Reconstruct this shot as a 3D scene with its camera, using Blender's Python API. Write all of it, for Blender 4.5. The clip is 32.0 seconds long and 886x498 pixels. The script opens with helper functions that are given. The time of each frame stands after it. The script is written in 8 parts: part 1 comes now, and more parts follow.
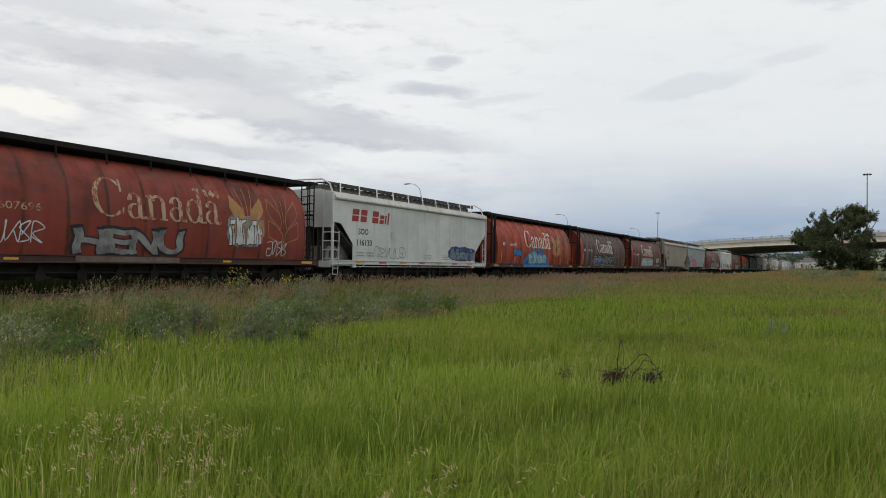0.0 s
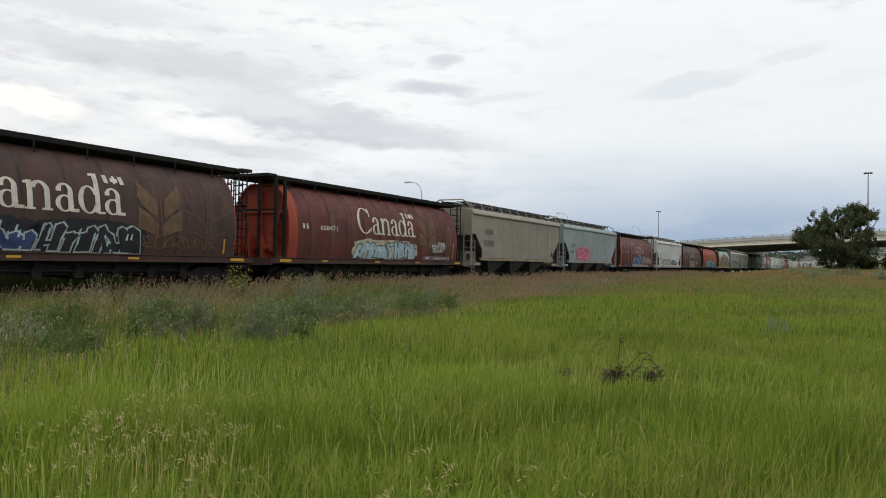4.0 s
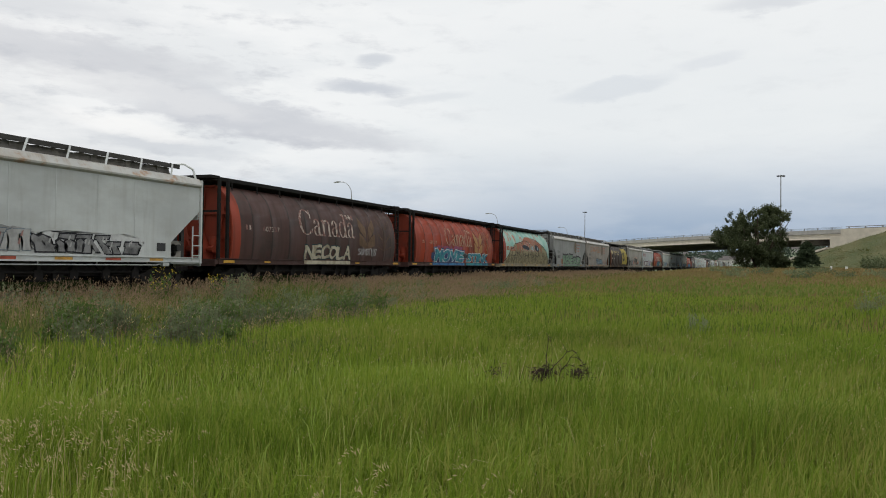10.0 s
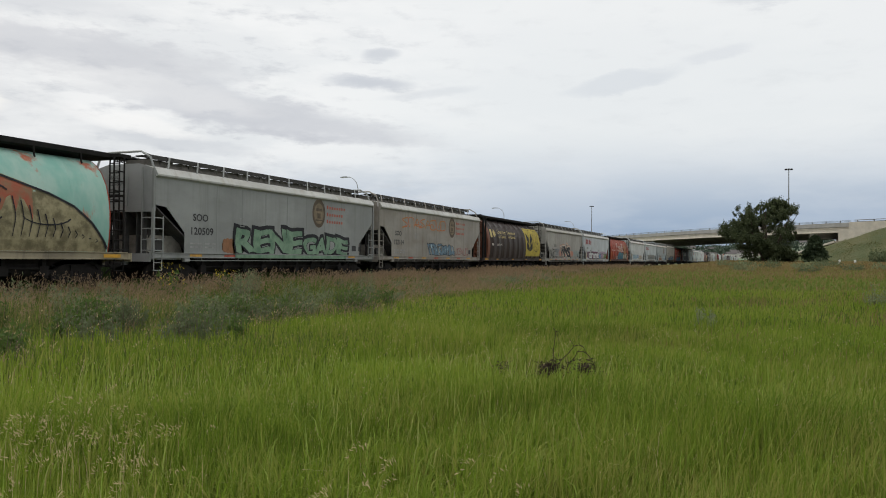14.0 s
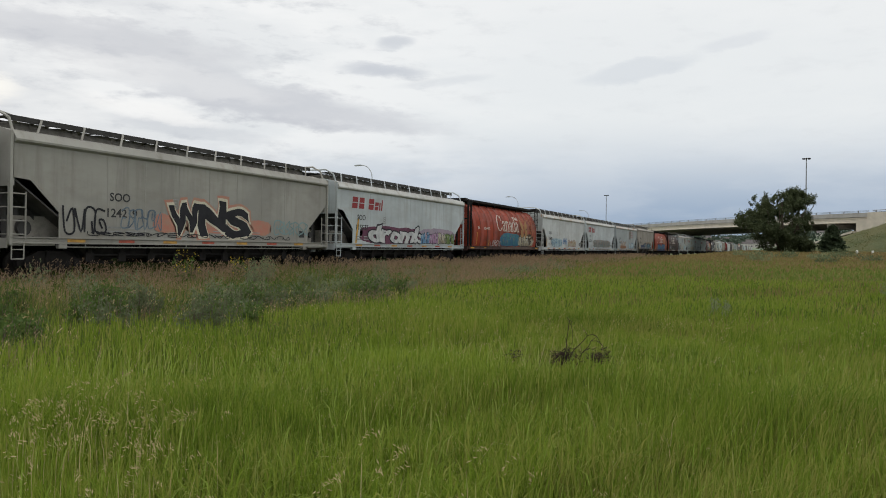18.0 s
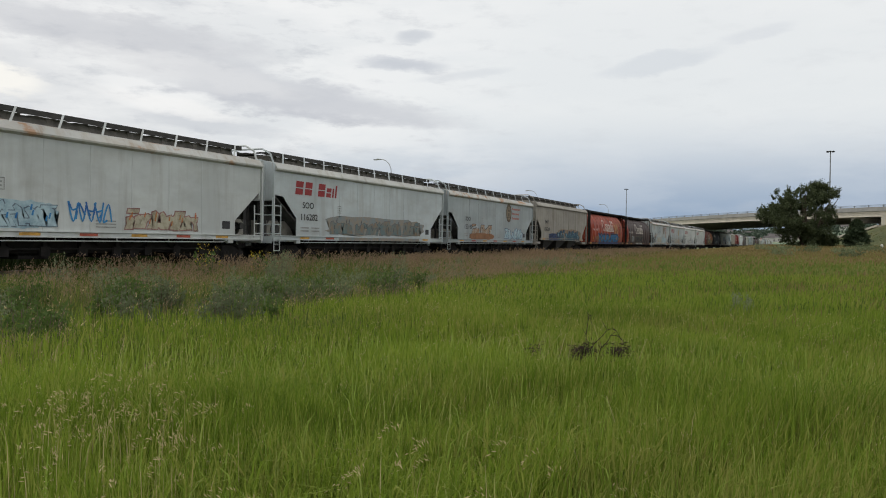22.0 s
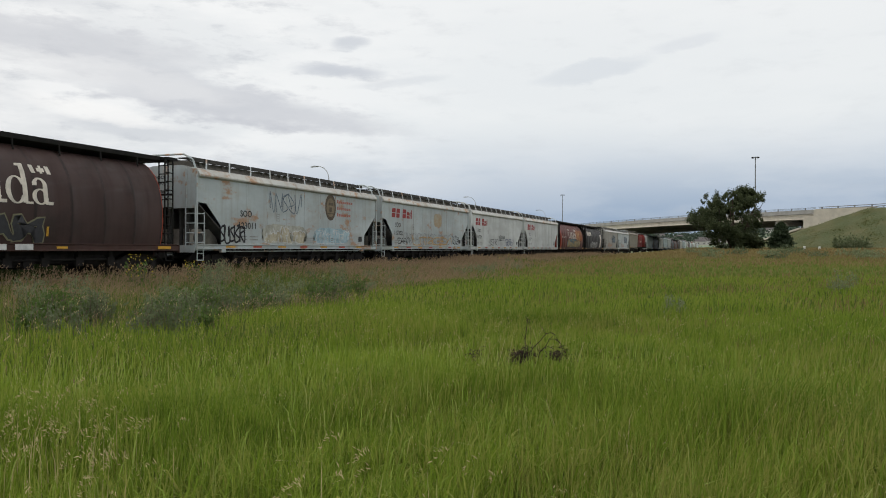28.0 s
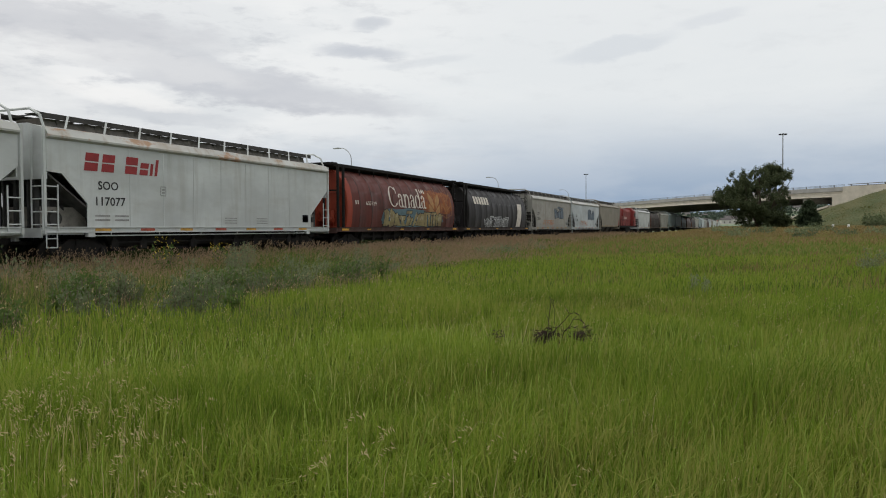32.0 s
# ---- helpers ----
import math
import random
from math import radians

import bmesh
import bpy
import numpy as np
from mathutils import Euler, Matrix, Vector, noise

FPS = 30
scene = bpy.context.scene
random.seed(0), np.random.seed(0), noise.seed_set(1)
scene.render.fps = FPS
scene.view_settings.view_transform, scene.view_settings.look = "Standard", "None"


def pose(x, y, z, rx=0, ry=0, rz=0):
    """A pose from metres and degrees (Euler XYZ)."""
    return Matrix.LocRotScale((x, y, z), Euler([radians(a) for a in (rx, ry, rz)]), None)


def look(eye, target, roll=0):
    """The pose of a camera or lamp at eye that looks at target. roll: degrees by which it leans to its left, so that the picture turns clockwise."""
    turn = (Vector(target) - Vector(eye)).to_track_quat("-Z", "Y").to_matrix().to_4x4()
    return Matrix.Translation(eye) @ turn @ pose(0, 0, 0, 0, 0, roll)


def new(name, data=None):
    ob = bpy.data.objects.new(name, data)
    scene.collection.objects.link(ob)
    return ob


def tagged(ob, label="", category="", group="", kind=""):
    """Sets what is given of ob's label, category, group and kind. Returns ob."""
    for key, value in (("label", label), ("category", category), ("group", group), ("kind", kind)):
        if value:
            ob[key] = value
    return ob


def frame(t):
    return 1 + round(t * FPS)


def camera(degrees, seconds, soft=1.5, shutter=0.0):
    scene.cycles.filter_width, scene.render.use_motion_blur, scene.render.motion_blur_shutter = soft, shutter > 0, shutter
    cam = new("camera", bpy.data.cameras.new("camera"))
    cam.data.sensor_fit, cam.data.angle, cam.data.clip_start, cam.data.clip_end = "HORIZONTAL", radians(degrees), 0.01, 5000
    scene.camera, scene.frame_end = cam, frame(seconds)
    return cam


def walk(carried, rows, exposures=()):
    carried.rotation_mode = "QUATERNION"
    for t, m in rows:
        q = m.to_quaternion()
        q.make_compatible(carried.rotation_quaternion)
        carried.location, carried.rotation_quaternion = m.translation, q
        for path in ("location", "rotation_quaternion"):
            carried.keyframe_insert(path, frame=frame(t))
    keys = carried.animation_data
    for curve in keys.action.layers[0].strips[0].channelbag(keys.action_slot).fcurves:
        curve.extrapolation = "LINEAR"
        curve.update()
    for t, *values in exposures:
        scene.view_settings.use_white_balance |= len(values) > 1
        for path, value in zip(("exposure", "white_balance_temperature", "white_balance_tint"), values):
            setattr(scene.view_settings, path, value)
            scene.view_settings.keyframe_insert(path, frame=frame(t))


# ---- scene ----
import itertools

# ---- camera: a person-high stand in the field, panning a little with the train ----
EYE = (0.0, 0.0, 1.5)
cam = camera(60.3, 32.0, soft=1.0)
walk(cam, [
    (0.0, pose(EYE[0], EYE[1], EYE[2], 91.15, -0.86, 27.36)),
    (0.5, pose(EYE[0], EYE[1], EYE[2], 91.21, -0.80, 27.45)),
    (1.0, pose(EYE[0], EYE[1], EYE[2], 91.35, -0.93, 27.51)),
    (1.5, pose(EYE[0], EYE[1], EYE[2], 91.47, -0.86, 27.38)),
    (2.0, pose(EYE[0], EYE[1], EYE[2], 91.47, -0.84, 27.13)),
    (2.5, pose(EYE[0], EYE[1], EYE[2], 90.97, -1.01, 26.84)),
    (3.0, pose(EYE[0], EYE[1], EYE[2], 90.80, -1.06, 27.60)),
    (3.5, pose(EYE[0], EYE[1], EYE[2], 91.22, -0.96, 27.44)),
    (5.5, pose(EYE[0], EYE[1], EYE[2], 89.93, -0.93, 27.07)),
    (6.0, pose(EYE[0], EYE[1], EYE[2], 90.20, -1.00, 26.56)),
    (6.5, pose(EYE[0], EYE[1], EYE[2], 89.83, -1.11, 26.00)),
    (7.0, pose(EYE[0], EYE[1], EYE[2], 87.48, -0.32, 25.33)),
    (7.5, pose(EYE[0], EYE[1], EYE[2], 87.96, 0.05, 24.72)),
    (8.0, pose(EYE[0], EYE[1], EYE[2], 88.29, 0.22, 24.48)),
    (8.5, pose(EYE[0], EYE[1], EYE[2], 89.05, -0.32, 24.63)),
    (9.0, pose(EYE[0], EYE[1], EYE[2], 90.08, -0.78, 23.05)),
    (9.5, pose(EYE[0], EYE[1], EYE[2], 90.66, -0.87, 22.02)),
    (10.0, pose(EYE[0], EYE[1], EYE[2], 91.12, -0.71, 22.17)),
    (10.5, pose(EYE[0], EYE[1], EYE[2], 90.74, -1.08, 23.54)),
    (11.0, pose(EYE[0], EYE[1], EYE[2], 90.65, -0.91, 23.72)),
    (11.5, pose(EYE[0], EYE[1], EYE[2], 90.72, -0.82, 23.53)),
    (12.0, pose(EYE[0], EYE[1], EYE[2], 90.64, -0.74, 22.97)),
    (12.5, pose(EYE[0], EYE[1], EYE[2], 90.53, -0.61, 22.45)),
    (13.0, pose(EYE[0], EYE[1], EYE[2], 90.56, -0.34, 22.26)),
    (13.5, pose(EYE[0], EYE[1], EYE[2], 90.63, -0.50, 22.31)),
    (14.0, pose(EYE[0], EYE[1], EYE[2], 90.72, -0.53, 22.67)),
    (14.5, pose(EYE[0], EYE[1], EYE[2], 90.93, -1.21, 22.55)),
    (16.5, pose(EYE[0], EYE[1], EYE[2], 90.19, -1.13, 23.87)),
    (17.0, pose(EYE[0], EYE[1], EYE[2], 90.23, -1.06, 23.66)),
    (17.5, pose(EYE[0], EYE[1], EYE[2], 90.05, -0.71, 23.66)),
    (18.0, pose(EYE[0], EYE[1], EYE[2], 89.85, -0.80, 23.70)),
    (18.5, pose(EYE[0], EYE[1], EYE[2], 89.87, -1.15, 23.68)),
    (19.0, pose(EYE[0], EYE[1], EYE[2], 89.56, -0.70, 25.10)),
    (19.5, pose(EYE[0], EYE[1], EYE[2], 89.36, -0.39, 25.33)),
    (20.0, pose(EYE[0], EYE[1], EYE[2], 89.03, -0.34, 25.93)),
    (20.5, pose(EYE[0], EYE[1], EYE[2], 89.39, -0.65, 25.83)),
    (21.0, pose(EYE[0], EYE[1], EYE[2], 89.07, -0.96, 25.89)),
    (21.5, pose(EYE[0], EYE[1], EYE[2], 89.28, -1.04, 25.28)),
    (22.0, pose(EYE[0], EYE[1], EYE[2], 89.38, -0.81, 25.13)),
    (22.5, pose(EYE[0], EYE[1], EYE[2], 88.65, -0.69, 25.83)),
    (23.0, pose(EYE[0], EYE[1], EYE[2], 89.36, -1.15, 22.88)),
    (23.5, pose(EYE[0], EYE[1], EYE[2], 89.38, -1.44, 22.67)),
    (24.0, pose(EYE[0], EYE[1], EYE[2], 89.49, -1.68, 22.50)),
    (24.5, pose(EYE[0], EYE[1], EYE[2], 90.00, -0.85, 21.91)),
    (26.5, pose(EYE[0], EYE[1], EYE[2], 89.59, -0.31, 22.67)),
    (27.0, pose(EYE[0], EYE[1], EYE[2], 89.89, 0.48, 21.35)),
    (27.5, pose(EYE[0], EYE[1], EYE[2], 89.50, 0.30, 21.36)),
    (28.0, pose(EYE[0], EYE[1], EYE[2], 89.92, -0.13, 20.56)),
    (28.5, pose(EYE[0], EYE[1], EYE[2], 89.85, -0.16, 21.05)),
    (29.0, pose(EYE[0], EYE[1], EYE[2], 89.92, -0.11, 20.30)),
    (29.5, pose(EYE[0], EYE[1], EYE[2], 89.46, 0.39, 20.40)),
    (30.0, pose(EYE[0], EYE[1], EYE[2], 89.33, 0.25, 21.39)),
    (30.5, pose(EYE[0], EYE[1], EYE[2], 89.11, 0.04, 21.86)),
    (31.0, pose(EYE[0], EYE[1], EYE[2], 88.73, -0.14, 22.14)),
    (31.5, pose(EYE[0], EYE[1], EYE[2], 88.59, 0.09, 22.32)),
    (32.0, pose(EYE[0], EYE[1], EYE[2], 88.48, 0.31, 22.28)),
], exposures=[(0.0, -0.11), (1.0, -0.13), (2.0, -0.11), (3.0, 0.02), (6.0, 0.05), (7.0, -0.16), (8.0, -0.10), (9.0, -0.05), (10.0, -0.07), (18.0, -0.09), (20.0, -0.12), (24.0, -0.11), (28.0, -0.07), (32.0, -0.13)])

# ---- plan, in metres: the track runs along +y, the camera stands at the origin ----
TRACK_X, RAIL_Z = -22.04, 0.35
LENGTH = {"C": 19.0, "W": 17.8, "U": 18.0, "L": 20.0, "T": 17.8}


def train_at(t):
    """Where the middle of the first car is along the track."""
    return 18.67 - 15.0055 * t - 0.00772 * t * t


# ---- node helpers ----
class Graph:
    def __init__(self, tree):
        self.tree = tree
        tree.nodes.clear()

    def add(self, kind, inputs={}):
        node = self.tree.nodes.new(kind)
        for key, value in inputs.items():
            self.put(node.inputs[key], value)
        return node

    def put(self, socket, value):
        if isinstance(value, bpy.types.NodeSocket):
            self.tree.links.new(value, socket)
        elif isinstance(value, tuple) and len(value) == 3 and socket.type == "RGBA":
            socket.default_value = (*value, 1)
        else:
            socket.default_value = value

    def math(self, op, a, b=0.0, c=0.0, clamp=False):
        node = self.add("ShaderNodeMath")
        node.operation, node.use_clamp = op, clamp
        for i, v in enumerate((a, b, c)):
            self.put(node.inputs[i], v)
        return node.outputs[0]

    def mix(self, fac, a, b, blend="MIX"):
        node = self.add("ShaderNodeMix")
        node.data_type, node.blend_type = "RGBA", blend
        self.put(node.inputs[0], fac)
        self.put(node.inputs[6], a)
        self.put(node.inputs[7], b)
        return node.outputs[2]

    def ramp(self, fac, lo, hi, a=0.0, b=1.0, smooth=True):
        node = self.add("ShaderNodeMapRange")
        node.interpolation_type = "SMOOTHSTEP" if smooth else "LINEAR"
        for i, v in enumerate((fac, lo, hi, a, b)):
            self.put(node.inputs[i], v)
        return node.outputs[0]

    def noise(self, vec, scale, detail=4.0, rough=0.55):
        node = self.add("ShaderNodeTexNoise", inputs={"Vector": vec, "Scale": scale, "Detail": detail, "Roughness": rough})
        return node.outputs["Fac"]

    def mapped(self, vec, scale=(1, 1, 1), loc=(0, 0, 0)):
        node = self.add("ShaderNodeMapping", inputs={"Vector": vec})
        node.inputs["Scale"].default_value = scale
        node.inputs["Location"].default_value = loc
        return node.outputs[0]


# ---- world: a bright, uneven overcast that turns blue-grey towards the far horizon ----
def make_world():
    world = bpy.data.worlds.new("overcast")
    scene.world = world
    world.use_nodes = True
    g = Graph(world.node_tree)
    way = g.add("ShaderNodeTexCoord").outputs["Generated"]
    xyz = g.add("ShaderNodeSeparateXYZ", inputs={0: way}).outputs
    az = g.math("MULTIPLY", g.math("ARCTAN2", xyz[0], xyz[1]), 57.2958)
    el = g.math("MULTIPLY", g.math("ARCSINE", xyz[2]), 57.2958)
    sky = g.add("ShaderNodeTexSky")
    sky.sky_type, sky.sun_disc, sky.sun_elevation, sky.sun_rotation = "NISHITA", False, radians(51), radians(-69)
    blue = g.mix(1.0, sky.outputs[0], (0.07, 0.07, 0.07), "MULTIPLY")
    # cloud deck: pale overhead, blue-grey low down beyond the bridge, broken grey banks over the track
    low = g.mix(g.ramp(az, -58.0, -12.0), (0.67, 0.69, 0.71), (0.275, 0.370, 0.51))
    mid = g.mix(g.ramp(az, -60.0, -20.0), (0.71, 0.72, 0.73), (0.755, 0.782, 0.795))
    deck = g.mix(g.ramp(el, 1.2, 10.0), low, mid)
    deck = g.mix(g.ramp(el, 9.0, 26.0), deck, (0.83, 0.838, 0.838))
    deck = g.mix(g.ramp(el, 28.0, 75.0), deck, (1.15, 1.15, 1.13))
    flat = g.add("ShaderNodeCombineXYZ", inputs={0: g.math("MULTIPLY", az, 0.06), 1: g.math("MULTIPLY", el, 0.22), 2: 0.0}).outputs[0]
    big = g.noise(g.mapped(flat, (1, 1, 1), (3.1, 0.6, 0)), 1.0, 7.0, 0.58)
    fine = g.noise(g.mapped(flat, (1.5, 1.3, 1), (8.1, 2.6, 0)), 3.0, 7.0, 0.62)
    broken = g.ramp(az, -14.0, -38.0, 0.22, 1.0)
    deck = g.mix(g.math("MULTIPLY", g.ramp(big, 0.42, 0.60, 0.0, 0.6), broken), deck, (0.90, 0.90, 0.89))
    deck = g.mix(g.math("MULTIPLY", g.ramp(fine, 0.50, 0.74, 0.0, 0.62), broken), deck, (0.53, 0.55, 0.585))

    def bank(a0, e0, wide, high, tilt, amount, colour, base, fray=1.6):
        """A soft bank of cloud round a direction, frayed by the noise."""
        da = g.math("SUBTRACT", az, a0)
        de = g.math("SUBTRACT", g.math("SUBTRACT", el, e0), g.math("MULTIPLY", da, tilt))
        de = g.math("ADD", de, g.math("MULTIPLY", g.math("SUBTRACT", fine, 0.5), high * 2.6))
        d2 = g.math("ADD", g.math("POWER", g.math("ABSOLUTE", g.math("DIVIDE", da, wide)), 2.0),
                    g.math("POWER", g.math("ABSOLUTE", g.math("DIVIDE", de, high)), 2.0))
        edge = g.math("ADD", d2, g.math("MULTIPLY", g.math("SUBTRACT", big, 0.5), fray))
        return g.mix(g.ramp(edge, 1.35, 0.1, 0.0, amount), base, colour)

    deck = bank(-50.0, 13.6, 13.0, 1.7, -0.06, 0.62, (0.53, 0.54, 0.575), deck)
    deck = bank(-36.0, 10.2, 13.0, 1.5, -0.13, 0.68, (0.50, 0.515, 0.56), deck)
    deck = bank(-44.0, 11.6, 9.0, 1.0, -0.12, 0.35, (0.88, 0.875, 0.86), deck)
    deck = bank(-42.0, 8.0, 6.0, 0.6, -0.10, 0.45, (0.52, 0.545, 0.59), deck)
    deck = bank(-45.0, 9.2, 5.0, 0.7, -0.16, 0.55, (0.92, 0.91, 0.89), deck)
    deck = bank(-56.0, 10.2, 3.4, 1.0, -0.1, 0.75, (0.98, 0.95, 0.88), deck, 2.6)
    deck = bank(-28.4, 12.9, 3.6, 0.6, -0.02, 0.75, (0.49, 0.52, 0.575), deck)
    deck = bank(-27.4, 14.9, 1.6, 0.55, 0.1, 0.65, (0.52, 0.55, 0.60), deck)
    deck = bank(-24.0, 12.2, 4.0, 0.4, 0.12, 0.4, (0.60, 0.63, 0.67), deck)
    deck = bank(-9.5, 12.8, 4.2, 0.7, 0.15, 0.45, (0.58, 0.62, 0.67), deck)
    deck = bank(-3.0, 14.4, 2.4, 0.5, 0.15, 0.35, (0.60, 0.63, 0.68), deck)
    deck = bank(1.5, 18.0, 5.0, 0.9, 0.0, 0.55, (0.55, 0.575, 0.62), deck)
    deck = bank(-60.0, 17.0, 16.0, 1.2, -0.05, 0.5, (0.60, 0.615, 0.645), deck)
    both = g.mix(0.96, blue, deck)
    out = g.add("ShaderNodeBackground", inputs={"Color": both, "Strength": 1.15})
    g.add("ShaderNodeOutputWorld", inputs={0: out.outputs[0]})


make_world()
lamp = bpy.data.lights.new("veiled_sun", "SUN")
lamp.energy, lamp.angle, lamp.color = 1.7, radians(30), (1.0, 0.96, 0.88)
sun = new("veiled_sun", lamp)
sun.matrix_basis = look((-58, 22, 78), (0, 0, 0))


# ---- materials ----
MATS = {}


def material(name, make):
    if name not in MATS:
        mat = bpy.data.materials.new(name)
        mat.use_nodes = True
        g = Graph(mat.node_tree)
        out = g.add("ShaderNodeOutputMaterial")
        g.put(out.inputs[0], make(g))
        MATS[name] = mat
    return MATS[name]


def surface(g, colour, rough=0.6, metal=0.0, bump=None, strength=0.3, distance=0.01, spec=0.5):
    node = g.add("ShaderNodeBsdfPrincipled", inputs={"Base Color": colour, "Roughness": rough, "Metallic": metal, "Specular IOR Level": spec})
    if bump is not None:
        b = g.add("ShaderNodeBump", inputs={"Height": bump, "Strength": strength, "Distance": distance})
        g.put(node.inputs["Normal"], b.outputs[0])
    return node.outputs[0]


def shade(c, k):
    return tuple(min(1.0, v * k) for v in c)


def paint(name, base, dirt=(0.10, 0.075, 0.055), amount=0.45, rust=0.0, rough=0.5, seams=0.0):
    """Weathered car paint: faded, streaked down the side, with a film of dirt and rust patches."""
    def make(g):
        at = g.add("ShaderNodeTexCoord").outputs["Object"]
        rnd = g.add("ShaderNodeObjectInfo").outputs["Random"]
        shifted = g.add("ShaderNodeVectorMath", inputs={0: at}).outputs[0]
        g.put(shifted.node.inputs[1], g.add("ShaderNodeCombineXYZ", inputs={0: 0.0, 1: g.math("MULTIPLY", rnd, 37.0), 2: g.math("MULTIPLY", rnd, 11.0)}).outputs[0])
        fade = g.noise(g.mapped(shifted, (0.4, 0.25, 0.5)), 1.0, 5.0, 0.6)
        streak = g.noise(g.mapped(shifted, (1.0, 1.5, 0.16)), 1.4, 4.0, 0.55)
        grain = g.noise(shifted, 28.0, 3.0, 0.7)
        colour = g.mix(g.ramp(fade, 0.35, 0.68), shade(base, 0.86), shade(base, 1.10))
        colour = g.mix(g.ramp(streak, 0.52, 0.78, 0.0, amount), colour, dirt)
        drip = g.noise(g.mapped(shifted, (1.0, 1.15, 0.12), (9, 3, 4)), 1.5, 6.0, 0.68)
        colour = g.mix(g.ramp(drip, 0.50, 0.72, 0.0, amount * 0.9), colour, shade(dirt, 0.8))
        film = g.noise(g.mapped(shifted, (0.5, 0.35, 0.8), (2, 7, 1)), 1.6, 6.0, 0.6)
        colour = g.mix(g.ramp(film, 0.48, 0.75, 0.0, amount * 0.8), colour, dirt)
        colour = g.mix(g.ramp(grain, 0.55, 0.8, 0.0, 0.16), colour, dirt)
        if seams > 0:
            along = g.math("DIVIDE", g.math("ADD", g.add("ShaderNodeSeparateXYZ", inputs={0: at}).outputs[1], 7.85), 1.4273)
            wob = g.noise(g.mapped(shifted, (1.0, 0.8, 1.6), (1, 5, 2)), 1.3, 5.0, 0.6)
            gap = g.math("ABSOLUTE", g.math("SUBTRACT", g.math("FRACT", g.math("ADD", along, g.math("ADD", 0.45, g.math("MULTIPLY", wob, 0.10)))), 0.5))
            colour = g.mix(g.math("MULTIPLY", g.ramp(gap, 0.075, 0.005), g.ramp(wob, 0.30, 0.55, 0.15, seams)), colour, shade(dirt, 0.7))
            soot = g.noise(g.mapped(shifted, (0.6, 0.5, 0.7), (6, 1, 3)), 1.1, 5.0, 0.62)
            colour = g.mix(g.ramp(soot, 0.50, 0.70, 0.0, seams * 0.75), colour, shade(dirt, 0.85))
        if rust > 0:
            spot = g.noise(g.mapped(shifted, (1.0, 0.55, 1.1), (4.0, 2.0, 1.0)), 1.15, 6.0, 0.62)
            colour = g.mix(g.ramp(spot, 0.70 - 0.17 * rust, 0.80 - 0.17 * rust, 0.0, 0.8), colour, (0.37, 0.19, 0.085))
        return surface(g, colour, rough=g.ramp(streak, 0.3, 0.8, rough, min(0.95, rough + 0.3)), bump=fade, strength=0.15, distance=0.02, spec=0.25)
    return material(name, make)


def plain(name, base, rough=0.7, metal=0.0, vary=0.25, scale=3.0, spec=0.4):
    """A surface of one stuff, with grain and blotches."""
    def make(g):
        at = g.add("ShaderNodeTexCoord").outputs["Object"]
        blotch = g.noise(at, scale, 5.0, 0.6)
        grain = g.noise(at, scale * 14.0, 3.0, 0.6)
        colour = g.mix(g.ramp(blotch, 0.3, 0.7), shade(base, 1 - vary), shade(base, 1 + vary))
        colour = g.mix(g.ramp(grain, 0.4, 0.75, 0.0, 0.35), colour, shade(base, 1 - vary * 1.4))
        return surface(g, colour, rough, metal, grain, 0.25, 0.01, spec)
    return material(name, make)


def leafy(name, a, b, dry=None, dryness=0.0, patch=0.25, through_light=0.35, rough=0.6):
    """Blades and leaves: each island its own tone, in drifts over the ground, letting some light through."""
    def make(g):
        at = g.add("ShaderNodeTexCoord").outputs["Object"]
        rnd = g.add("ShaderNodeNewGeometry").outputs["Random Per Island"]
        drift = g.noise(at, patch, 4.0, 0.6)
        t = g.math("ADD", g.math("MULTIPLY", rnd, 0.65), g.math("MULTIPLY", g.ramp(drift, 0.3, 0.7), 0.35))
        colour = g.mix(t, a, b)
        if dry:
            d = g.noise(g.mapped(at, (1, 1, 1), (5, 9, 2)), patch * 0.7, 4.0, 0.6)
            colour = g.mix(g.math("MULTIPLY", g.ramp(g.math("ADD", g.math("MULTIPLY", rnd, 0.5), g.math("MULTIPLY", d, 0.8)), 0.62, 0.95), dryness, clamp=True), colour, dry)
        base = g.add("ShaderNodeBsdfPrincipled", inputs={"Base Color": colour, "Roughness": rough, "Specular IOR Level": 0.10}).outputs[0]
        back = g.add("ShaderNodeBsdfTranslucent", inputs={"Color": colour}).outputs[0]
        return g.add("ShaderNodeMixShader", inputs={0: through_light, 1: base, 2: back}).outputs[0]
    return material(name, make)


STEEL = plain("sooty steel", (0.024, 0.022, 0.021), 0.9, 0.0, spec=0.15)
BLACK = plain("black weathered paint", (0.018, 0.017, 0.016), 0.85, spec=0.15)
RAIL = plain("rail steel", (0.16, 0.12, 0.10), 0.45, 0.7)
TIE = plain("creosoted timber", (0.055, 0.042, 0.034), 0.9)
STONE = plain("ballast stone", (0.17, 0.155, 0.14), 0.95, vary=0.4, scale=6.0)
YELLOW = plain("yellow reflector tape", (0.55, 0.30, 0.03), 0.5)
WHITE = plain("white lettering", (0.60, 0.55, 0.48), 0.7, vary=0.18)
INK = plain("black lettering", (0.035, 0.035, 0.037), 0.7)
RED = plain("red lettering", (0.29, 0.027, 0.029), 0.6, vary=0.15)
GREYINK = plain("faded grey lettering", (0.30, 0.30, 0.29), 0.7)
GOLD = plain("ochre wheat paint", (0.36, 0.19, 0.07), 0.7, vary=0.2)
GALV = plain("galvanised steel", (0.42, 0.43, 0.44), 0.5, 0.5)
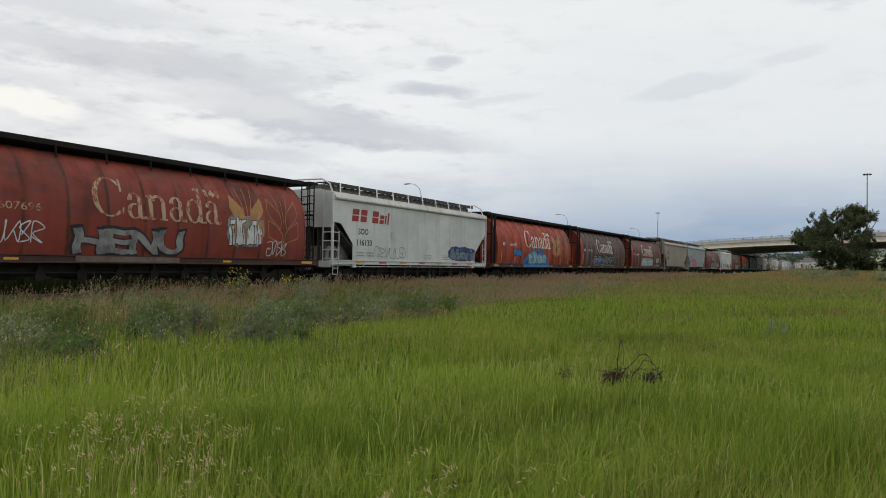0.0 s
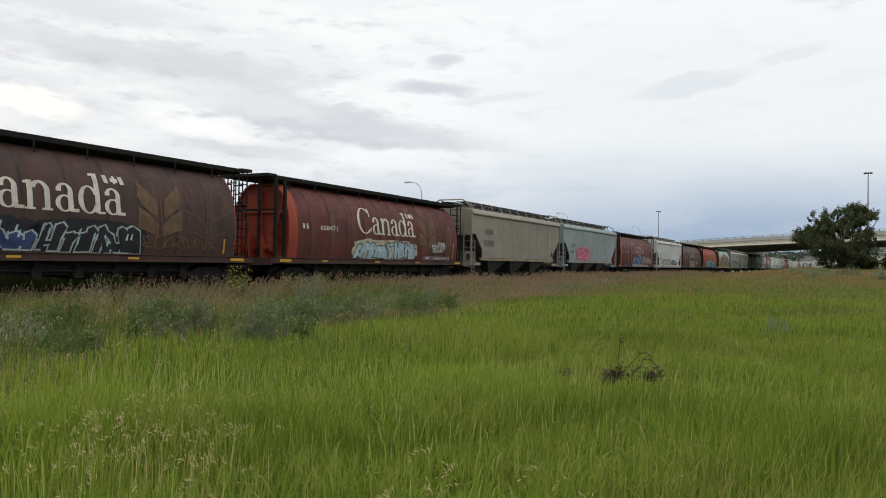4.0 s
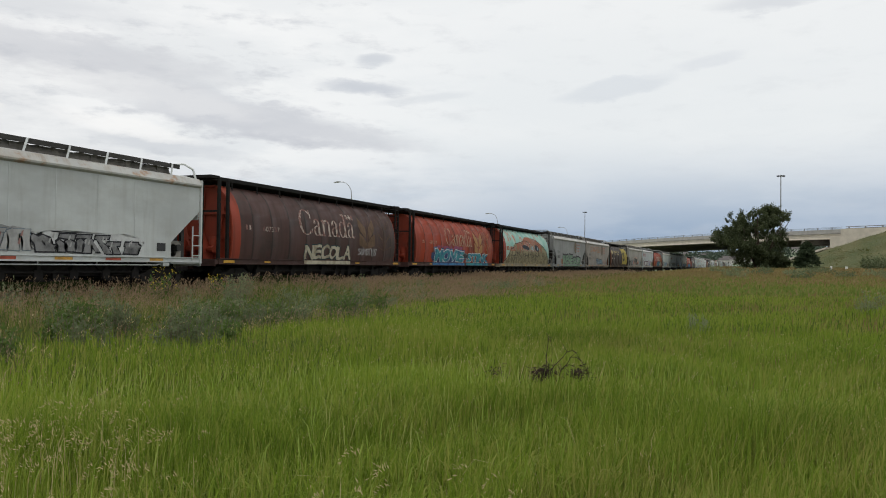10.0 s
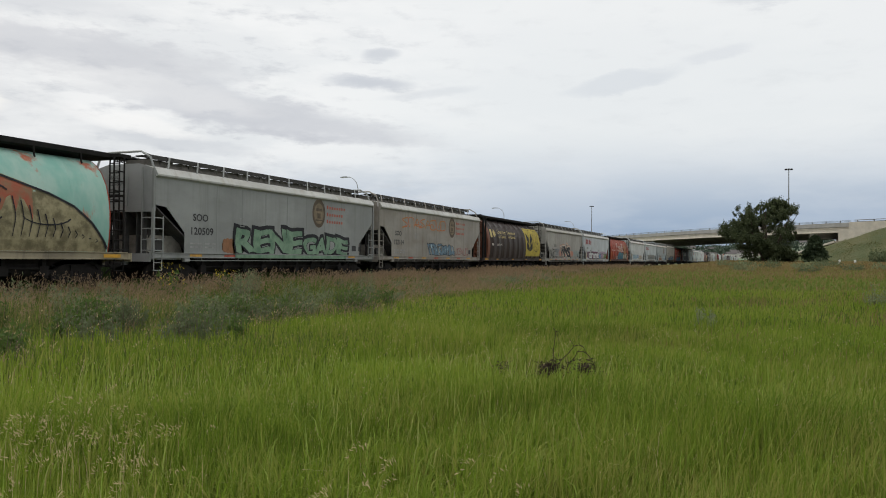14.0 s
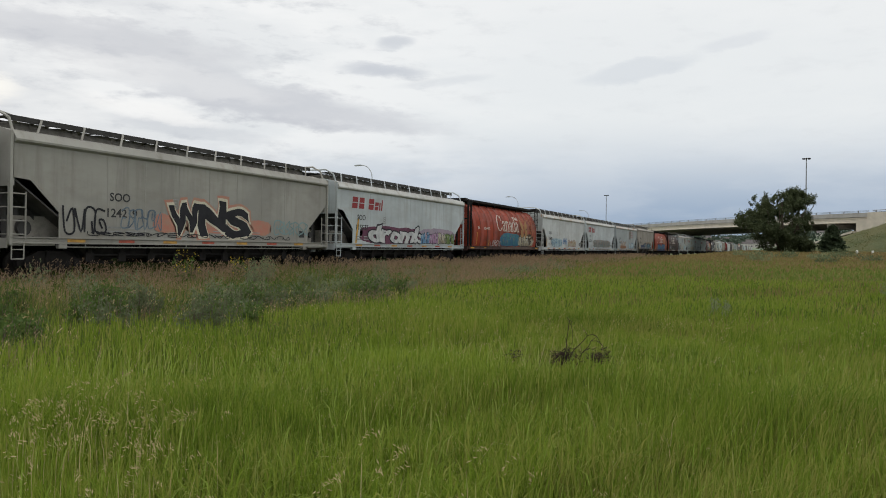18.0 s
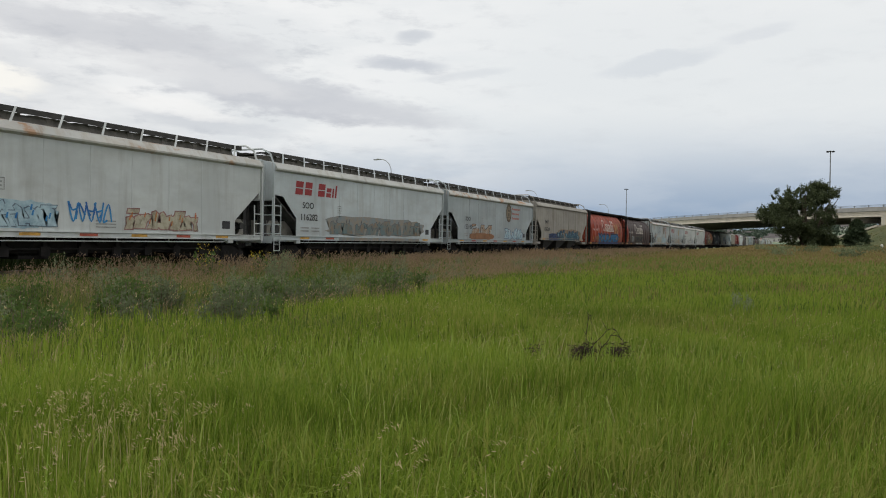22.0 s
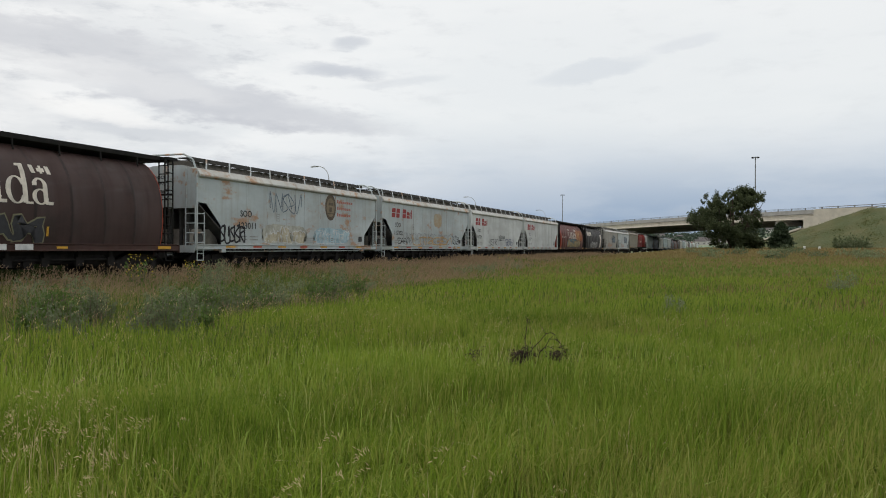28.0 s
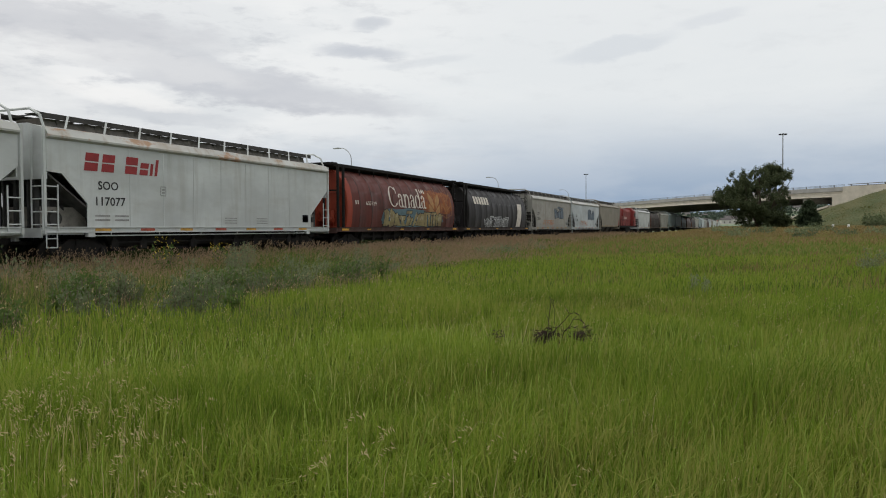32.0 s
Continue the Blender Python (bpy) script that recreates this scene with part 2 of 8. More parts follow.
CONC = plain("pale concrete", (0.50, 0.46, 0.39), 0.9, vary=0.12, scale=0.6)
CONC2 = plain("weathered concrete", (0.40, 0.385, 0.35), 0.9, vary=0.15, scale=0.6)
BARK = plain("bark", (0.075, 0.055, 0.04), 0.95, vary=0.35)
STEM = plain("dry stems", (0.15, 0.125, 0.085), 0.95, vary=0.3)
TWIG = plain("dead wood", (0.055, 0.036, 0.026), 0.95, vary=0.35)


# ---- mesh helpers ----
def box(bm, x0, x1, y0, y1, z0, z1):
    v = [bm.verts.new((x, y, z)) for x in (x0, x1) for y in (y0, y1) for z in (z0, z1)]
    for f in ((0, 1, 3, 2), (4, 6, 7, 5), (0, 4, 5, 1), (2, 3, 7, 6), (0, 2, 6, 4), (1, 5, 7, 3)):
        bm.faces.new([v[i] for i in f])
    return v


def rod(bm, p, q, r, n=6, r2=None):
    p, q = Vector(p), Vector(q)
    d = (q - p).normalized()
    a = d.orthogonal().normalized()
    b = d.cross(a)
    rings = []
    for c, rr in ((p, r), (q, r if r2 is None else r2)):
        rings.append([bm.verts.new(c + (a * math.cos(k * math.tau / n) + b * math.sin(k * math.tau / n)) * rr) for k in range(n)])
    for k in range(n):
        bm.faces.new((rings[0][k], rings[0][(k + 1) % n], rings[1][(k + 1) % n], rings[1][k]))
    bm.faces.new(rings[0][::-1])
    bm.faces.new(rings[1])


def tube(bm, pts, r, n=6):
    for p, q in zip(pts, pts[1:]):
        rod(bm, p, q, r, n)


def prism(bm, outline, axis, lo, hi):
    """A polygon of two coordinates pushed along the third axis."""
    def place(a, b, c):
        return {"x": (c, a, b), "y": (a, c, b), "z": (a, b, c)}[axis]
    lower = [bm.verts.new(place(a, b, lo)) for a, b in outline]
    upper = [bm.verts.new(place(a, b, hi)) for a, b in outline]
    bm.faces.new(lower)
    bm.faces.new(upper[::-1])
    n = len(outline)
    for i in range(n):
        bm.faces.new((lower[i], upper[i], upper[(i + 1) % n], lower[(i + 1) % n]))


def finish(bm, name, smooth=None, bevel=0.0):
    if bevel:
        bmesh.ops.bevel(bm, geom=list(bm.edges), offset=bevel, segments=1, affect="EDGES")
    bmesh.ops.recalc_face_normals(bm, faces=list(bm.faces))
    me = bpy.data.meshes.new(name)
    bm.to_mesh(me)
    bm.free()
    me.materials.append(None)
    if smooth is not None:
        me.polygons.foreach_set("use_smooth", [True] * len(me.polygons))
        me.set_sharp_from_angle(angle=radians(smooth))
    return me


def part(name, me, mat, parent=None, label="", place=None):
    """One mesh object under its thing; meshes are shared, the material belongs to the object."""
    ob = new(name, me)
    ob.material_slots[0].link = "OBJECT"
    ob.material_slots[0].material = mat
    if parent is not None:
        ob.parent = parent
    if place is not None:
        ob.matrix_basis = place
    if label:
        ob["label"] = label
    return ob


SHAPES = {}


def shape(key, make):
    if key not in SHAPES:
        SHAPES[key] = make()
    return SHAPES[key]


def thing(name, m, label, category, group="", kind=""):
    ob = new(name)
    ob.matrix_basis = m
    return tagged(ob, label, category, group, kind)


def numpy_mesh(name, verts, faces_flat, loops):
    """A mesh from arrays: vertices, all corners in a row, and the number of corners of each face."""
    me = bpy.data.meshes.new(name)
    me.vertices.add(len(verts))
    me.vertices.foreach_set("co", np.asarray(verts, dtype=np.float32).ravel())
    me.loops.add(len(faces_flat))
    me.loops.foreach_set("vertex_index", np.asarray(faces_flat, dtype=np.int32))
    loops = np.asarray(loops, dtype=np.int32)
    me.polygons.add(len(loops))
    me.polygons.foreach_set("loop_start", np.concatenate(([0], np.cumsum(loops)[:-1])).astype(np.int32))
    me.update(calc_edges=True)
    me.materials.append(None)
    return me


# ---- the train: shapes of the two families of covered hoppers ----
def round_side(z):
    """Half width of the cylindrical car's shell at a height over the rail."""
    pts = ((1.2, 1.47), (1.6, 1.545), (2.1, 1.585), (2.6, 1.58), (3.1, 1.515), (3.55, 1.385), (3.95, 1.17), (4.25, 0.90), (4.42, 0.62), (4.47, 0.0))
    for (z0, x0), (z1, x1) in zip(pts, pts[1:]):
        if z <= z1:
            k = min(max((z - z0) / (z1 - z0), 0), 1)
            return x0 + (x1 - x0) * k
    return 0.0


ROUND = [(round_side(z), z) for z in (1.22, 1.4, 1.6, 1.85, 2.1, 2.35, 2.6, 2.85, 3.1, 3.33, 3.55, 3.76, 3.95, 4.11, 4.25, 4.34, 4.42)]
RING = ROUND + [(-x, z) for x, z in ROUND[::-1]]
HALF_C = 7.85


def shell_round():
    """The rolled shell with its raised weld bands."""
    bm = bmesh.new()
    ys = [-HALF_C]
    for i in range(1, 11):
        y = -HALF_C + i * 2 * HALF_C / 11
        ys += [y - 0.05, y - 0.045, y + 0.045, y + 0.05]
    ys.append(HALF_C)
    rings = []
    for i, y in enumerate(ys):
        fat = 0.004 if 0 < i < len(ys) - 1 and (i - 1) % 4 in (1, 2) else 0.0
        rings.append([bm.verts.new((x + math.copysign(fat, x), y, z + fat * 0.4)) for x, z in RING])
    for a, b in zip(rings, rings[1:]):
        for k in range(len(RING) - 1):
            bm.faces.new((a[k], b[k], b[k + 1], a[k + 1]))
    return finish(bm, "shell", 40)


def cap_round():
    """A dished end with its rim, braces and the round opening over the platform."""
    bm = bmesh.new()
    def ring(k, y, lift=0.0):
        return [bm.verts.new((x * k, y, 2.7 + (z - 2.7) * k + lift)) for x, z in RING]
    rings = [ring(1.0, 0.0), ring(1.0, -0.05), ring(0.95, -0.06), ring(0.93, 0.05)]
    for a, b in zip(rings, rings[1:]):
        for k in range(len(RING)):
            bm.faces.new((a[k], b[k], b[(k + 1) % len(RING)], a[(k + 1) % len(RING)]))
    bm.faces.new(rings[-1])
    box(bm, -0.05, 0.05, -0.05, 0.04, 1.35, 4.1)
    for s in (-1, 1):
        prism(bm, [(s * 0.55, 1.35), (s * 0.68, 1.35), (s * 1.16, 3.5), (s * 1.03, 3.5)], "y", -0.06, 0.04)
    box(bm, -1.3, 1.3, -0.07, 0.03, 3.15, 3.27)
    box(bm, -1.4, 1.4, -0.07, 0.03, 2.1, 2.2)
    return finish(bm, "end_cap")


def bar(x0, x1, y0, y1, z0, z1, bevel=0.0):
    bm = bmesh.new()
    box(bm, x0, x1, y0, y1, z0, z1)
    return finish(bm, "bar", None, bevel)


def sill_mesh(half, z0, z1, x=1.5):
    bm = bmesh.new()
    prism(bm, [(x - 0.12, z0), (x + 0.03, z0), (x + 0.03, z0 + 0.03), (x, z0 + 0.04), (x, z1 - 0.05), (x + 0.045, z1 - 0.03), (x + 0.045, z1), (x - 0.12, z1)], "y", -half, half)
    return finish(bm, "sill")


def roof_walk_round():
    """The dark trough of hatches and walkway that runs past both ends."""
    bm = bmesh.new()
    prism(bm, [(-0.86, 4.54), (0.86, 4.54), (0.95, 4.58), (0.95, 4.74), (0.90, 4.75), (0.87, 4.64), (-0.87, 4.64), (-0.90, 4.75), (-0.95, 4.74), (-0.95, 4.58)], "y", -8.75, 8.75)
    for i in range(8):
        y = -7.0 + i * 2.0
        box(bm, -0.34, 0.34, y - 0.7, y + 0.7, 4.62, 4.72)
    for s in (-1, 1):
        box(bm, -1.32, 1.32, s * 8.75 - 0.28, s * 8.75 + 0.28, 4.60, 4.72)
    return finish(bm, "roof_walk")


def bracket_round():
    bm = bmesh.new()
    prism(bm, [(0.93, 4.56), (0.95, 4.30), (0.99, 4.22), (1.02, 4.24), (0.99, 4.32), (0.97, 4.60)], "y", -0.022, 0.022)
    return finish(bm, "bracket")


def ladder_mesh(w, z0, z1, step=0.36, r=0.016):
    """Two stiles and their rungs, in the plane of y and z."""
    bm = bmesh.new()
    for y in (-w / 2, w / 2):
        rod(bm, (0, y, z0), (0, y, z1), r * 1.25)
    z = z0 + 0.2
    while z < z1 - 0.05:
        rod(bm, (0, -w / 2, z), (0, w / 2, z), r)
        z += step
    return finish(bm, "ladder")


def coupler_mesh():
    bm = bmesh.new()
    box(bm, -0.11, 0.11, -0.75, 0.1, 0.76, 0.98)
    prism(bm, [(-0.17, 0.1), (0.17, 0.1), (0.2, 0.28), (0.08, 0.36), (-0.02, 0.26), (-0.14, 0.36), (-0.21, 0.25)], "z", 0.72, 1.02)
    box(bm, -0.32, 0.32, -0.9, -0.72, 0.68, 1.1)
    rod(bm, (0.35, -0.2, 0.85), (0.32, 0.3, 0.5), 0.03)
    return finish(bm, "coupler")


def truck_mesh():
    """Two cast side frames, bolster and springs."""
    bm = bmesh.new()
    for s in (-1, 1):
        x = s * 1.0
        prism(bm, [(-1.15, 0.40), (-0.72, 0.40), (-0.45, 0.26), (0.45, 0.26), (0.72, 0.40), (1.15, 0.40), (1.18, 0.60), (0.72, 0.70), (0.42, 0.86), (-0.42, 0.86), (-0.72, 0.70), (-1.18, 0.60)], "x", x - 0.09, x + 0.09)
        for y in (-0.18, 0.0, 0.18):
            rod(bm, (x + s * 0.1, y, 0.32), (x + s * 0.1, y, 0.62), 0.07, 8)
        for y in (-0.89, 0.89):
            rod(bm, (x, y, 0.457), (x + s * 0.2, y, 0.457), 0.13, 10)
    box(bm, -1.15, 1.15, -0.2, 0.2, 0.62, 0.82)
    return finish(bm, "truck")


def wheel_mesh():
    """A flanged wheel with a dished web, its axle along x."""
    bm = bmesh.new()
    n = 28
    sect = [(-0.07, 0.14), (-0.03, 0.16), (-0.01, 0.37), (-0.065, 0.385), (-0.065, 0.457), (0.05, 0.457), (0.055, 0.482), (0.085, 0.482), (0.085, 0.385), (0.03, 0.37), (0.02, 0.16), (0.1, 0.14)]
    rings = [[bm.verts.new((x, r * math.cos(k * math.tau / n), r * math.sin(k * math.tau / n))) for k in range(n)] for x, r in sect]
    for a, b in zip(rings, rings[1:]):
        for k in range(n):
            bm.faces.new((a[k], a[(k + 1) % n], b[(k + 1) % n], b[k]))
    bm.faces.new(rings[0])
    bm.faces.new(rings[-1][::-1])
    return finish(bm, "wheel", 35)


def outlet_mesh(z1, long=3.0, deep=0.62, wide=1.35):
    """A tapering hopper bay with its discharge gate."""
    bm = bmesh.new()
    top = [(-wide, -long / 2), (wide, -long / 2), (wide, long / 2), (-wide, long / 2)]
    low = [(-wide * 0.62, -0.42), (wide * 0.62, -0.42), (wide * 0.62, 0.42), (-wide * 0.62, 0.42)]
    a = [bm.verts.new((x, y, z1)) for x, y in top]
    b = [bm.verts.new((x, y, z1 - deep)) for x, y in low]
    for k in range(4):
        bm.faces.new((a[k], a[(k + 1) % 4], b[(k + 1) % 4], b[k]))
    bm.faces.new(a)
    bm.faces.new(b)
    box(bm, -wide * 0.7, wide * 0.7, -0.5, 0.5, z1 - deep - 0.1, z1 - deep)
    rod(bm, (-wide * 0.75, 0.2, z1 - deep - 0.02), (wide * 0.85, 0.2, z1 - deep - 0.02), 0.03)
    return finish(bm, "outlet")


def underframe_mesh(half):
    """Side bearers, cross bearers and brake gear hung below the body."""
    bm = bmesh.new()
    for s in (-1, 1):
        box(bm, s * 0.98 - 0.08, s * 0.98 + 0.08, -half, half, 0.60, 0.98)
        rod(bm, (s * 1.2, -half, 0.72), (s * 1.2, half, 0.72), 0.035)
    for i in range(9):
        y = -half + i * half / 4
        box(bm, -1.25, 1.25, y - 0.07, y + 0.07, 0.78, 1.06)
        box(bm, 1.16, 1.26, y - 0.16, y + 0.16, 0.50, 0.80)
    rod(bm, (-0.9, half * 0.4, 0.62), (1.15, half * 0.4, 0.62), 0.2, 12)
    return finish(bm, "underframe")


# the slab-sided car
HALF_W = 8.4
EAVE = 4.16


def side_sheet(low, eave):
    """One side: its ends are cut away below to show the slope sheets."""
    bm = bmesh.new()
    h = HALF_W
    prism(bm, [(-h, eave), (-h, 3.02), (-h + 0.55, 2.98), (-h + 1.55, 2.05), (-h + 1.55, low), (h - 1.55, low), (h - 1.55, 1.85), (h - 0.75, 2.5), (h, 3.1), (h, eave)], "x", 1.53, 1.56)
    return finish(bm, "side_sheet")


def roof_slab(wide=False):
    """The canted roof between the eaves."""
    bm = bmesh.new()
    line = [(1.50, EAVE + 0.02), (1.38, 4.40), (0.75, 4.55), (-0.75, 4.55), (-1.38, 4.40), (-1.50, EAVE + 0.02)]
    if wide:
        line = [(1.50, EAVE + 0.02), (1.40, 4.38), (1.15, 4.50), (0.6, 4.57), (-0.6, 4.57), (-1.15, 4.50), (-1.40, 4.38), (-1.50, EAVE + 0.02)]
    prism(bm, line, "y", -HALF_W + 0.045, HALF_W - 0.045)
    return finish(bm, "roof")


def ledge_mesh():
    bm = bmesh.new()
    prism(bm, [(1.53, EAVE - 0.14), (1.675, EAVE - 0.06), (1.685, EAVE + 0.0), (1.52, EAVE + 0.24), (1.38, EAVE + 0.25), (1.38, EAVE)], "y", -HALF_W - 0.02, HALF_W + 0.02)
    return finish(bm, "ledge")


def end_sheet():
    bm = bmesh.new()
    prism(bm, [(-1.53, 2.78), (1.53, 2.78), (1.53, EAVE + 0.03), (1.39, 4.41), (0.75, 4.575), (-0.75, 4.575), (-1.39, 4.41), (-1.53, EAVE + 0.03)], "y", -HALF_W, -HALF_W + 0.04)
    for x in (-0.95, 0.2):
        box(bm, x - 0.03, x + 0.03, -HALF_W - 0.025, -HALF_W, 3.0, 4.1)
    return finish(bm, "end_sheet")


def slope_sheet(low):
    bm = bmesh.new()
    prism(bm, [(-HALF_W + 0.02, 2.98), (-HALF_W + 0.1, 2.98), (-HALF_W + 2.6, low), (-HALF_W + 2.5, low)], "x", -1.5, 1.5)
    return finish(bm, "slope_sheet")


def apron_mesh():
    """The plated box over the truck at each end, with a round access hole in each side plate."""
    bm = bmesh.new()
    y0, y1, z0, z1 = -HALF_W + 0.30, -HALF_W + 2.2, 1.22, 1.93
    n = 16
    hole = [(y0 + 0.42 + 0.2 * math.cos(k * math.tau / n), 1.56 + 0.26 * math.sin(k * math.tau / n)) for k in range(n)]
    rim = []
    for y, z in hole:
        dy, dz = y - y0 - 0.42, z - 1.56
        k = min((0.42 if dy < 0 else 0.45) / max(abs(dy), 1e-4), (0.34 if dz < 0 else 0.37) / max(abs(dz), 1e-4))
        rim.append((y0 + 0.42 + dy * k, 1.56 + dz * k))
    for x in (-0.92, 0.92):
        a, b = [bm.verts.new((x, y, z)) for y, z in hole], [bm.verts.new((x, y, z)) for y, z in rim]
        for k in range(n):
            bm.faces.new((a[k], a[(k + 1) % n], b[(k + 1) % n], b[k]))
        bm.faces.new([bm.verts.new((x, y, z)) for y, z in ((y0 + 0.87, z0), (y1, z0), (y1 - 0.35, z1), (y0 + 0.87, z1))])
    box(bm, -0.92, 0.92, y0 - 0.02, y0, z0, z1)
    return finish(bm, "apron")


def air_tank():
    bm = bmesh.new()
    rod(bm, (0.25, -HALF_W + 0.75, 1.55), (1.05, -HALF_W + 0.75, 1.55), 0.24, 12)
    return finish(bm, "air_tank", 40)


def platform_mesh(half, z1=1.24, deep=1.6):
    bm = bmesh.new()
    box(bm, -1.5, 1.5, -half, -half + deep, z1 - 0.22, z1 - 0.04)
    box(bm, -1.52, 1.52, -half - 0.04, -half, z1 - 0.3, z1)
    box(bm, -0.3, 0.3, -half, -half + 4.0, z1 - 0.42, z1 - 0.22)
    return finish(bm, "platform")


def shear_plate(y0, y1, top):
    """The upright webs between the end sill and the hopper's slope."""
    bm = bmesh.new()
    for x in (-0.55, 0.0, 0.55):
        prism(bm, [(y0, 1.2), (y1, 1.2), (y1 - (y1 - y0) * 0.05, 1.45), (y0 + (y1 - y0) * 0.12, top), (y0, top)], "x", x - 0.03, x + 0.03)
    rod(bm, (0.7, y0 + 0.5, 1.5), (0.7, y0 + 0.5, 2.2), 0.16, 10)
    rod(bm, (-1.0, y0 + 0.35, 1.65), (0.9, y0 + 0.35, 1.65), 0.14, 10)
    return finish(bm, "shear_plate")


def walk_slab():
    """A grated running board on the roof over a continuous hatch trough."""
    bm = bmesh.new()
    for x in (-0.66, -0.40, 0.40, 0.66):
        box(bm, x - 0.12, x + 0.12, -8.1, 8.1, 4.90, 4.93)
    for s in (-1, 1):
        box(bm, s * 0.79 - 0.02, s * 0.79 + 0.02, -8.1, 8.1, 4.80, 4.97)
    for i in range(28):
        y = -8.0 + i * 0.59
        box(bm, -0.77, 0.77, y - 0.02, y + 0.02, 4.87, 4.90)
    return finish(bm, "running_board")


def trough_slab():
    """The raised hatch trough along the ridge, with its covers."""
    bm = bmesh.new()
    prism(bm, [(-0.72, 4.48), (0.72, 4.48), (0.60, 4.77), (-0.60, 4.77)], "y", -7.7, 7.7)
    for i in range(10):
        y = -7.1 + i * 1.58
        box(bm, -0.6, 0.6, y - 0.62, y + 0.62, 4.77, 4.82)
        box(bm, 0.6, 0.66, y - 0.12, y + 0.12, 4.62, 4.80)
    return finish(bm, "hatch_trough")


def stanchion(lean):
    """A flat strut from the roof's shoulder to the running board."""
    bm = bmesh.new()
    prism(bm, [(1.10, 4.44), (1.13, 4.44), (0.84, 4.96), (0.81, 4.96)], "y", -0.035, 0.035)
    for v in bm.verts:
        v.co.y += lean * (v.co.z - 4.44)
    return finish(bm, "stanchion")


def grab_frame():
    """The bent handrail over each end of the roof."""
    bm = bmesh.new()
    tube(bm, [(1.5, -HALF_W + 0.06, EAVE), (1.25, -HALF_W + 0.05, 4.80), (0.8, -HALF_W + 0.05, 5.03), (-0.8, -HALF_W + 0.05, 5.03), (-1.25, -HALF_W + 0.05, 4.80), (-1.5, -HALF_W + 0.06, EAVE)], 0.042)
    rod(bm, (0.8, -HALF_W + 0.05, 5.03), (0.78, -HALF_W + 0.6, 4.94), 0.024)
    rod(bm, (-0.8, -HALF_W + 0.05, 5.03), (-0.78, -HALF_W + 0.6, 4.94), 0.024)
    return finish(bm, "grab_frame")


def stirrup():
    bm = bmesh.new()
    tube(bm, [(0, -0.2, 1.2), (0, -0.2, 0.62), (0, 0.2, 0.62), (0, 0.2, 1.2)], 0.02)
    rod(bm, (0, -0.2, 0.9), (0, 0.2, 0.9), 0.016)
    return finish(bm, "stirrup")


# ---- decals: lettering and sprayed pieces that follow the side ----
def bend(bm, rounded, lift):
    """Lays a flat drawing (y, z) on the car's side."""
    if rounded:
        zs = [v.co.z for v in bm.verts]
        z = math.floor(min(zs) / 0.16) * 0.16
        while z < max(zs):
            bmesh.ops.bisect_plane(bm, geom=list(bm.verts) + list(bm.edges) + list(bm.faces), plane_co=(0, 0, z), plane_no=(0, 0, 1))
            z += 0.16
    for v in bm.verts:
        v.co.x += (round_side(v.co.z) + 0.011 if rounded else 1.566) + lift
    me = bpy.data.meshes.new("decal")
    bm.to_mesh(me)
    bm.free()
    me.materials.append(None)
    return me


GLYPHS = {}


def text_bm(words, fat=0.0):
    """The words as a flat mesh in a unit box, read towards +y."""
    key = (words, round(fat, 4))
    if key not in GLYPHS:
        curve = bpy.data.curves.new("words", "FONT")
        curve.body, curve.offset, curve.resolution_u = words, fat, 3
        ob = new("words", curve)
        deps = bpy.context.evaluated_depsgraph_get()
        me = bpy.data.meshes.new_from_object(ob.evaluated_get(deps))
        bm = bmesh.new()
        bm.from_mesh(me)
        bpy.data.objects.remove(ob)
        bpy.data.curves.remove(curve)
        xs, ys = [v.co.x for v in bm.verts], [v.co.y for v in bm.verts]
        x0, x1, y0, y1 = min(xs), max(xs), min(ys), max(ys)
        for v in bm.verts:
            v.co = (0, (v.co.x - x0) / (x1 - x0), (v.co.y - y0) / (y1 - y0))
        bmesh.ops.remove_doubles(bm, verts=list(bm.verts), dist=0.0005)
        bm.to_mesh(me)
        bm.free()
        GLYPHS[key] = me
    out = bmesh.new()
    out.from_mesh(GLYPHS[key])
    return out


def cut_glyphs():
    """Cuts all figures first, while the scene is still small."""
    for letter in "HENUCOLAMVSTIKRGDWdrom!:YF.":
        for bold in (0.035, 0.065, 0.045, 0.075, 0.095, 0.05, 0.08, 0.10, 0.055, 0.085, 0.105):
            text_bm(letter, bold)
    for word in "607696 606447 607434 608471 608409 607337 607727 607902 606485 606412 606887 607629 603795".split():
        text_bm(word, 0.0)
    for word in "SOO COER UCRY SMW 116133 353960 5443 118842 120509 122114 124219 115537 118824 116282 122160 850364 123011 117302 116354 117077 120408 121408".split():
        text_bm(word, 0.018)
        text_bm(word, 0.01)


def islands(bm):
    """The separate figures of a flat drawing, each as a drawing of its own."""
    left, out = set(bm.verts), []
    while left:
        todo, found = [left.pop()], []
        while todo:
            v = todo.pop()
            found.append(v)
            for e in v.link_edges:
                w = e.other_vert(v)
                if w in left:
                    left.remove(w)
                    todo.append(w)
        piece = bmesh.new()
        made = {v: piece.verts.new(v.co) for v in found}
        for f in {f for v in found for f in v.link_faces}:
            piece.faces.new([made[v] for v in f.verts])
        out.append((min(v.co.y for v in found), piece))
    bm.free()
    return [p for _, p in sorted(out, key=lambda o: o[0])]


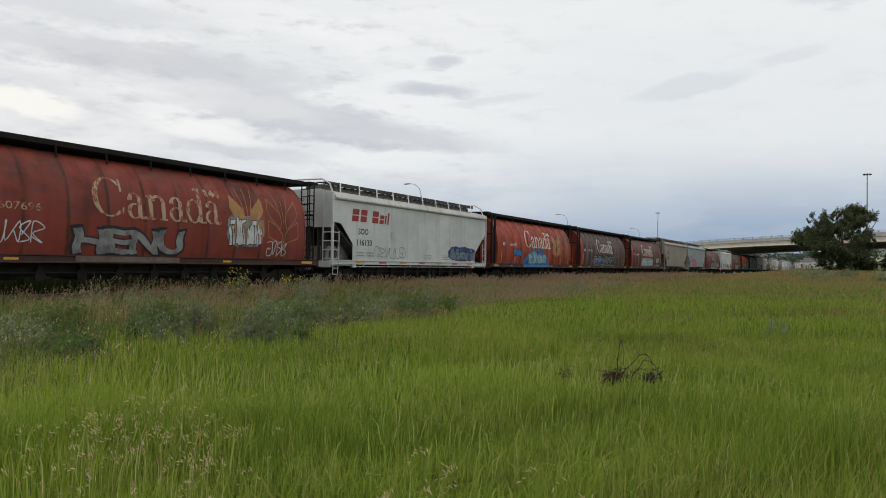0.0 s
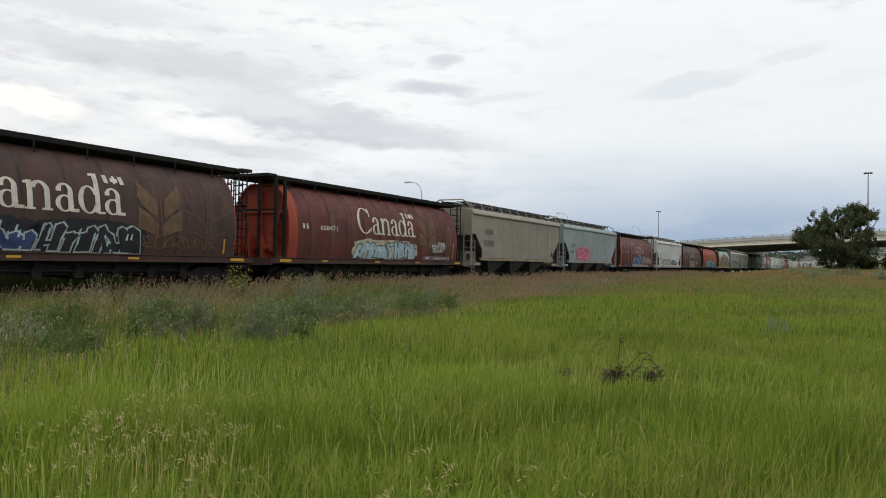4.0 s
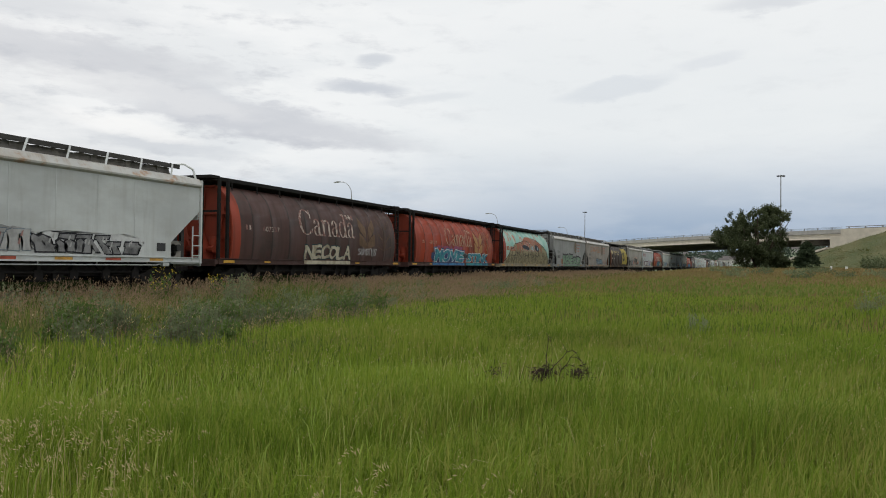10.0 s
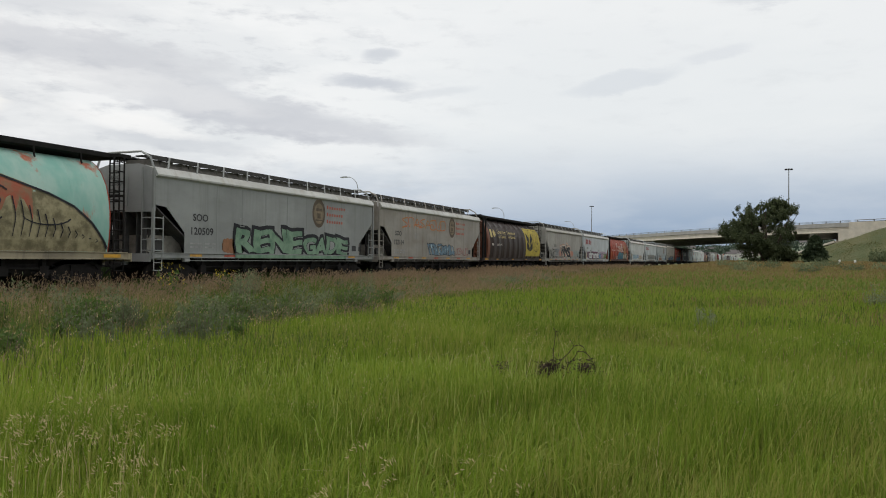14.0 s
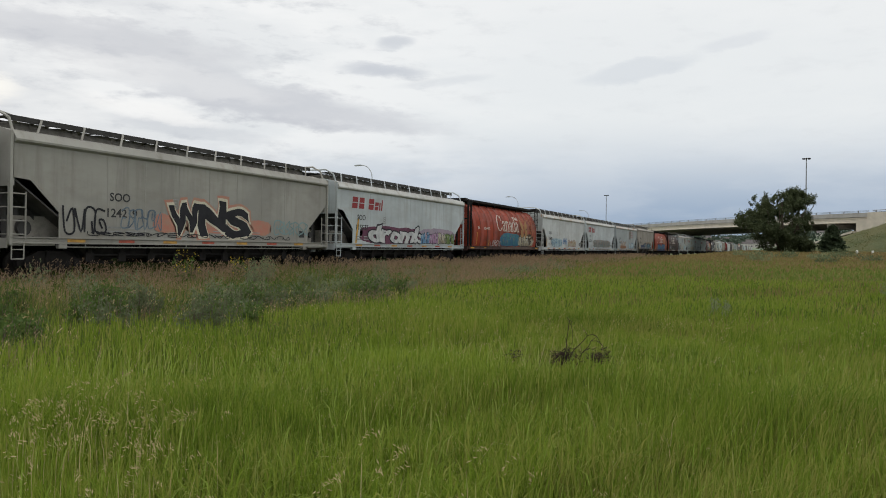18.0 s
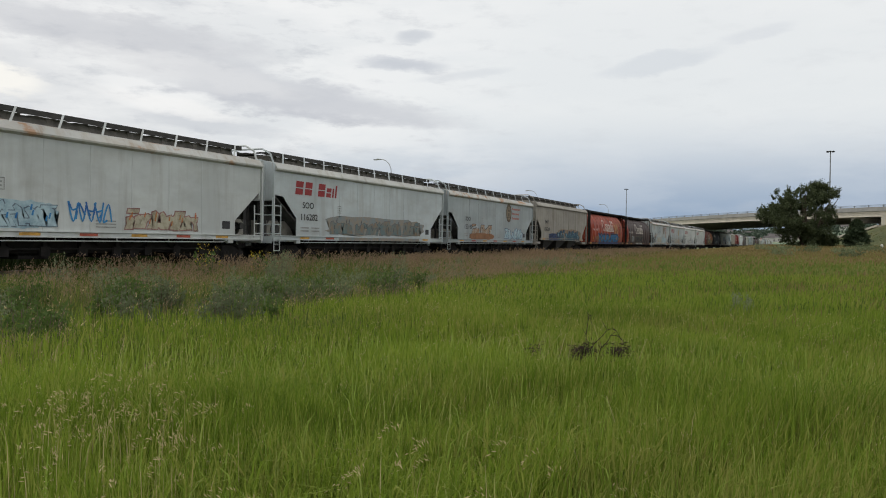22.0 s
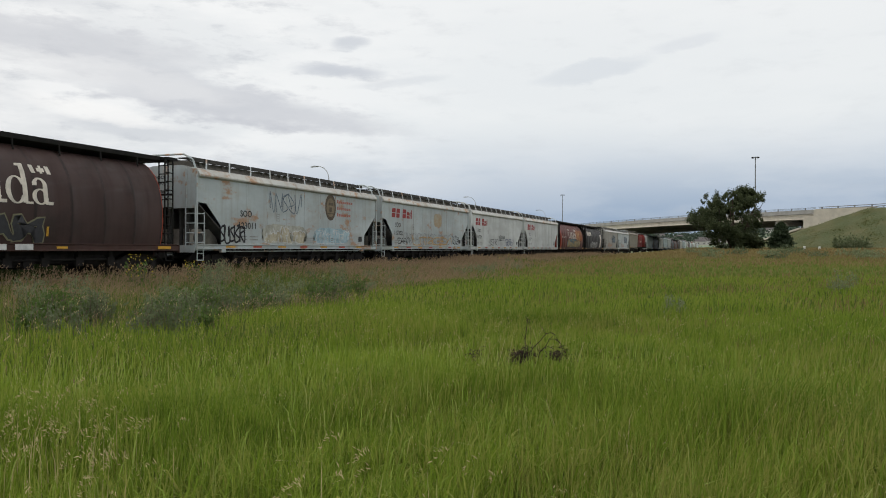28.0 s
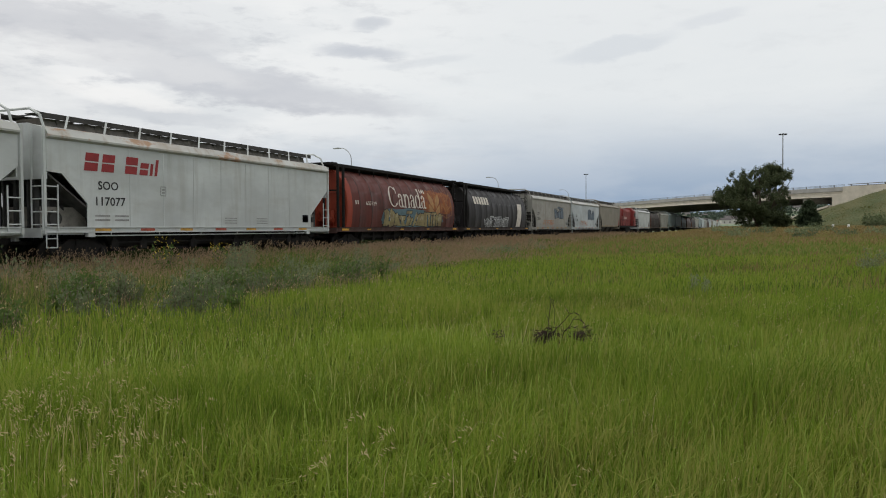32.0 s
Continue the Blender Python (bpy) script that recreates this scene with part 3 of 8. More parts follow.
def arc(bm, cy, cz, ry, rz, a0, a1, thick, thin, x):
    """A band along an ellipse, thick at its sides and thin at its top and foot."""
    n, prev = 20, None
    for k in range(n + 1):
        a = radians(a0 + (a1 - a0) * k / n)
        c, d = math.cos(a), math.sin(a)
        now = (bm.verts.new((x, cy + ry * c, cz + rz * d)), bm.verts.new((x, cy + (ry - thick) * c, cz + (rz - thin) * d)))
        if prev:
            bm.faces.new((prev[0], prev[1], now[1], now[0]))
        prev = now


def serif_letter(bm, letter, y, w, z, h, tall):
    """A broad old-style letter: y and w its left and width, z the foot, h the x-height, tall the ascender."""
    s, t = 0.175, 0.05
    if letter == "C":
        arc(bm, y + w * 0.53, z + tall / 2, w * 0.53, tall / 2, 42, 318, 0.20, 0.05, 0.0)
        quad(bm, y + w * 0.86, y + w * 0.93, z + tall * 0.66, z + tall * 0.99, 0.0, 0.0006)
        quad(bm, y + w * 0.90, y + w * 0.95, z + tall * 0.10, z + tall * 0.26, 0.02, 0.0012)
    if letter == "a":
        arc(bm, y + w * 0.42, z + h * 0.29, w * 0.40, h * 0.30, 20, 350, 0.16, t, 0.0)
        arc(bm, y + w * 0.42, z + h * 0.70, w * 0.36, h * 0.30, 0, 168, 0.16, t * 1.2, 0.0006)
        quad(bm, y + w * 0.78 - s, y + w * 0.78, z + h * 0.08, z + h * 0.72, 0.0, 0.0012)
        quad(bm, y + w * 0.78 - s * 0.6, y + w + 0.02, z, z + 0.10, 0.0, 0.0018)
        quad(bm, y + w * 0.05, y + w * 0.27, z + h * 0.70, z + h * 0.84, 0.02, 0.0024)
    if letter == "n":
        for k, v in enumerate((y + w * 0.12, y + w * 0.88 - s)):
            quad(bm, v, v + s, z, z + h * (0.98 if k == 0 else 0.68), 0.0, 0.0006 * k)
            quad(bm, v - 0.08, v + s + 0.08, z - 0.001, z + 0.06, 0.0, 0.0012 + 0.0006 * k)
        quad(bm, y, y + w * 0.16, z + h * 0.86, z + h * 0.95, 0.02, 0.0024)
        arc(bm, y + w * 0.54, z + h * 0.64, w * 0.34, h * 0.36, 0, 160, s, t * 1.8, 0.003)
    if letter == "d":
        arc(bm, y + w * 0.42, z + h * 0.49, w * 0.42, h * 0.51, 25, 335, 0.18, t, 0.0)
        quad(bm, y + w * 0.86 - s, y + w * 0.86, z + 0.03, z + tall, 0.0, 0.0006)
        quad(bm, y + w * 0.86 - s - 0.13, y + w * 0.86 - s + 0.02, z + tall - 0.09, z + tall - 0.01, 0.03, 0.0012)
        quad(bm, y + w * 0.86 - s * 0.5, y + w + 0.06, z, z + 0.07, 0.0, 0.0018)


def serif_words(car, mat):
    """The country's name in serif letters along the shell."""
    def make():
        out = []
        for letter, y, w in (("C", -2.74, 1.22), ("a", -1.46, 0.78), ("n", -0.68, 0.94), ("a", 0.30, 0.78), ("d", 1.08, 0.90), ("a", 2.00, 0.78)):
            bm = bmesh.new()
            serif_letter(bm, letter, y, w, 2.50, 0.86, 1.27)
            out.append(bend(bm, True, 0.004))
        return out
    for me in shape("serif words", make):
        part("letter", me, mat, car)


def lettering(car, words, y0, y1, z0, z1, mat, rounded, fat=0.0, name="letter"):
    """Words on the side, each letter a part."""
    def make():
        bm = text_bm(words, fat)
        for v in bm.verts:
            v.co.y, v.co.z = y0 + (y1 - y0) * v.co.y, z0 + (z1 - z0) * v.co.z
        pieces = islands(bm)
        return [bend(p, rounded, 0.004) for p in pieces]
    for me in shape(("text", words, y0, y1, z0, z1, rounded, fat), make):
        part(name, me, mat, car)


def quad(bm, y0, y1, z0, z1, slant=0.0, x=0.0):
    bm.faces.new([bm.verts.new((x, y, z)) for y, z in ((y0, z0), (y1, z0), (y1 + slant, z1), (y0 + slant, z1))])


def bars(car, rows, mat, rounded, label="", name="marking", lift=0.004):
    """Plain bars, each a part: rows of (y0, y1, z0, z1) and, if it leans, the slant."""
    for r in rows:
        def make():
            bm = bmesh.new()
            quad(bm, *r)
            return bend(bm, rounded, lift)
        part(name, shape(("bar", r, rounded, lift), make), mat, car, label)


def stroke(bm, line, width, x, taper=0.0):
    """A flat brush stroke along a line of (y, z), with squared ends."""
    pts = []
    for (a, b), (c, d) in zip(line, line[1:]):
        n = max(1, int(math.hypot(c - a, d - b) / 0.16))
        pts += [(a + (c - a) * i / n, b + (d - b) * i / n) for i in range(n)]
    pts.append(line[-1])
    prev = None
    for i, (y, z) in enumerate(pts):
        a, b = pts[max(0, i - 1)], pts[min(len(pts) - 1, i + 1)]
        l = math.hypot(b[0] - a[0], b[1] - a[1]) or 1.0
        ny, nz = -(b[1] - a[1]) / l, (b[0] - a[0]) / l
        w, deep = width * (1 - taper * i / len(pts)) / 2, x + i * 0.00022
        now = (bm.verts.new((deep, y + ny * w, z + nz * w)), bm.verts.new((deep, y - ny * w, z - nz * w)))
        if prev:
            bm.faces.new((prev[0], prev[1], now[1], now[0]))
        prev = now


def curl(rng, y0, y1, z0, z1):
    """A looping line through a few places of a box, like one sprayed figure."""
    walks = ([(0, 0), (0.15, 1), (0.9, 0.9), (0.75, 0)], [(1, 0.9), (0.1, 1), (0.05, 0.1), (0.95, 0), (0.9, 0.5), (0.45, 0.5)],
             [(0, 0), (0.1, 1), (1, 0.75), (0.2, 0.45), (1, 0)], [(0.05, 1), (0.4, 0), (0.95, 1)], [(0.9, 1), (0.1, 0.8), (0.9, 0.3), (0.05, 0)],
             [(0, 0), (0.05, 1), (0.95, 0), (1, 1)], [(0.1, 1), (0.1, 0.05), (0.9, 0), (0.95, 1)], [(0, 0), (0.5, 1), (1, 0), (0.75, 0.4), (0.2, 0.4)])
    flip, turn, extra = rng.random() < 0.5, rng.random() < 0.5, (rng.random(), rng.random())
    way = [(1 - a if flip else a, 1 - b if turn else b) for a, b in rng.choice(walks) + [extra]]
    ctrl = [(y0 + (y1 - y0) * (a + rng.uniform(-0.08, 0.08)), z0 + (z1 - z0) * (b + rng.uniform(-0.06, 0.06))) for a, b in way]
    out = []
    for i in range(len(ctrl) - 1):
        p0, p1, p2, p3 = ctrl[max(0, i - 1)], ctrl[i], ctrl[i + 1], ctrl[min(len(ctrl) - 1, i + 2)]
        for k in range(4):
            t = k / 4
            out.append(tuple(0.5 * (2 * p1[j] + (p2[j] - p0[j]) * t + (2 * p0[j] - 5 * p1[j] + 4 * p2[j] - p3[j]) * t * t + (3 * p1[j] - p0[j] - 3 * p2[j] + p3[j]) * t ** 3) for j in (0, 1)))
    out.append(ctrl[-1])
    return out


NARROW = {"!": (0.40, 1.0), ":": (0.34, 0.6), ".": (0.5, 0.4), "I": (0.55, 1.0), "r": (0.85, 0.78), "o": (0.9, 0.74), "m": (1.35, 0.74)}


def piece(car, words, y0, y1, z0, z1, fill, edge, rounded, halo=None, seed=1, fat=0.035, rim=0.07, lean=0.0, base=0.006, tilt=0.05, grow=0.0, swing=0.05):
    """Sprayed letters, each uneven: a pale halo, a rim and the fill, letter by letter."""
    rng = random.Random(seed)
    shares = [NARROW.get(letter, (1.0, 1.0)) for letter in words]
    unit = (y1 - y0) / sum(w for w, _ in shares)
    at = y0
    for i, (letter, (wide, tall)) in enumerate(zip(words, shares)):
        w = unit * wide
        a, b = at - 0.06 * w, at + w + 0.03 * w
        at += w
        lo, hi = z0 + rng.uniform(0, 0.05) * (z1 - z0), z0 + (z1 - z0 - rng.uniform(0, 0.10) * (z1 - z0) - grow * i) * tall
        turn, slant, phase = rng.uniform(-tilt, tilt), lean + rng.uniform(-0.08, 0.08), rng.uniform(0, 6)
        layers = [("sprayed_rim", rim, fat + 0.03, edge, 0.0), ("sprayed_letter", 0.0, fat, fill, 0.004)]
        if halo:
            layers.insert(0, ("sprayed_halo", rim * 2.0, fat + 0.05, halo, -0.004))
        for name, more, bold, mat, up in layers:
            bm = text_bm(letter, bold)
            bmesh.ops.triangulate(bm, faces=list(bm.faces))
            bmesh.ops.subdivide_edges(bm, edges=[e for e in bm.edges if e.calc_length() > 0.3], cuts=2)
            for v in bm.verts:
                p, q = v.co.y, v.co.z
                y, z = a - more + (b - a + 2 * more) * p, lo - more + (hi - lo + 2 * more) * q
                y += slant * (z - lo) + swing * w * math.sin(7 * q + phase)
                z = max(z + turn * (y - a) + swing * (hi - lo) * math.sin(6 * p + phase * 2), 1.275 if rounded else 1.285)
                v.co.x, v.co.y, v.co.z = up + i * 0.0004, y, z
            part(name, bend(bm, rounded, base), mat, car)


def shards(car, seed, y0, y1, z0, z1, count, fill, edge, rounded, cloud=None, glint=None, rim=0.045, base=0.005):
    """An unreadable sprayed piece: tall interlocking wedges with notches, rims and slits, in an uneven patch."""
    rng = random.Random(seed)
    floor_z = 1.275 if rounded else 1.285
    if cloud:
        blot(car, rng, y0 - 0.15, y1 + 0.15, max(z0, floor_z), z1 + 0.05, cloud, rounded)
    w = (y1 - y0) / count
    layers = {"sprayed_rim": (edge, bmesh.new()), "sprayed_fill": (fill, bmesh.new()), "sprayed_slit": (glint or edge, bmesh.new())}

    def face(kind, pts, x):
        bm = layers[kind][1]
        bm.faces.new([bm.verts.new((x, y, max(z, floor_z))) for y, z in pts])
    for i in range(count):
        c, h = y0 + (i + 0.5 + rng.uniform(-0.2, 0.2)) * w, z1 - z0
        lean = rng.uniform(-0.55, 0.55) * w
        top, low = z1 - rng.uniform(0, 0.40) * h, z0 + rng.uniform(0.0, 0.06) * h
        for side in (-1, 1):
            m = c + side * w * rng.uniform(0.2, 0.36)
            wide = w * rng.uniform(0.13, 0.32)
            t, b = top - rng.uniform(0, 0.15) * h, low + rng.uniform(0, 0.06) * h
            poly = [(m - wide, b), (m + wide, b), (m + wide * 0.8 + lean * 0.5, (b + t) / 2), (m + wide * 1.2 + lean, t - 0.1 * h), (m + lean * 1.2, t + 0.06 * h), (m - wide * 1.1 + lean, t - 0.04 * h), (m - wide * 0.7 + lean * 0.4, (b + t) / 2)]
            yc, zc = sum(p[0] for p in poly) / 7, sum(p[1] for p in poly) / 7
            out = [(y + math.copysign(rim, y - yc), z + math.copysign(rim, z - zc)) for y, z in poly]
            x = (2 * i + (side + 1) // 2) * 0.00035
            face("sprayed_rim", out, x)
            face("sprayed_fill", poly, 0.004 + x)
        kind = rng.randrange(3)
        zz = low + h * (0.15, 0.45, 0.72)[kind]
        bar_ = [(c - w * 0.45, zz), (c + w * 0.42, zz + rng.uniform(-0.1, 0.1) * h), (c + w * 0.5, zz + 0.17 * h), (c - w * 0.36, zz + 0.15 * h)]
        face("sprayed_rim", [(y + (rim if y > c else -rim), z + (rim if k > 1 else -rim)) for k, (y, z) in enumerate(bar_)], 0.0025 + i * 0.0003)
        face("sprayed_fill", bar_, 0.0075 + i * 0.0003)
        for k in range(2):
            y, z = c + rng.uniform(-0.35, 0.3) * w, low + rng.uniform(0.2, 0.7) * h
            face("sprayed_slit", [(y, z), (y + 0.10 * w, z - 0.03 * h), (y + 0.16 * w, z + 0.22 * h), (y + 0.07 * w, z + 0.20 * h)], 0.011 + (2 * i + k) * 0.0002)
    for name, (mat, bm) in layers.items():
        bmesh.ops.triangulate(bm, faces=[f for f in bm.faces if len(f.verts) > 4])
        tagged(part(name, bend(bm, rounded, base), mat, car), kind="stuff")


def sill_paint(car, y0, y1, mat, rounded):
    """Sprayed colour carried down over the side sill."""
    x = 1.576 if rounded else 1.606
    part("sprayed_sill", shape(("sill_paint", y0, y1, rounded), lambda: bar(x, x + 0.003, y0, y1, 1.06 if rounded else 1.09, 1.24)), mat, car)


def tape(car, rows):
    """Upright yellow reflector strips on the shell: rows of (y, foot, head)."""
    for y, lo, hi in rows:
        bars(car, ((y - 0.045, y + 0.045, lo, hi),), YELLOW, True, "upright yellow reflector strip", "reflector")


def blot(car, rng, y0, y1, z0, z1, mat, rounded, base=0.002, name="sprayed_cloud"):
    """An uneven patch of sprayed colour."""
    bm, n, ring = bmesh.new(), 54, []
    for k in range(n):
        c, s = math.cos(k * math.tau / n), math.sin(k * math.tau / n)
        ring.append(bm.verts.new((base, (y0 + y1) / 2 + (y1 - y0) * 0.53 * math.copysign(abs(c) ** 0.5, c) * rng.uniform(0.90, 1.04),
                                  max(1.08, (z0 + z1) / 2 + (z1 - z0) * 0.53 * math.copysign(abs(s) ** 0.6, s) * rng.uniform(0.86, 1.08)))))
    bm.faces.new(ring)
    bmesh.ops.triangulate(bm, faces=list(bm.faces))
    part(name, bend(bm, rounded, 0.0), mat, car)


def scrawl(car, seed, y0, y1, z0, z1, count, mat, rounded, width=0.035, base=0.004):
    """Thin sprayed figures in a row, each a part."""
    rng = random.Random(seed)
    w = (y1 - y0) / count
    for i in range(count):
        bm = bmesh.new()
        stroke(bm, curl(rng, y0 + i * w, y0 + (i + 1.1) * w, z0, z1), width, base + i * 0.0006)
        part("scrawl", bend(bm, rounded, 0.0), mat, car)


def end_marks(car, mark, number, mat, lift):
    """The reporting mark and number again on the end that faces along the train."""
    def make():
        out = []
        for words, x0, x1, z0, z1 in ((mark, -0.62, -0.16, 4.02, 4.16), (number, -0.68, -0.68 + 0.12 * len(number), 3.78, 3.92)):
            for p in islands(text_bm(words, 0.01)):
                for v in p.verts:
                    v.co = (x0 + (x1 - x0) * v.co.y, -HALF_W - 0.008, z0 + (z1 - z0) * v.co.z + lift)
                me = bpy.data.meshes.new("decal")
                p.to_mesh(me)
                p.free()
                me.materials.append(None)
                out.append(me)
        return out
    for me in make():
        part("letter", me, mat, car)
    for i in range(5):
        part("marking", shape(("endbar", i % 3), lambda: bar(-0.62, -0.38 + 0.12 * (i % 3), -HALF_W - 0.008, -HALF_W - 0.004, -0.02, 0.02)), mat, car, place=pose(0, 0, 3.62 + lift - i * 0.09))


def wheat(car, y0, solid, mat):
    """A wheat ear: two broad leaves on a stem with awns, painted solid or in outline."""
    def make():
        bm = bmesh.new()
        def at(a, b):
            return (y0 + 2.0 * a, 1.85 + 2.15 * b)
        left = [at(0.06, 0.86), at(0.02, 0.62), at(0.10, 0.50), at(0.40, 0.30), at(0.44, 0.44), at(0.40, 0.60), at(0.25, 0.72)]
        right = [(2 * y0 + 2.0 - y, z) for y, z in left]
        low_l = [at(0.03, 0.46), at(0.03, 0.14), at(0.46, 0.02), at(0.46, 0.20), at(0.30, 0.34)]
        low_r = [(2 * y0 + 2.0 - y, z) for y, z in low_l]
        for i, poly in enumerate((left, right, low_l, low_r)):
            if solid:
                bm.faces.new([bm.verts.new((0, y, z)) for y, z in poly])
            else:
                stroke(bm, poly + poly[:1], 0.035, i * 0.0005)
        for i, a in enumerate((0.28, 0.5, 0.72)):
            stroke(bm, [at(0.5 + (a - 0.5) * 0.4, 0.55), at(a, 1.0)], 0.03, 0.003 + i * 0.0005)
        stroke(bm, [at(0.5, 0.0), at(0.5, 0.62)], 0.035, 0.006)
        bmesh.ops.triangulate(bm, faces=[f for f in bm.faces if len(f.verts) > 4])
        return bend(bm, True, 0.003)
    part("wheat_ear", shape(("wheat", y0, solid), make), mat, car, "" if solid else "wheat ear in thin ochre outline")


# ---- assembling cars ----
def running_gear(car, half, centre):
    gear = shape("truck", truck_mesh)
    for s in (-1, 1):
        truck = part("truck", gear, STEEL, car, place=pose(0, s * centre, 0))
        for y in (-0.89, 0.89):
            for x in (-0.76, 0.76):
                part("wheel", shape("wheel", wheel_mesh), STEEL, truck, place=pose(x, y, 0.457, 0, 0, 180 if x < 0 else 0))
        part("coupler", shape("coupler", coupler_mesh), STEEL, car, place=pose(0, s * (half - 0.32), 0, 0, 0, 0 if s > 0 else 180))


def round_car(k, body, cap, sill_mat, label, top=BLACK, deco=True):
    """The cylindrical covered hopper."""
    car = thing("hopper_car", pose(0, 0, 0), label, "freight car", "cars of the grain train")
    part("shell", shape("shell", shell_round), body, car)
    for turn, name in ((0, "end_cap"), (180, "end_cap")):
        part(name, shape("cap", cap_round), cap, car, "red-orange end with braces", pose(0, HALF_C if turn else -HALF_C, 0, 0, 0, turn))
        part("platform", shape("platform_c", lambda: platform_mesh(8.9 - HALF_C, deep=1.3)), sill_mat, car, place=pose(0, 0, 0, 0, 0, turn) @ pose(0, -HALF_C, 0))
    def band():
        bm = bmesh.new()
        rings = [[bm.verts.new((x + math.copysign(0.006, x), y, z + 0.003)) for x, z in RING] for y in (-HALF_C - 0.01, -HALF_C + 0.52)]
        for k in range(len(RING) - 1):
            bm.faces.new((rings[0][k], rings[1][k], rings[1][k + 1], rings[0][k + 1]))
        return finish(bm, "end_band", 40)
    part("end_band", shape("band_c", band), cap, car, "band of end-cap paint round the shell")
    for turn in (0, 180):
        flip = pose(0, 0, 0, 0, 0, turn)
        part("side_sill", shape("sill_c", lambda: sill_mesh(8.7, 1.02, 1.27, 1.53)), sill_mat, car, place=flip)
        for i in range(9):
            part("bracket", shape("bracket_c", bracket_round), top, car, place=flip @ pose(0, -7.2 + i * 1.8, 0))
        for y in (-8.62, -8.05):
            part("end_post", shape("post_c", lambda: bar(1.36, 1.48, -0.055, 0.055, 1.2, 4.57)), top, car, place=flip @ pose(0, y, 0))
        part("end_post", shape("post_c2", lambda: bar(0.5, 0.6, -0.05, 0.05, 1.2, 4.57)), top, car, place=flip @ pose(0, -8.62, 0))
        part("cross_rail", shape("rail_c", lambda: bar(-1.4, 1.4, -0.03, 0.03, 3.2, 3.28)), top, car, place=flip @ pose(0, -8.62, 0))
        part("ladder", shape("ladder_c", lambda: ladder_mesh(0.45, 1.15, 4.6, 0.34, 0.024)), top, car, place=flip @ pose(1.47, 8.36, 0))
        part("ladder", shape("ladder_c", lambda: ladder_mesh(0.45, 1.15, 4.6, 0.34, 0.024)), top, car, place=flip @ pose(-0.95, -8.66, 0, 0, 0, 90))
        part("shear_plate", shape("plate_c", lambda: shear_plate(-8.6, -HALF_C - 0.02, 2.35)), cap, car, place=flip)
        part("stirrup", shape("stirrup", stirrup), top, car, place=flip @ pose(1.5, 8.36, 0))
    part("roof_walk", shape("walk_c", roof_walk_round), top, car, "sooty black hatch trough and walkway")
    for y in (-5.2, -1.75, 1.75, 5.2):
        part("hopper_outlet", shape("outlet_c", lambda: outlet_mesh(1.22, 3.2)), STEEL, car, place=pose(0, y, 0))
    part("underframe", shape("underframe_c", lambda: underframe_mesh(5.6)), STEEL, car)
    part("centre_sill", shape("centre_sill_c", lambda: bar(-0.3, 0.3, -8.8, 8.8, 0.72, 1.18)), STEEL, car)
    running_gear(car, 9.5, 6.9)
    if deco:
        for y in (-8.1, 8.0):
            part("reflector", shape("reflector_c2", lambda: bar(1.576, 1.584, -0.36, 0.36, 1.08, 1.19)), YELLOW, car, place=pose(0, y, 0))
        for y in (-5.3, -0.9, 3.2):
            part("reflector", shape("reflector_c", lambda: bar(1.531, 1.541, -0.22, 0.22, 1.10, 1.17)), YELLOW, car, place=pose(0, y, 0))
    return car


def canada(car, number, mat=WHITE, wheat_mat=GOLD, words=True, ears=True):
    """The country's name with its small flag, the road number and the two wheat ears."""
    if words:
        serif_words(car, mat)
        bars(car, ((2.10, 2.26, 3.50, 3.76, -0.04), (2.70, 2.86, 3.50, 3.76, -0.04), (2.34, 2.62, 3.56, 3.68), (2.43, 2.53, 3.50, 3.76)), mat, True, name="flag")
    if number:
        lettering(car, number, -5.75, -4.45, 2.52, 2.74, mat, True)
        bars(car, ((-7.0, -6.87, 2.54, 2.76), (-6.75, -6.62, 2.54, 2.76)), mat, True)
    if ears:
        wheat(car, 3.25, True, wheat_mat)
        wheat(car, 5.4, False, wheat_mat)


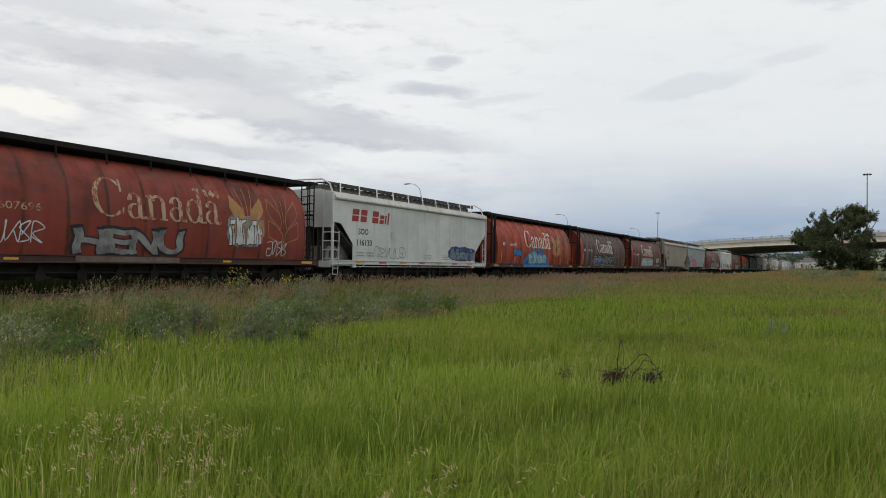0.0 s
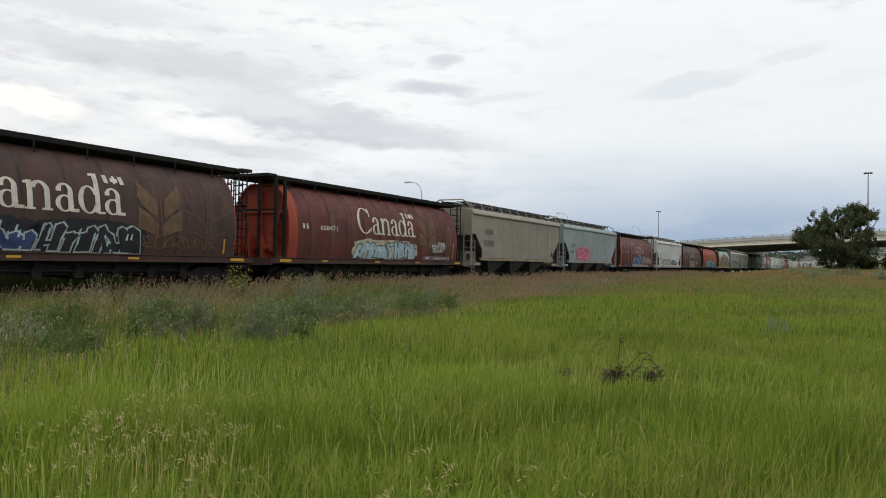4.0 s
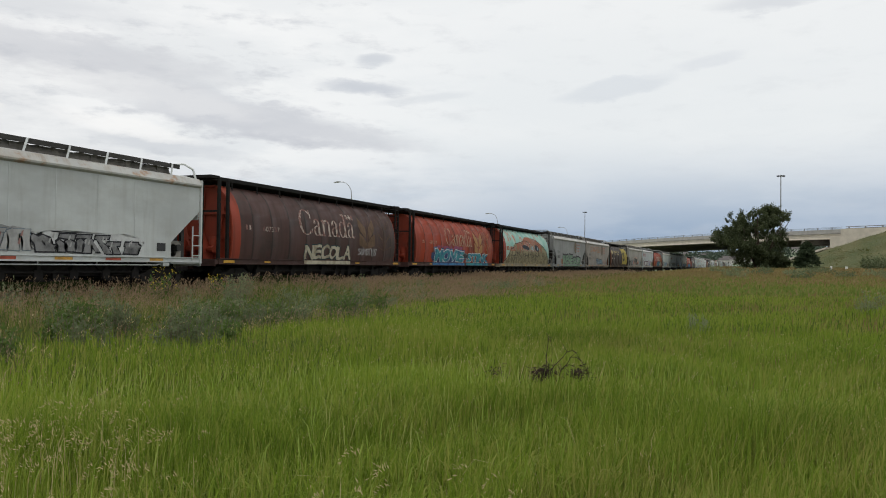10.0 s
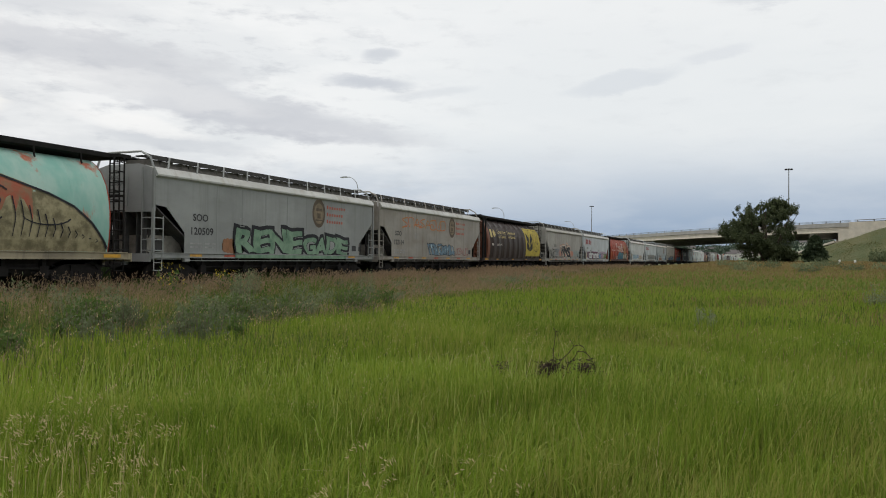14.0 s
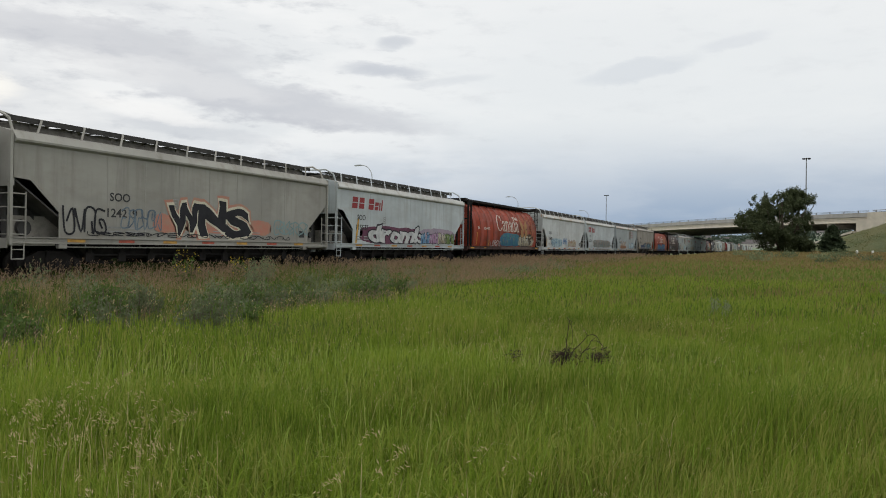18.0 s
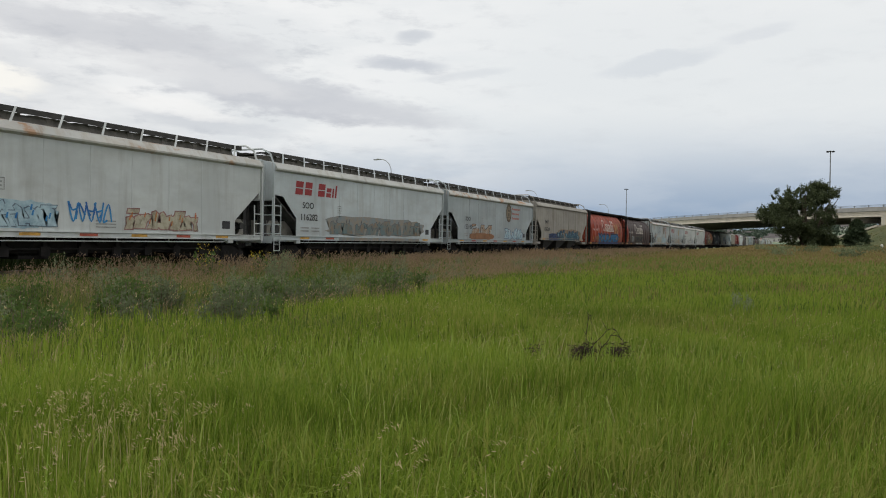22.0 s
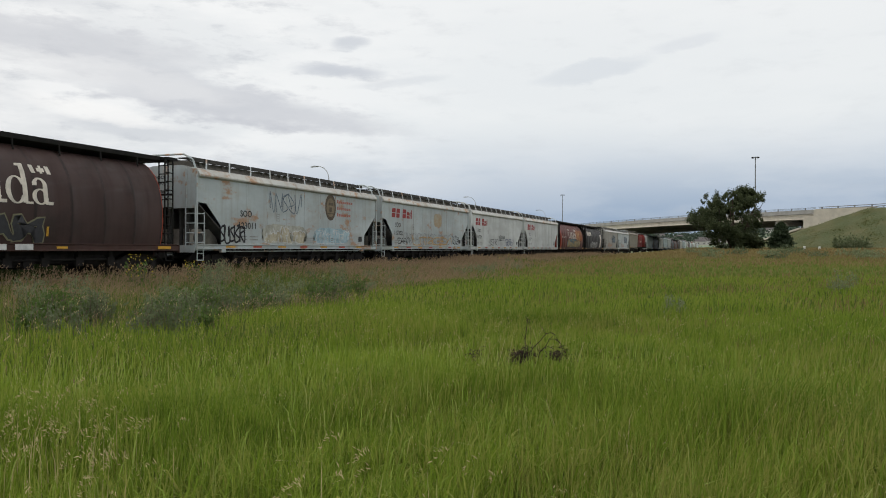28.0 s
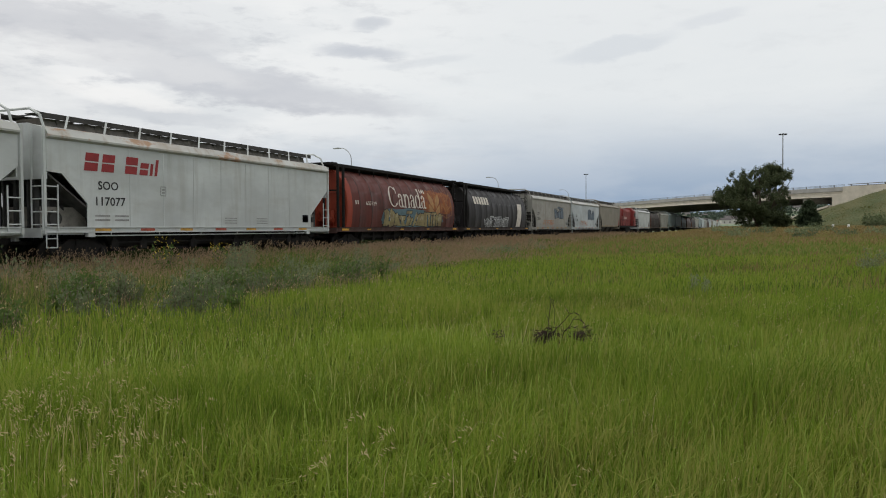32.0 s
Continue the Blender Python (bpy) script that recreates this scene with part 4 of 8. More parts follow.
def slab_car(k, body, roof_mat, label, kind="W", sill_mat=None, stripes=((0.45, 0.10, 0.06), (0.62, 0.34, 0.07))):
    """The slab-sided covered hopper; kind U shows its bays below a higher sill."""
    car = thing("hopper_car", pose(0, 0, 0), label, "freight car", "cars of the grain train")
    u = kind == "U"
    low = 1.52 if u else 1.26
    lift = 0.16 if u else 0.0
    # recess parts near-black: the end opening's shade put into paint; bays share it
    dark = plain("shade-dark primer grey", (0.05, 0.049, 0.047), 0.9)
    for turn in (0, 180):
        flip = pose(0, 0, 0, 0, 0, turn)
        if turn:
            # the far side mirrors the near one, not turns with it
            part("side_sheet", shape(("sheet", low), lambda: side_sheet(low, EAVE + lift)), body, car, place=pose(-3.09, 0, 0))
        else:
            part("side_sheet", shape(("sheet", low), lambda: side_sheet(low, EAVE + lift)), body, car)
        part("ledge", shape("ledge", ledge_mesh), roof_mat, car, place=flip @ pose(0, 0, lift))
        part("end_sheet", shape("end_w", end_sheet), body, car, place=flip @ pose(0, 0, lift))
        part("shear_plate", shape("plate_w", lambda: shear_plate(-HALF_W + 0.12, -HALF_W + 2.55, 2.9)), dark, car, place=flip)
        # slope sheet likewise darkened in colour for the shade of the recess
        part("slope_sheet", shape(("slope", low), lambda: slope_sheet(low)), plain("shade-dark slope grey", (0.07, 0.068, 0.064), 0.9), car, place=flip)
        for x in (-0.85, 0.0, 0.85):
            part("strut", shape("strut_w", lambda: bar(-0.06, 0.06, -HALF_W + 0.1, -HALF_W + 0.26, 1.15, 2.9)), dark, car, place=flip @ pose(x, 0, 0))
        # apron beige dimmed in colour, standing for the shade it sits in
        part("apron", shape("apron", apron_mesh), plain("shade-dulled apron beige", (0.24, 0.225, 0.195), 0.85), car, place=flip)
        part("air_tank", shape("tank_w", air_tank), dark, car, place=flip)
        part("side_sill", shape(("sill_w", u), lambda: sill_mesh(7.0 if u else 8.55, low - 0.18, low + 0.02, 1.56)), sill_mat or body, car, place=flip)
        part("platform", shape("platform_w", lambda: platform_mesh(8.55)), sill_mat or body, car, place=flip)
        for x in (-1.5, 1.5):
            part("corner_post", shape(("post_w", u), lambda: bar(-0.045, 0.045, -0.045, 0.045, 1.05, EAVE + lift + 0.2)), body, car, place=flip @ pose(x * 1.04, -8.5, 0))
        part("ladder", shape("ladder_w", lambda: ladder_mesh(0.46, 1.15, 2.62, 0.40, 0.021)), body, car, place=flip @ pose(1.58, -8.25, 0))
        part("ladder", shape("ladder_w2", lambda: ladder_mesh(0.46, 1.15, 2.5, 0.40, 0.021)), body, car, place=flip @ pose(1.58, 8.25, 0))
        part("end_ladder", shape("ladder_w3", lambda: ladder_mesh(0.48, 1.15, 2.9, 0.40, 0.021)), body, car, place=flip @ pose(1.3, -8.55, 0, 0, 0, 90))
        part("end_post", shape(("end_post_w", u), lambda: bar(-0.03, 0.03, -0.03, 0.03, 2.8, EAVE + lift + 0.25)), body, car, place=flip @ pose(1.06, -8.53, 0))
        part("grab_frame", shape("grab", grab_frame), body, car, place=flip @ pose(0, 0, lift))
        for i in range(10):
            part("stanchion", shape(("stanchion", u, turn), lambda: stanchion((-0.12 if u else -0.75) * (1 if turn else -1))), body, car, place=flip @ pose(0, -7.3 + i * 1.62, lift))
        part("stirrup", shape("stirrup", stirrup), body, car, place=flip @ pose(1.56, -8.25, 0))
    for i in range(1, 8):
        part("seam", shape(("seam", low), lambda: bar(1.555, 1.566, -0.02, 0.02, low + 0.03, EAVE + lift - 0.15)), body, car, place=pose(0, -HALF_W + 1.75 + i * (2 * HALF_W - 3.5) / 8, 0))
    part("roof", shape(("roof", u), lambda: roof_slab(u)), roof_mat, car, place=pose(0, 0, lift))
    # trough coloured dark for the shade below the running board
    part("hatch_trough", shape("trough", trough_slab), plain("shade-dark hatch grey", (0.13, 0.122, 0.108), 0.85), car, place=pose(0, 0, lift))
    part("running_board", shape("board", walk_slab), plain("dull walkway grating", (0.045, 0.043, 0.040), 0.85), car, "dark grated running board", pose(0, 0, lift))
    if not u:
        part("underframe", shape("underframe_w", lambda: underframe_mesh(5.4)), STEEL, car)
    n = 3 if u else 4
    for i in range(n):
        y = (i - (n - 1) / 2) * (3.9 if u else 3.15)
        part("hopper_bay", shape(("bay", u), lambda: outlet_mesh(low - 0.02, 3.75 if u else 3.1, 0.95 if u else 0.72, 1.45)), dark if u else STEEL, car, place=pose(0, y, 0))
    if not u:
        def pipe():
            bm = bmesh.new()
            tube(bm, [(1.5, -6.6, 1.0), (1.5, -6.4, 0.98), (1.5, 6.2, 0.98), (1.5, 6.5, 1.06)], 0.022)
            for i in range(6):
                rod(bm, (1.5, -5.8 + i * 2.3, 0.96), (1.5, -5.8 + i * 2.3, 1.1), 0.016)
            return finish(bm, "brake_pipe")
        part("brake_pipe", shape("pipe_w", pipe), body, car)
        for y in (-6.7, 6.6):
            part("tow_lug", shape("lug_w", lambda: bar(1.42, 1.58, -0.16, 0.16, 0.93, 1.08, 0.02)), body, car, place=pose(0, y, 0))
        bars(car, ((6.1, 6.55, 1.5, 1.8),), INK, False, name="placard")
    part("centre_sill", shape("centre_sill", lambda: bar(-0.3, 0.3, -8.4, 8.4, 0.72, 1.2)), STEEL, car)
    running_gear(car, 8.9, 6.75)
    for i in range(7):
        y = -6.2 + i * 2.05
        part("reflector", shape("reflector_w", lambda: bar(1.561, 1.571, -0.34, 0.34, -0.045, 0.045)), plain("sill stripe", stripes[1], 0.6) if i % 2 == 0 or u else plain("sill stripe red", stripes[0], 0.6), car, place=pose(0, y, low - 0.08))
    return car


def slab_marks(car, mark, number, mat=INK, logo=None, crest=False, y=-6.4, z=0.0, tall=0.29, wide=0.27):
    """Reporting mark and number, capacity data as bars, and a logo as plain shapes."""
    if mark:
        lettering(car, mark, y, y + wide * 1.08 * len(mark), 2.53 + z, 2.53 + tall + z, mat, False, 0.018)
        lettering(car, number, y - 0.1, y - 0.1 + wide * 0.8 * len(number), 1.99 + z * 0.8 - (tall - 0.29) * 1.4, 1.99 + tall * 1.03 + z * 0.8 - (tall - 0.29) * 1.4, mat, False, 0.018)
        if len(number) > 3:
            end_marks(car, mark, number, mat, 0.12 if z else 0.0)
    bars(car, tuple((y - 0.15 + j * 0.85, y + 0.5 + j * 0.85, 1.62 + z - 0.14 * i, 1.68 + z - 0.14 * i) for i in (0, 1) for j in (0, 1)) + tuple((0.2 + j * 2.2, 1.0 + j * 2.2, 1.62 - 0.1 * i, 1.66 - 0.1 * i) for i in (0, 1, 2) for j in (0, 1)), GREYINK, False)
    if mark:
        q, r = y + 2.9, 2.42 + z
        bars(car, ((q, q + 0.30, r, r + 0.03), (q, q + 0.30, r + 0.33, r + 0.36), (q, q + 0.03, r + 0.034, r + 0.326), (q + 0.27, q + 0.30, r + 0.034, r + 0.326), (q + 0.08, q + 0.22, r + 0.10, r + 0.15), (q + 0.08, q + 0.22, r + 0.21, r + 0.26)), GREYINK, False, name="data_panel")
    if logo:
        # solid stacked blocks and bars in place of the logo's figures
        y += 6.4
        for a, b, top in ((-6.98, -6.42, 3.74), (-6.26, -5.72, 3.74), (-5.22, -4.66, 3.74), (-4.54, -4.14, 3.58)):
            mid = (3.14 + top) / 2
            bars(car, ((a + y, b + y, 3.14, mid - 0.022, 0.04), (a + y + 0.05, b + y + 0.05, mid + 0.022, top, 0.04)), logo, False, "solid red block of a plain logo", "logo")
        bars(car, ((-4.04 + y, -3.90 + y, 3.14, 3.58, 0.07), (-3.80 + y, -3.66 + y, 3.14, 3.74, 0.10)), logo, False, "plain red bar of a logo", "logo")
    if crest:
        def make():
            bm = bmesh.new()
            n = 28
            bm.faces.new([bm.verts.new((0.0, 2.75 + 0.60 * math.cos(a), 3.36 + 0.72 * math.sin(a))) for a in (i * math.tau / n for i in range(n))])
            bmesh.ops.triangulate(bm, faces=list(bm.faces))
            return bend(bm, False, 0.003)
        part("crest", shape("crest", make), plain("crest brown", (0.10, 0.075, 0.05), 0.7), car, "round dark crest")
        def field():
            bm = bmesh.new()
            bm.faces.new([bm.verts.new((0, 2.75 + 0.44 * math.cos(a), 3.34 + 0.52 * math.sin(a))) for a in (i * math.tau / 24 for i in range(24))])
            return bend(bm, False, 0.006)
        part("crest_field", shape("crest_field", field), plain("crest tan", (0.20, 0.155, 0.10), 0.7), car, "worn tan field of the crest")
        bars(car, ((2.5, 3.0, 3.46, 3.60), (2.6, 2.9, 3.10, 3.36), (2.42, 3.08, 2.98, 3.04)), plain("crest brown", (0.10, 0.075, 0.05), 0.7), False, name="crest_figure", lift=0.009)
        bars(car, tuple((3.5 + i * 0.24, 3.64 + i * 0.24, 3.62 - r * 0.36, 3.80 - r * 0.36 - (0.05 if i else 0.0)) for r in range(3) for i in range((8, 7, 7)[r])), plain("crest red", (0.40, 0.10, 0.065), 0.7), False, "three rows of plain red blocks", "logo")


def locomotive(label):
    """A red road switcher: hood, cab with windows, fuel tank, handrails and two trucks."""
    car = thing("locomotive", pose(0, 0, 0), label, "locomotive", "cars of the grain train")
    red = paint("locomotive red", (0.24, 0.035, 0.032), amount=0.4)
    def hood():
        bm = bmesh.new()
        prism(bm, [(-0.95, 1.55), (0.95, 1.55), (0.95, 4.0), (0.7, 4.45), (-0.7, 4.45), (-0.95, 4.0)], "y", -9.2, 5.4)
        for i in range(3):
            rod(bm, (0, -7 + i * 1.8, 4.4), (0, -7 + i * 1.8, 4.62), 0.6, 14)
        box(bm, -1.15, 1.15, -4.5, -2.0, 3.2, 4.3)
        return finish(bm, "hood", None)
    part("hood", hood(), red, car)
    def cab():
        bm = bmesh.new()
        prism(bm, [(-1.5, 1.5), (1.5, 1.5), (1.5, 4.1), (0.9, 4.7), (-0.9, 4.7), (-1.5, 4.1)], "y", 5.4, 7.7)
        prism(bm, [(-1.1, 1.5), (1.1, 1.5), (1.1, 3.1), (-1.1, 3.1)], "y", 7.7, 9.2)
        return finish(bm, "cab")
    part("cab", cab(), red, car)
    glass = plain("dark cab glass", (0.02, 0.025, 0.03), 0.1, vary=0.1)
    for y in (5.85, 6.8):
        part("window", bar(1.5, 1.515, y, y + 0.7, 3.1, 3.8), glass, car)
    part("deck", bar(-1.55, 1.55, -9.6, 9.6, 1.2, 1.5), BLACK, car)
    part("fuel_tank", bar(-1.3, 1.3, -2.6, 2.6, 0.45, 1.2, 0.08), BLACK, car)
    for s in (-1, 1):
        def handrail():
            bm = bmesh.new()
            rod(bm, (1.5 * s, -9.3, 2.5), (1.5 * s, 5.3, 2.5), 0.025)
            for i in range(9):
                rod(bm, (1.5 * s, -9.3 + i * 1.82, 1.5), (1.5 * s, -9.3 + i * 1.82, 2.5), 0.02)
            return finish(bm, "handrail")
        part("handrail", handrail(), BLACK, car)
    bars(car, ((-6.0, -3.2, 2.6, 3.0),), plain("red lettering pale", (0.5, 0.36, 0.32), 0.7), False, "pale block where a logo stands", "logo")
    running_gear(car, 10.0, 6.6)
    return car


# paints
RED_A = paint("faded grain-car red", (0.215, 0.041, 0.027), (0.060, 0.028, 0.020), 0.40, seams=0.85)
RED_B = paint("bright grain-car red", (0.33, 0.050, 0.021), (0.062, 0.026, 0.018), 0.45, seams=0.85)
RED_C = paint("dull red-brown", (0.120, 0.034, 0.027), (0.05, 0.03, 0.025), 0.35, seams=0.85)
BROWN = paint("oxide brown", (0.080, 0.042, 0.036), (0.04, 0.035, 0.03), 0.35, seams=0.85)
BROWN_B = paint("dark chocolate brown", (0.043, 0.028, 0.023), (0.022, 0.018, 0.016), 0.4, seams=0.85)
BROWN_C = paint("plum brown", (0.058, 0.034, 0.031), (0.03, 0.022, 0.02), 0.3, seams=0.85)
BLACK_P = paint("black car paint", (0.035, 0.033, 0.034), (0.06, 0.05, 0.045), 0.3)
CAP_RED = paint("end-cap red", (0.31, 0.052, 0.026), (0.07, 0.035, 0.025), 0.4)
CAP_BROWN = paint("end-cap rust", (0.17, 0.060, 0.032), amount=0.4)
SILL_BROWN = paint("sill brown", (0.070, 0.036, 0.030), (0.04, 0.03, 0.026), 0.4)
SILL_DARK = paint("sill dark", (0.05, 0.037, 0.033), (0.04, 0.03, 0.026), 0.3)
WHITE_A = paint("chalky white", (0.55, 0.575, 0.565), (0.33, 0.31, 0.27), 0.34)
WHITE_B = paint("cold white", (0.50, 0.545, 0.555), (0.31, 0.285, 0.25), 0.36, rust=0.12)
WHITE_R = paint("rust-blotched grey-white", (0.43, 0.48, 0.49), (0.31, 0.26, 0.20), 0.40, rust=0.85)
ROOF_R = paint("rust-streaked roof white", (0.50, 0.50, 0.475), (0.34, 0.24, 0.155), 0.55, rust=0.92)
ROOF_W = paint("roof white", (0.50, 0.50, 0.475), (0.32, 0.28, 0.22), 0.5, rust=0.15)
TAN = paint("tan-grey", (0.27, 0.245, 0.20), (0.17, 0.17, 0.13), 0.35)
MINT = paint("blue-grey", (0.26, 0.31, 0.315), (0.17, 0.175, 0.165), 0.32)
GREY = paint("cement grey", (0.285, 0.295, 0.285), (0.17, 0.18, 0.16), 0.35)
GREY_B = paint("pale grey", (0.35, 0.34, 0.305), (0.20, 0.175, 0.14), 0.40)
GREY_C = paint("warm grey", (0.31, 0.29, 0.255), (0.17, 0.13, 0.095), 0.45, rust=0.15)


def mural(g):
    """Sprayed sky of turquoise with rags of red and rust showing through."""
    at = g.add("ShaderNodeTexCoord").outputs["Object"]
    rag = g.noise(g.mapped(at, (1.0, 0.7, 0.35)), 1.3, 6.0, 0.65)
    tone = g.noise(g.mapped(at, (1.0, 0.9, 0.4)), 0.9, 4.0, 0.6)
    colour = g.mix(g.ramp(tone, 0.35, 0.65), (0.20, 0.43, 0.36), (0.36, 0.52, 0.45))
    colour = g.mix(g.ramp(rag, 0.54, 0.64), colour, (0.42, 0.12, 0.06))
    return surface(g, colour, 0.6)


MURAL = material("mural turquoise", mural)


def spray(name, a, b=None):
    """Sprayed colour with soft drifts between two tones."""
    b = b or shade(a, 0.7)
    def make(g):
        at = g.add("ShaderNodeTexCoord").outputs["Object"]
        return surface(g, g.mix(g.ramp(g.noise(at, 2.2, 5.0, 0.65), 0.35, 0.65), b, a), 0.7, spec=0.2)
    return material("spray " + name, make)


def worn(name, base, under, amount):
    """Flaking lettering: the paint beneath shows through in patches."""
    def make(g):
        at = g.add("ShaderNodeTexCoord").outputs["Object"]
        flake = g.noise(g.mapped(at, (1, 1, 0.6)), 5.0, 6.0, 0.7)
        colour = g.mix(g.ramp(flake, 0.62 - amount * 0.25, 0.68 - amount * 0.2, 0.0, 0.85), base, under)
        return surface(g, colour, 0.75, spec=0.2)
    return material("worn " + name, make)


S_BLACK, S_WHITE, S_GREY = spray("black", (0.03, 0.03, 0.035)), spray("white", (0.62, 0.63, 0.62), (0.42, 0.43, 0.43)), spray("grey", (0.26, 0.26, 0.26), (0.12, 0.12, 0.12))
S_BLUE, S_TEAL, S_PINK = spray("blue", (0.06, 0.22, 0.42), (0.03, 0.06, 0.17)), spray("teal", (0.06, 0.30, 0.32), (0.03, 0.12, 0.22)), spray("pink", (0.66, 0.22, 0.32), (0.52, 0.15, 0.23))
S_CREAM, S_ORANGE = spray("cream", (0.50, 0.46, 0.35), (0.28, 0.24, 0.17)), spray("orange", (0.50, 0.16, 0.08), (0.38, 0.20, 0.06))
S_SLATE, S_ICE, S_NAVY = spray("slate", (0.20, 0.25, 0.29), (0.10, 0.13, 0.17)), spray("ice", (0.42, 0.55, 0.60), (0.25, 0.36, 0.42)), spray("navy", (0.05, 0.08, 0.18), (0.025, 0.04, 0.10))
S_ROSE, S_SKY, S_OLIVE = spray("rose", (0.36, 0.21, 0.19), (0.20, 0.10, 0.09)), spray("sky", (0.05, 0.25, 0.50), (0.04, 0.12, 0.33)), spray("olive", (0.33, 0.28, 0.14), (0.20, 0.15, 0.08))

RED_CAR, BROWN_CAR = "red cylindrical grain hopper car with white lettering and sprayed paint", "brown cylindrical grain hopper car with white lettering and sprayed paint"
WHITE_CAR, GREY_CAR = "white slab-sided covered hopper car with red logo blocks", "grey slab-sided covered hopper car with sprayed paint"


def build_cars():
    cars = []
    cut_glyphs()

    def round_(body, number, label=BROWN_CAR, cap=CAP_RED, sill_mat=SILL_BROWN, **kw):
        car = round_car(len(cars), body, cap, sill_mat, label)
        if number is not None:
            canada(car, number, **kw)
        cars.append(("C", car))
        return car

    def slab(body, mark="SOO", number="", label=WHITE_CAR, kind="W", roof=ROOF_W, sill_mat=None, frame_kind=None, **kw):
        car = slab_car(len(cars), body, roof, label, frame_kind or kind, sill_mat)
        slab_marks(car, mark, number, **kw)
        cars.append((kind, car))
        return car

    spraycoat = paint("cold grey", (0.36, 0.40, 0.41), (0.25, 0.235, 0.21), 0.3, rust=0.1)
    c = round_(RED_A, "607696", RED_CAR, mat=worn("tan lettering", (0.42, 0.30, 0.20), (0.22, 0.05, 0.035), 0.6))                                                     # 0
    piece(c, "HENU", -3.3, 0.9, 1.30, 2.15, S_GREY, S_BLACK, True, seed=1, rim=0.10)
    sill_paint(c, -3.3, 0.8, spray("tawny grime", (0.16, 0.12, 0.10)), True)
    shards(c, 2, 3.3, 5.0, 1.75, 2.85, 6, S_WHITE, S_BLACK, True, S_GREY, S_GREY, 0.025)
    scrawl(c, 3, 5.4, 6.6, 1.4, 1.95, 4, S_WHITE, True)
    scrawl(c, 4, -6.6, -4.4, 1.6, 2.2, 6, S_WHITE, True)
    c = slab(WHITE_A, number="116133", logo=RED)                                             # 1
    shards(c, 5, 3.4, 6.7, 1.40, 2.15, 9, S_SLATE, S_NAVY, False, S_NAVY, spray("dull teal", (0.12, 0.19, 0.22)), 0.02)
    scrawl(c, 6, -5.0, -2.0, 1.45, 1.95, 6, S_SLATE, False)
    c = round_(RED_B, "606447", RED_CAR)                                                     # 2
    def pyramid():
        bm = bmesh.new()
        for i, (y, top) in enumerate(((-2.2, 2.05), (-1.0, 2.55), (-0.1, 2.6), (0.8, 2.55), (1.6, 2.1))):
            bm.faces.new([bm.verts.new((i * 0.0008, a, b)) for a, b in ((y - 1.0, 1.275), (y + 1.0, 1.275), (y + 0.12, top), (y - 0.15, top - 0.06))])
        return bend(bm, True, 0.003)
    part("sprayed_cloud", pyramid(), S_BLUE, c, "blue spiky patch of sprayed paint")
    shards(c, 7, -1.9, 1.9, 1.28, 2.30, 6, spray("powder blue", (0.34, 0.50, 0.58), (0.10, 0.30, 0.46)), S_NAVY, True, None, S_OLIVE, 0.03, 0.010)
    shards(c, 71, -4.9, -3.3, 1.85, 2.3, 3, S_SKY, S_NAVY, True)
    scrawl(c, 72, -6.6, -3.9, 1.30, 1.48, 9, spray("dull rose", (0.30, 0.09, 0.16)), True, 0.05)
    sill_paint(c, -3.1, 2.6, S_SKY, True)
    tape(c, ((-7.2, 1.35, 2.3), (-4.75, 1.3, 1.75), (5.3, 1.3, 1.75), (7.3, 1.35, 1.9)))
    c = round_(BROWN, "607434", wheat_mat=spray("dull ochre", (0.16, 0.10, 0.06)))                                                              # 3
    shards(c, 8, -3.9, -0.3, 1.28, 2.2, 5, S_NAVY, spray("pale grey-green", (0.40, 0.47, 0.45)), True, S_BLACK, S_ICE, 0.05)
    shards(c, 81, -0.2, 3.4, 1.28, 2.2, 5, S_BLACK, spray("pale grey-green", (0.40, 0.47, 0.45)), True, S_BLACK, S_ICE, 0.05)
    scrawl(c, 82, 3.5, 6.8, 1.5, 1.9, 7, spray("dull ochre", (0.16, 0.10, 0.06)), True, 0.04)
    tape(c, ((-7.3, 1.35, 2.3), (-4.4, 1.3, 1.75), (7.3, 1.35, 1.9)))
    c = round_(RED_C, "608471", wheat_mat=spray("dull ochre", (0.16, 0.10, 0.06)))                                                              # 4
    shards(c, 9, -3.0, 2.8, 1.28, 2.2, 8, S_ICE, S_BLACK, True, S_CREAM, S_WHITE)
    lettering(c, "i AM CANADIAN !!!", 3.9, 7.0, 1.30, 1.50, S_WHITE, True, 0.02)
    shards(c, 91, 5.0, 6.2, 1.75, 2.3, 4, S_GREY, S_WHITE, True)
    tape(c, ((7.4, 1.35, 2.3),))
    c = slab(TAN, "COER", "353960", "tan-grey slab-sided covered hopper car with black lettering", "U", TAN, z=0.50, tall=0.36, wide=0.33, y=-6.5)     # 5
    bars(c, ((6.4, 6.8, 1.75, 2.1),), S_BLACK, False)
    c = slab(MINT, "UCRY", "5443", "blue-grey slab-sided covered hopper car with pink sprayed paint", "U", MINT, z=0.18)  # 6
    shards(c, 11, -4.6, -1.1, 1.55, 2.68, 5, S_PINK, spray("maroon", (0.06, 0.02, 0.03)), False, S_PINK, spray("maroon", (0.06, 0.02, 0.03)), 0.03)
    c = round_(RED_C, "608409", mat=worn("pink-white lettering", (0.52, 0.44, 0.40), (0.20, 0.05, 0.04), 0.75), wheat_mat=spray("dull ochre", (0.16, 0.10, 0.06)))                                                              # 7
    shards(c, 12, -2.6, 1.9, 1.28, 2.35, 4, spray("steel blue", (0.10, 0.17, 0.29), (0.035, 0.06, 0.13)), S_ICE, True, None, spray("bright azure", (0.05, 0.22, 0.45)), 0.06)
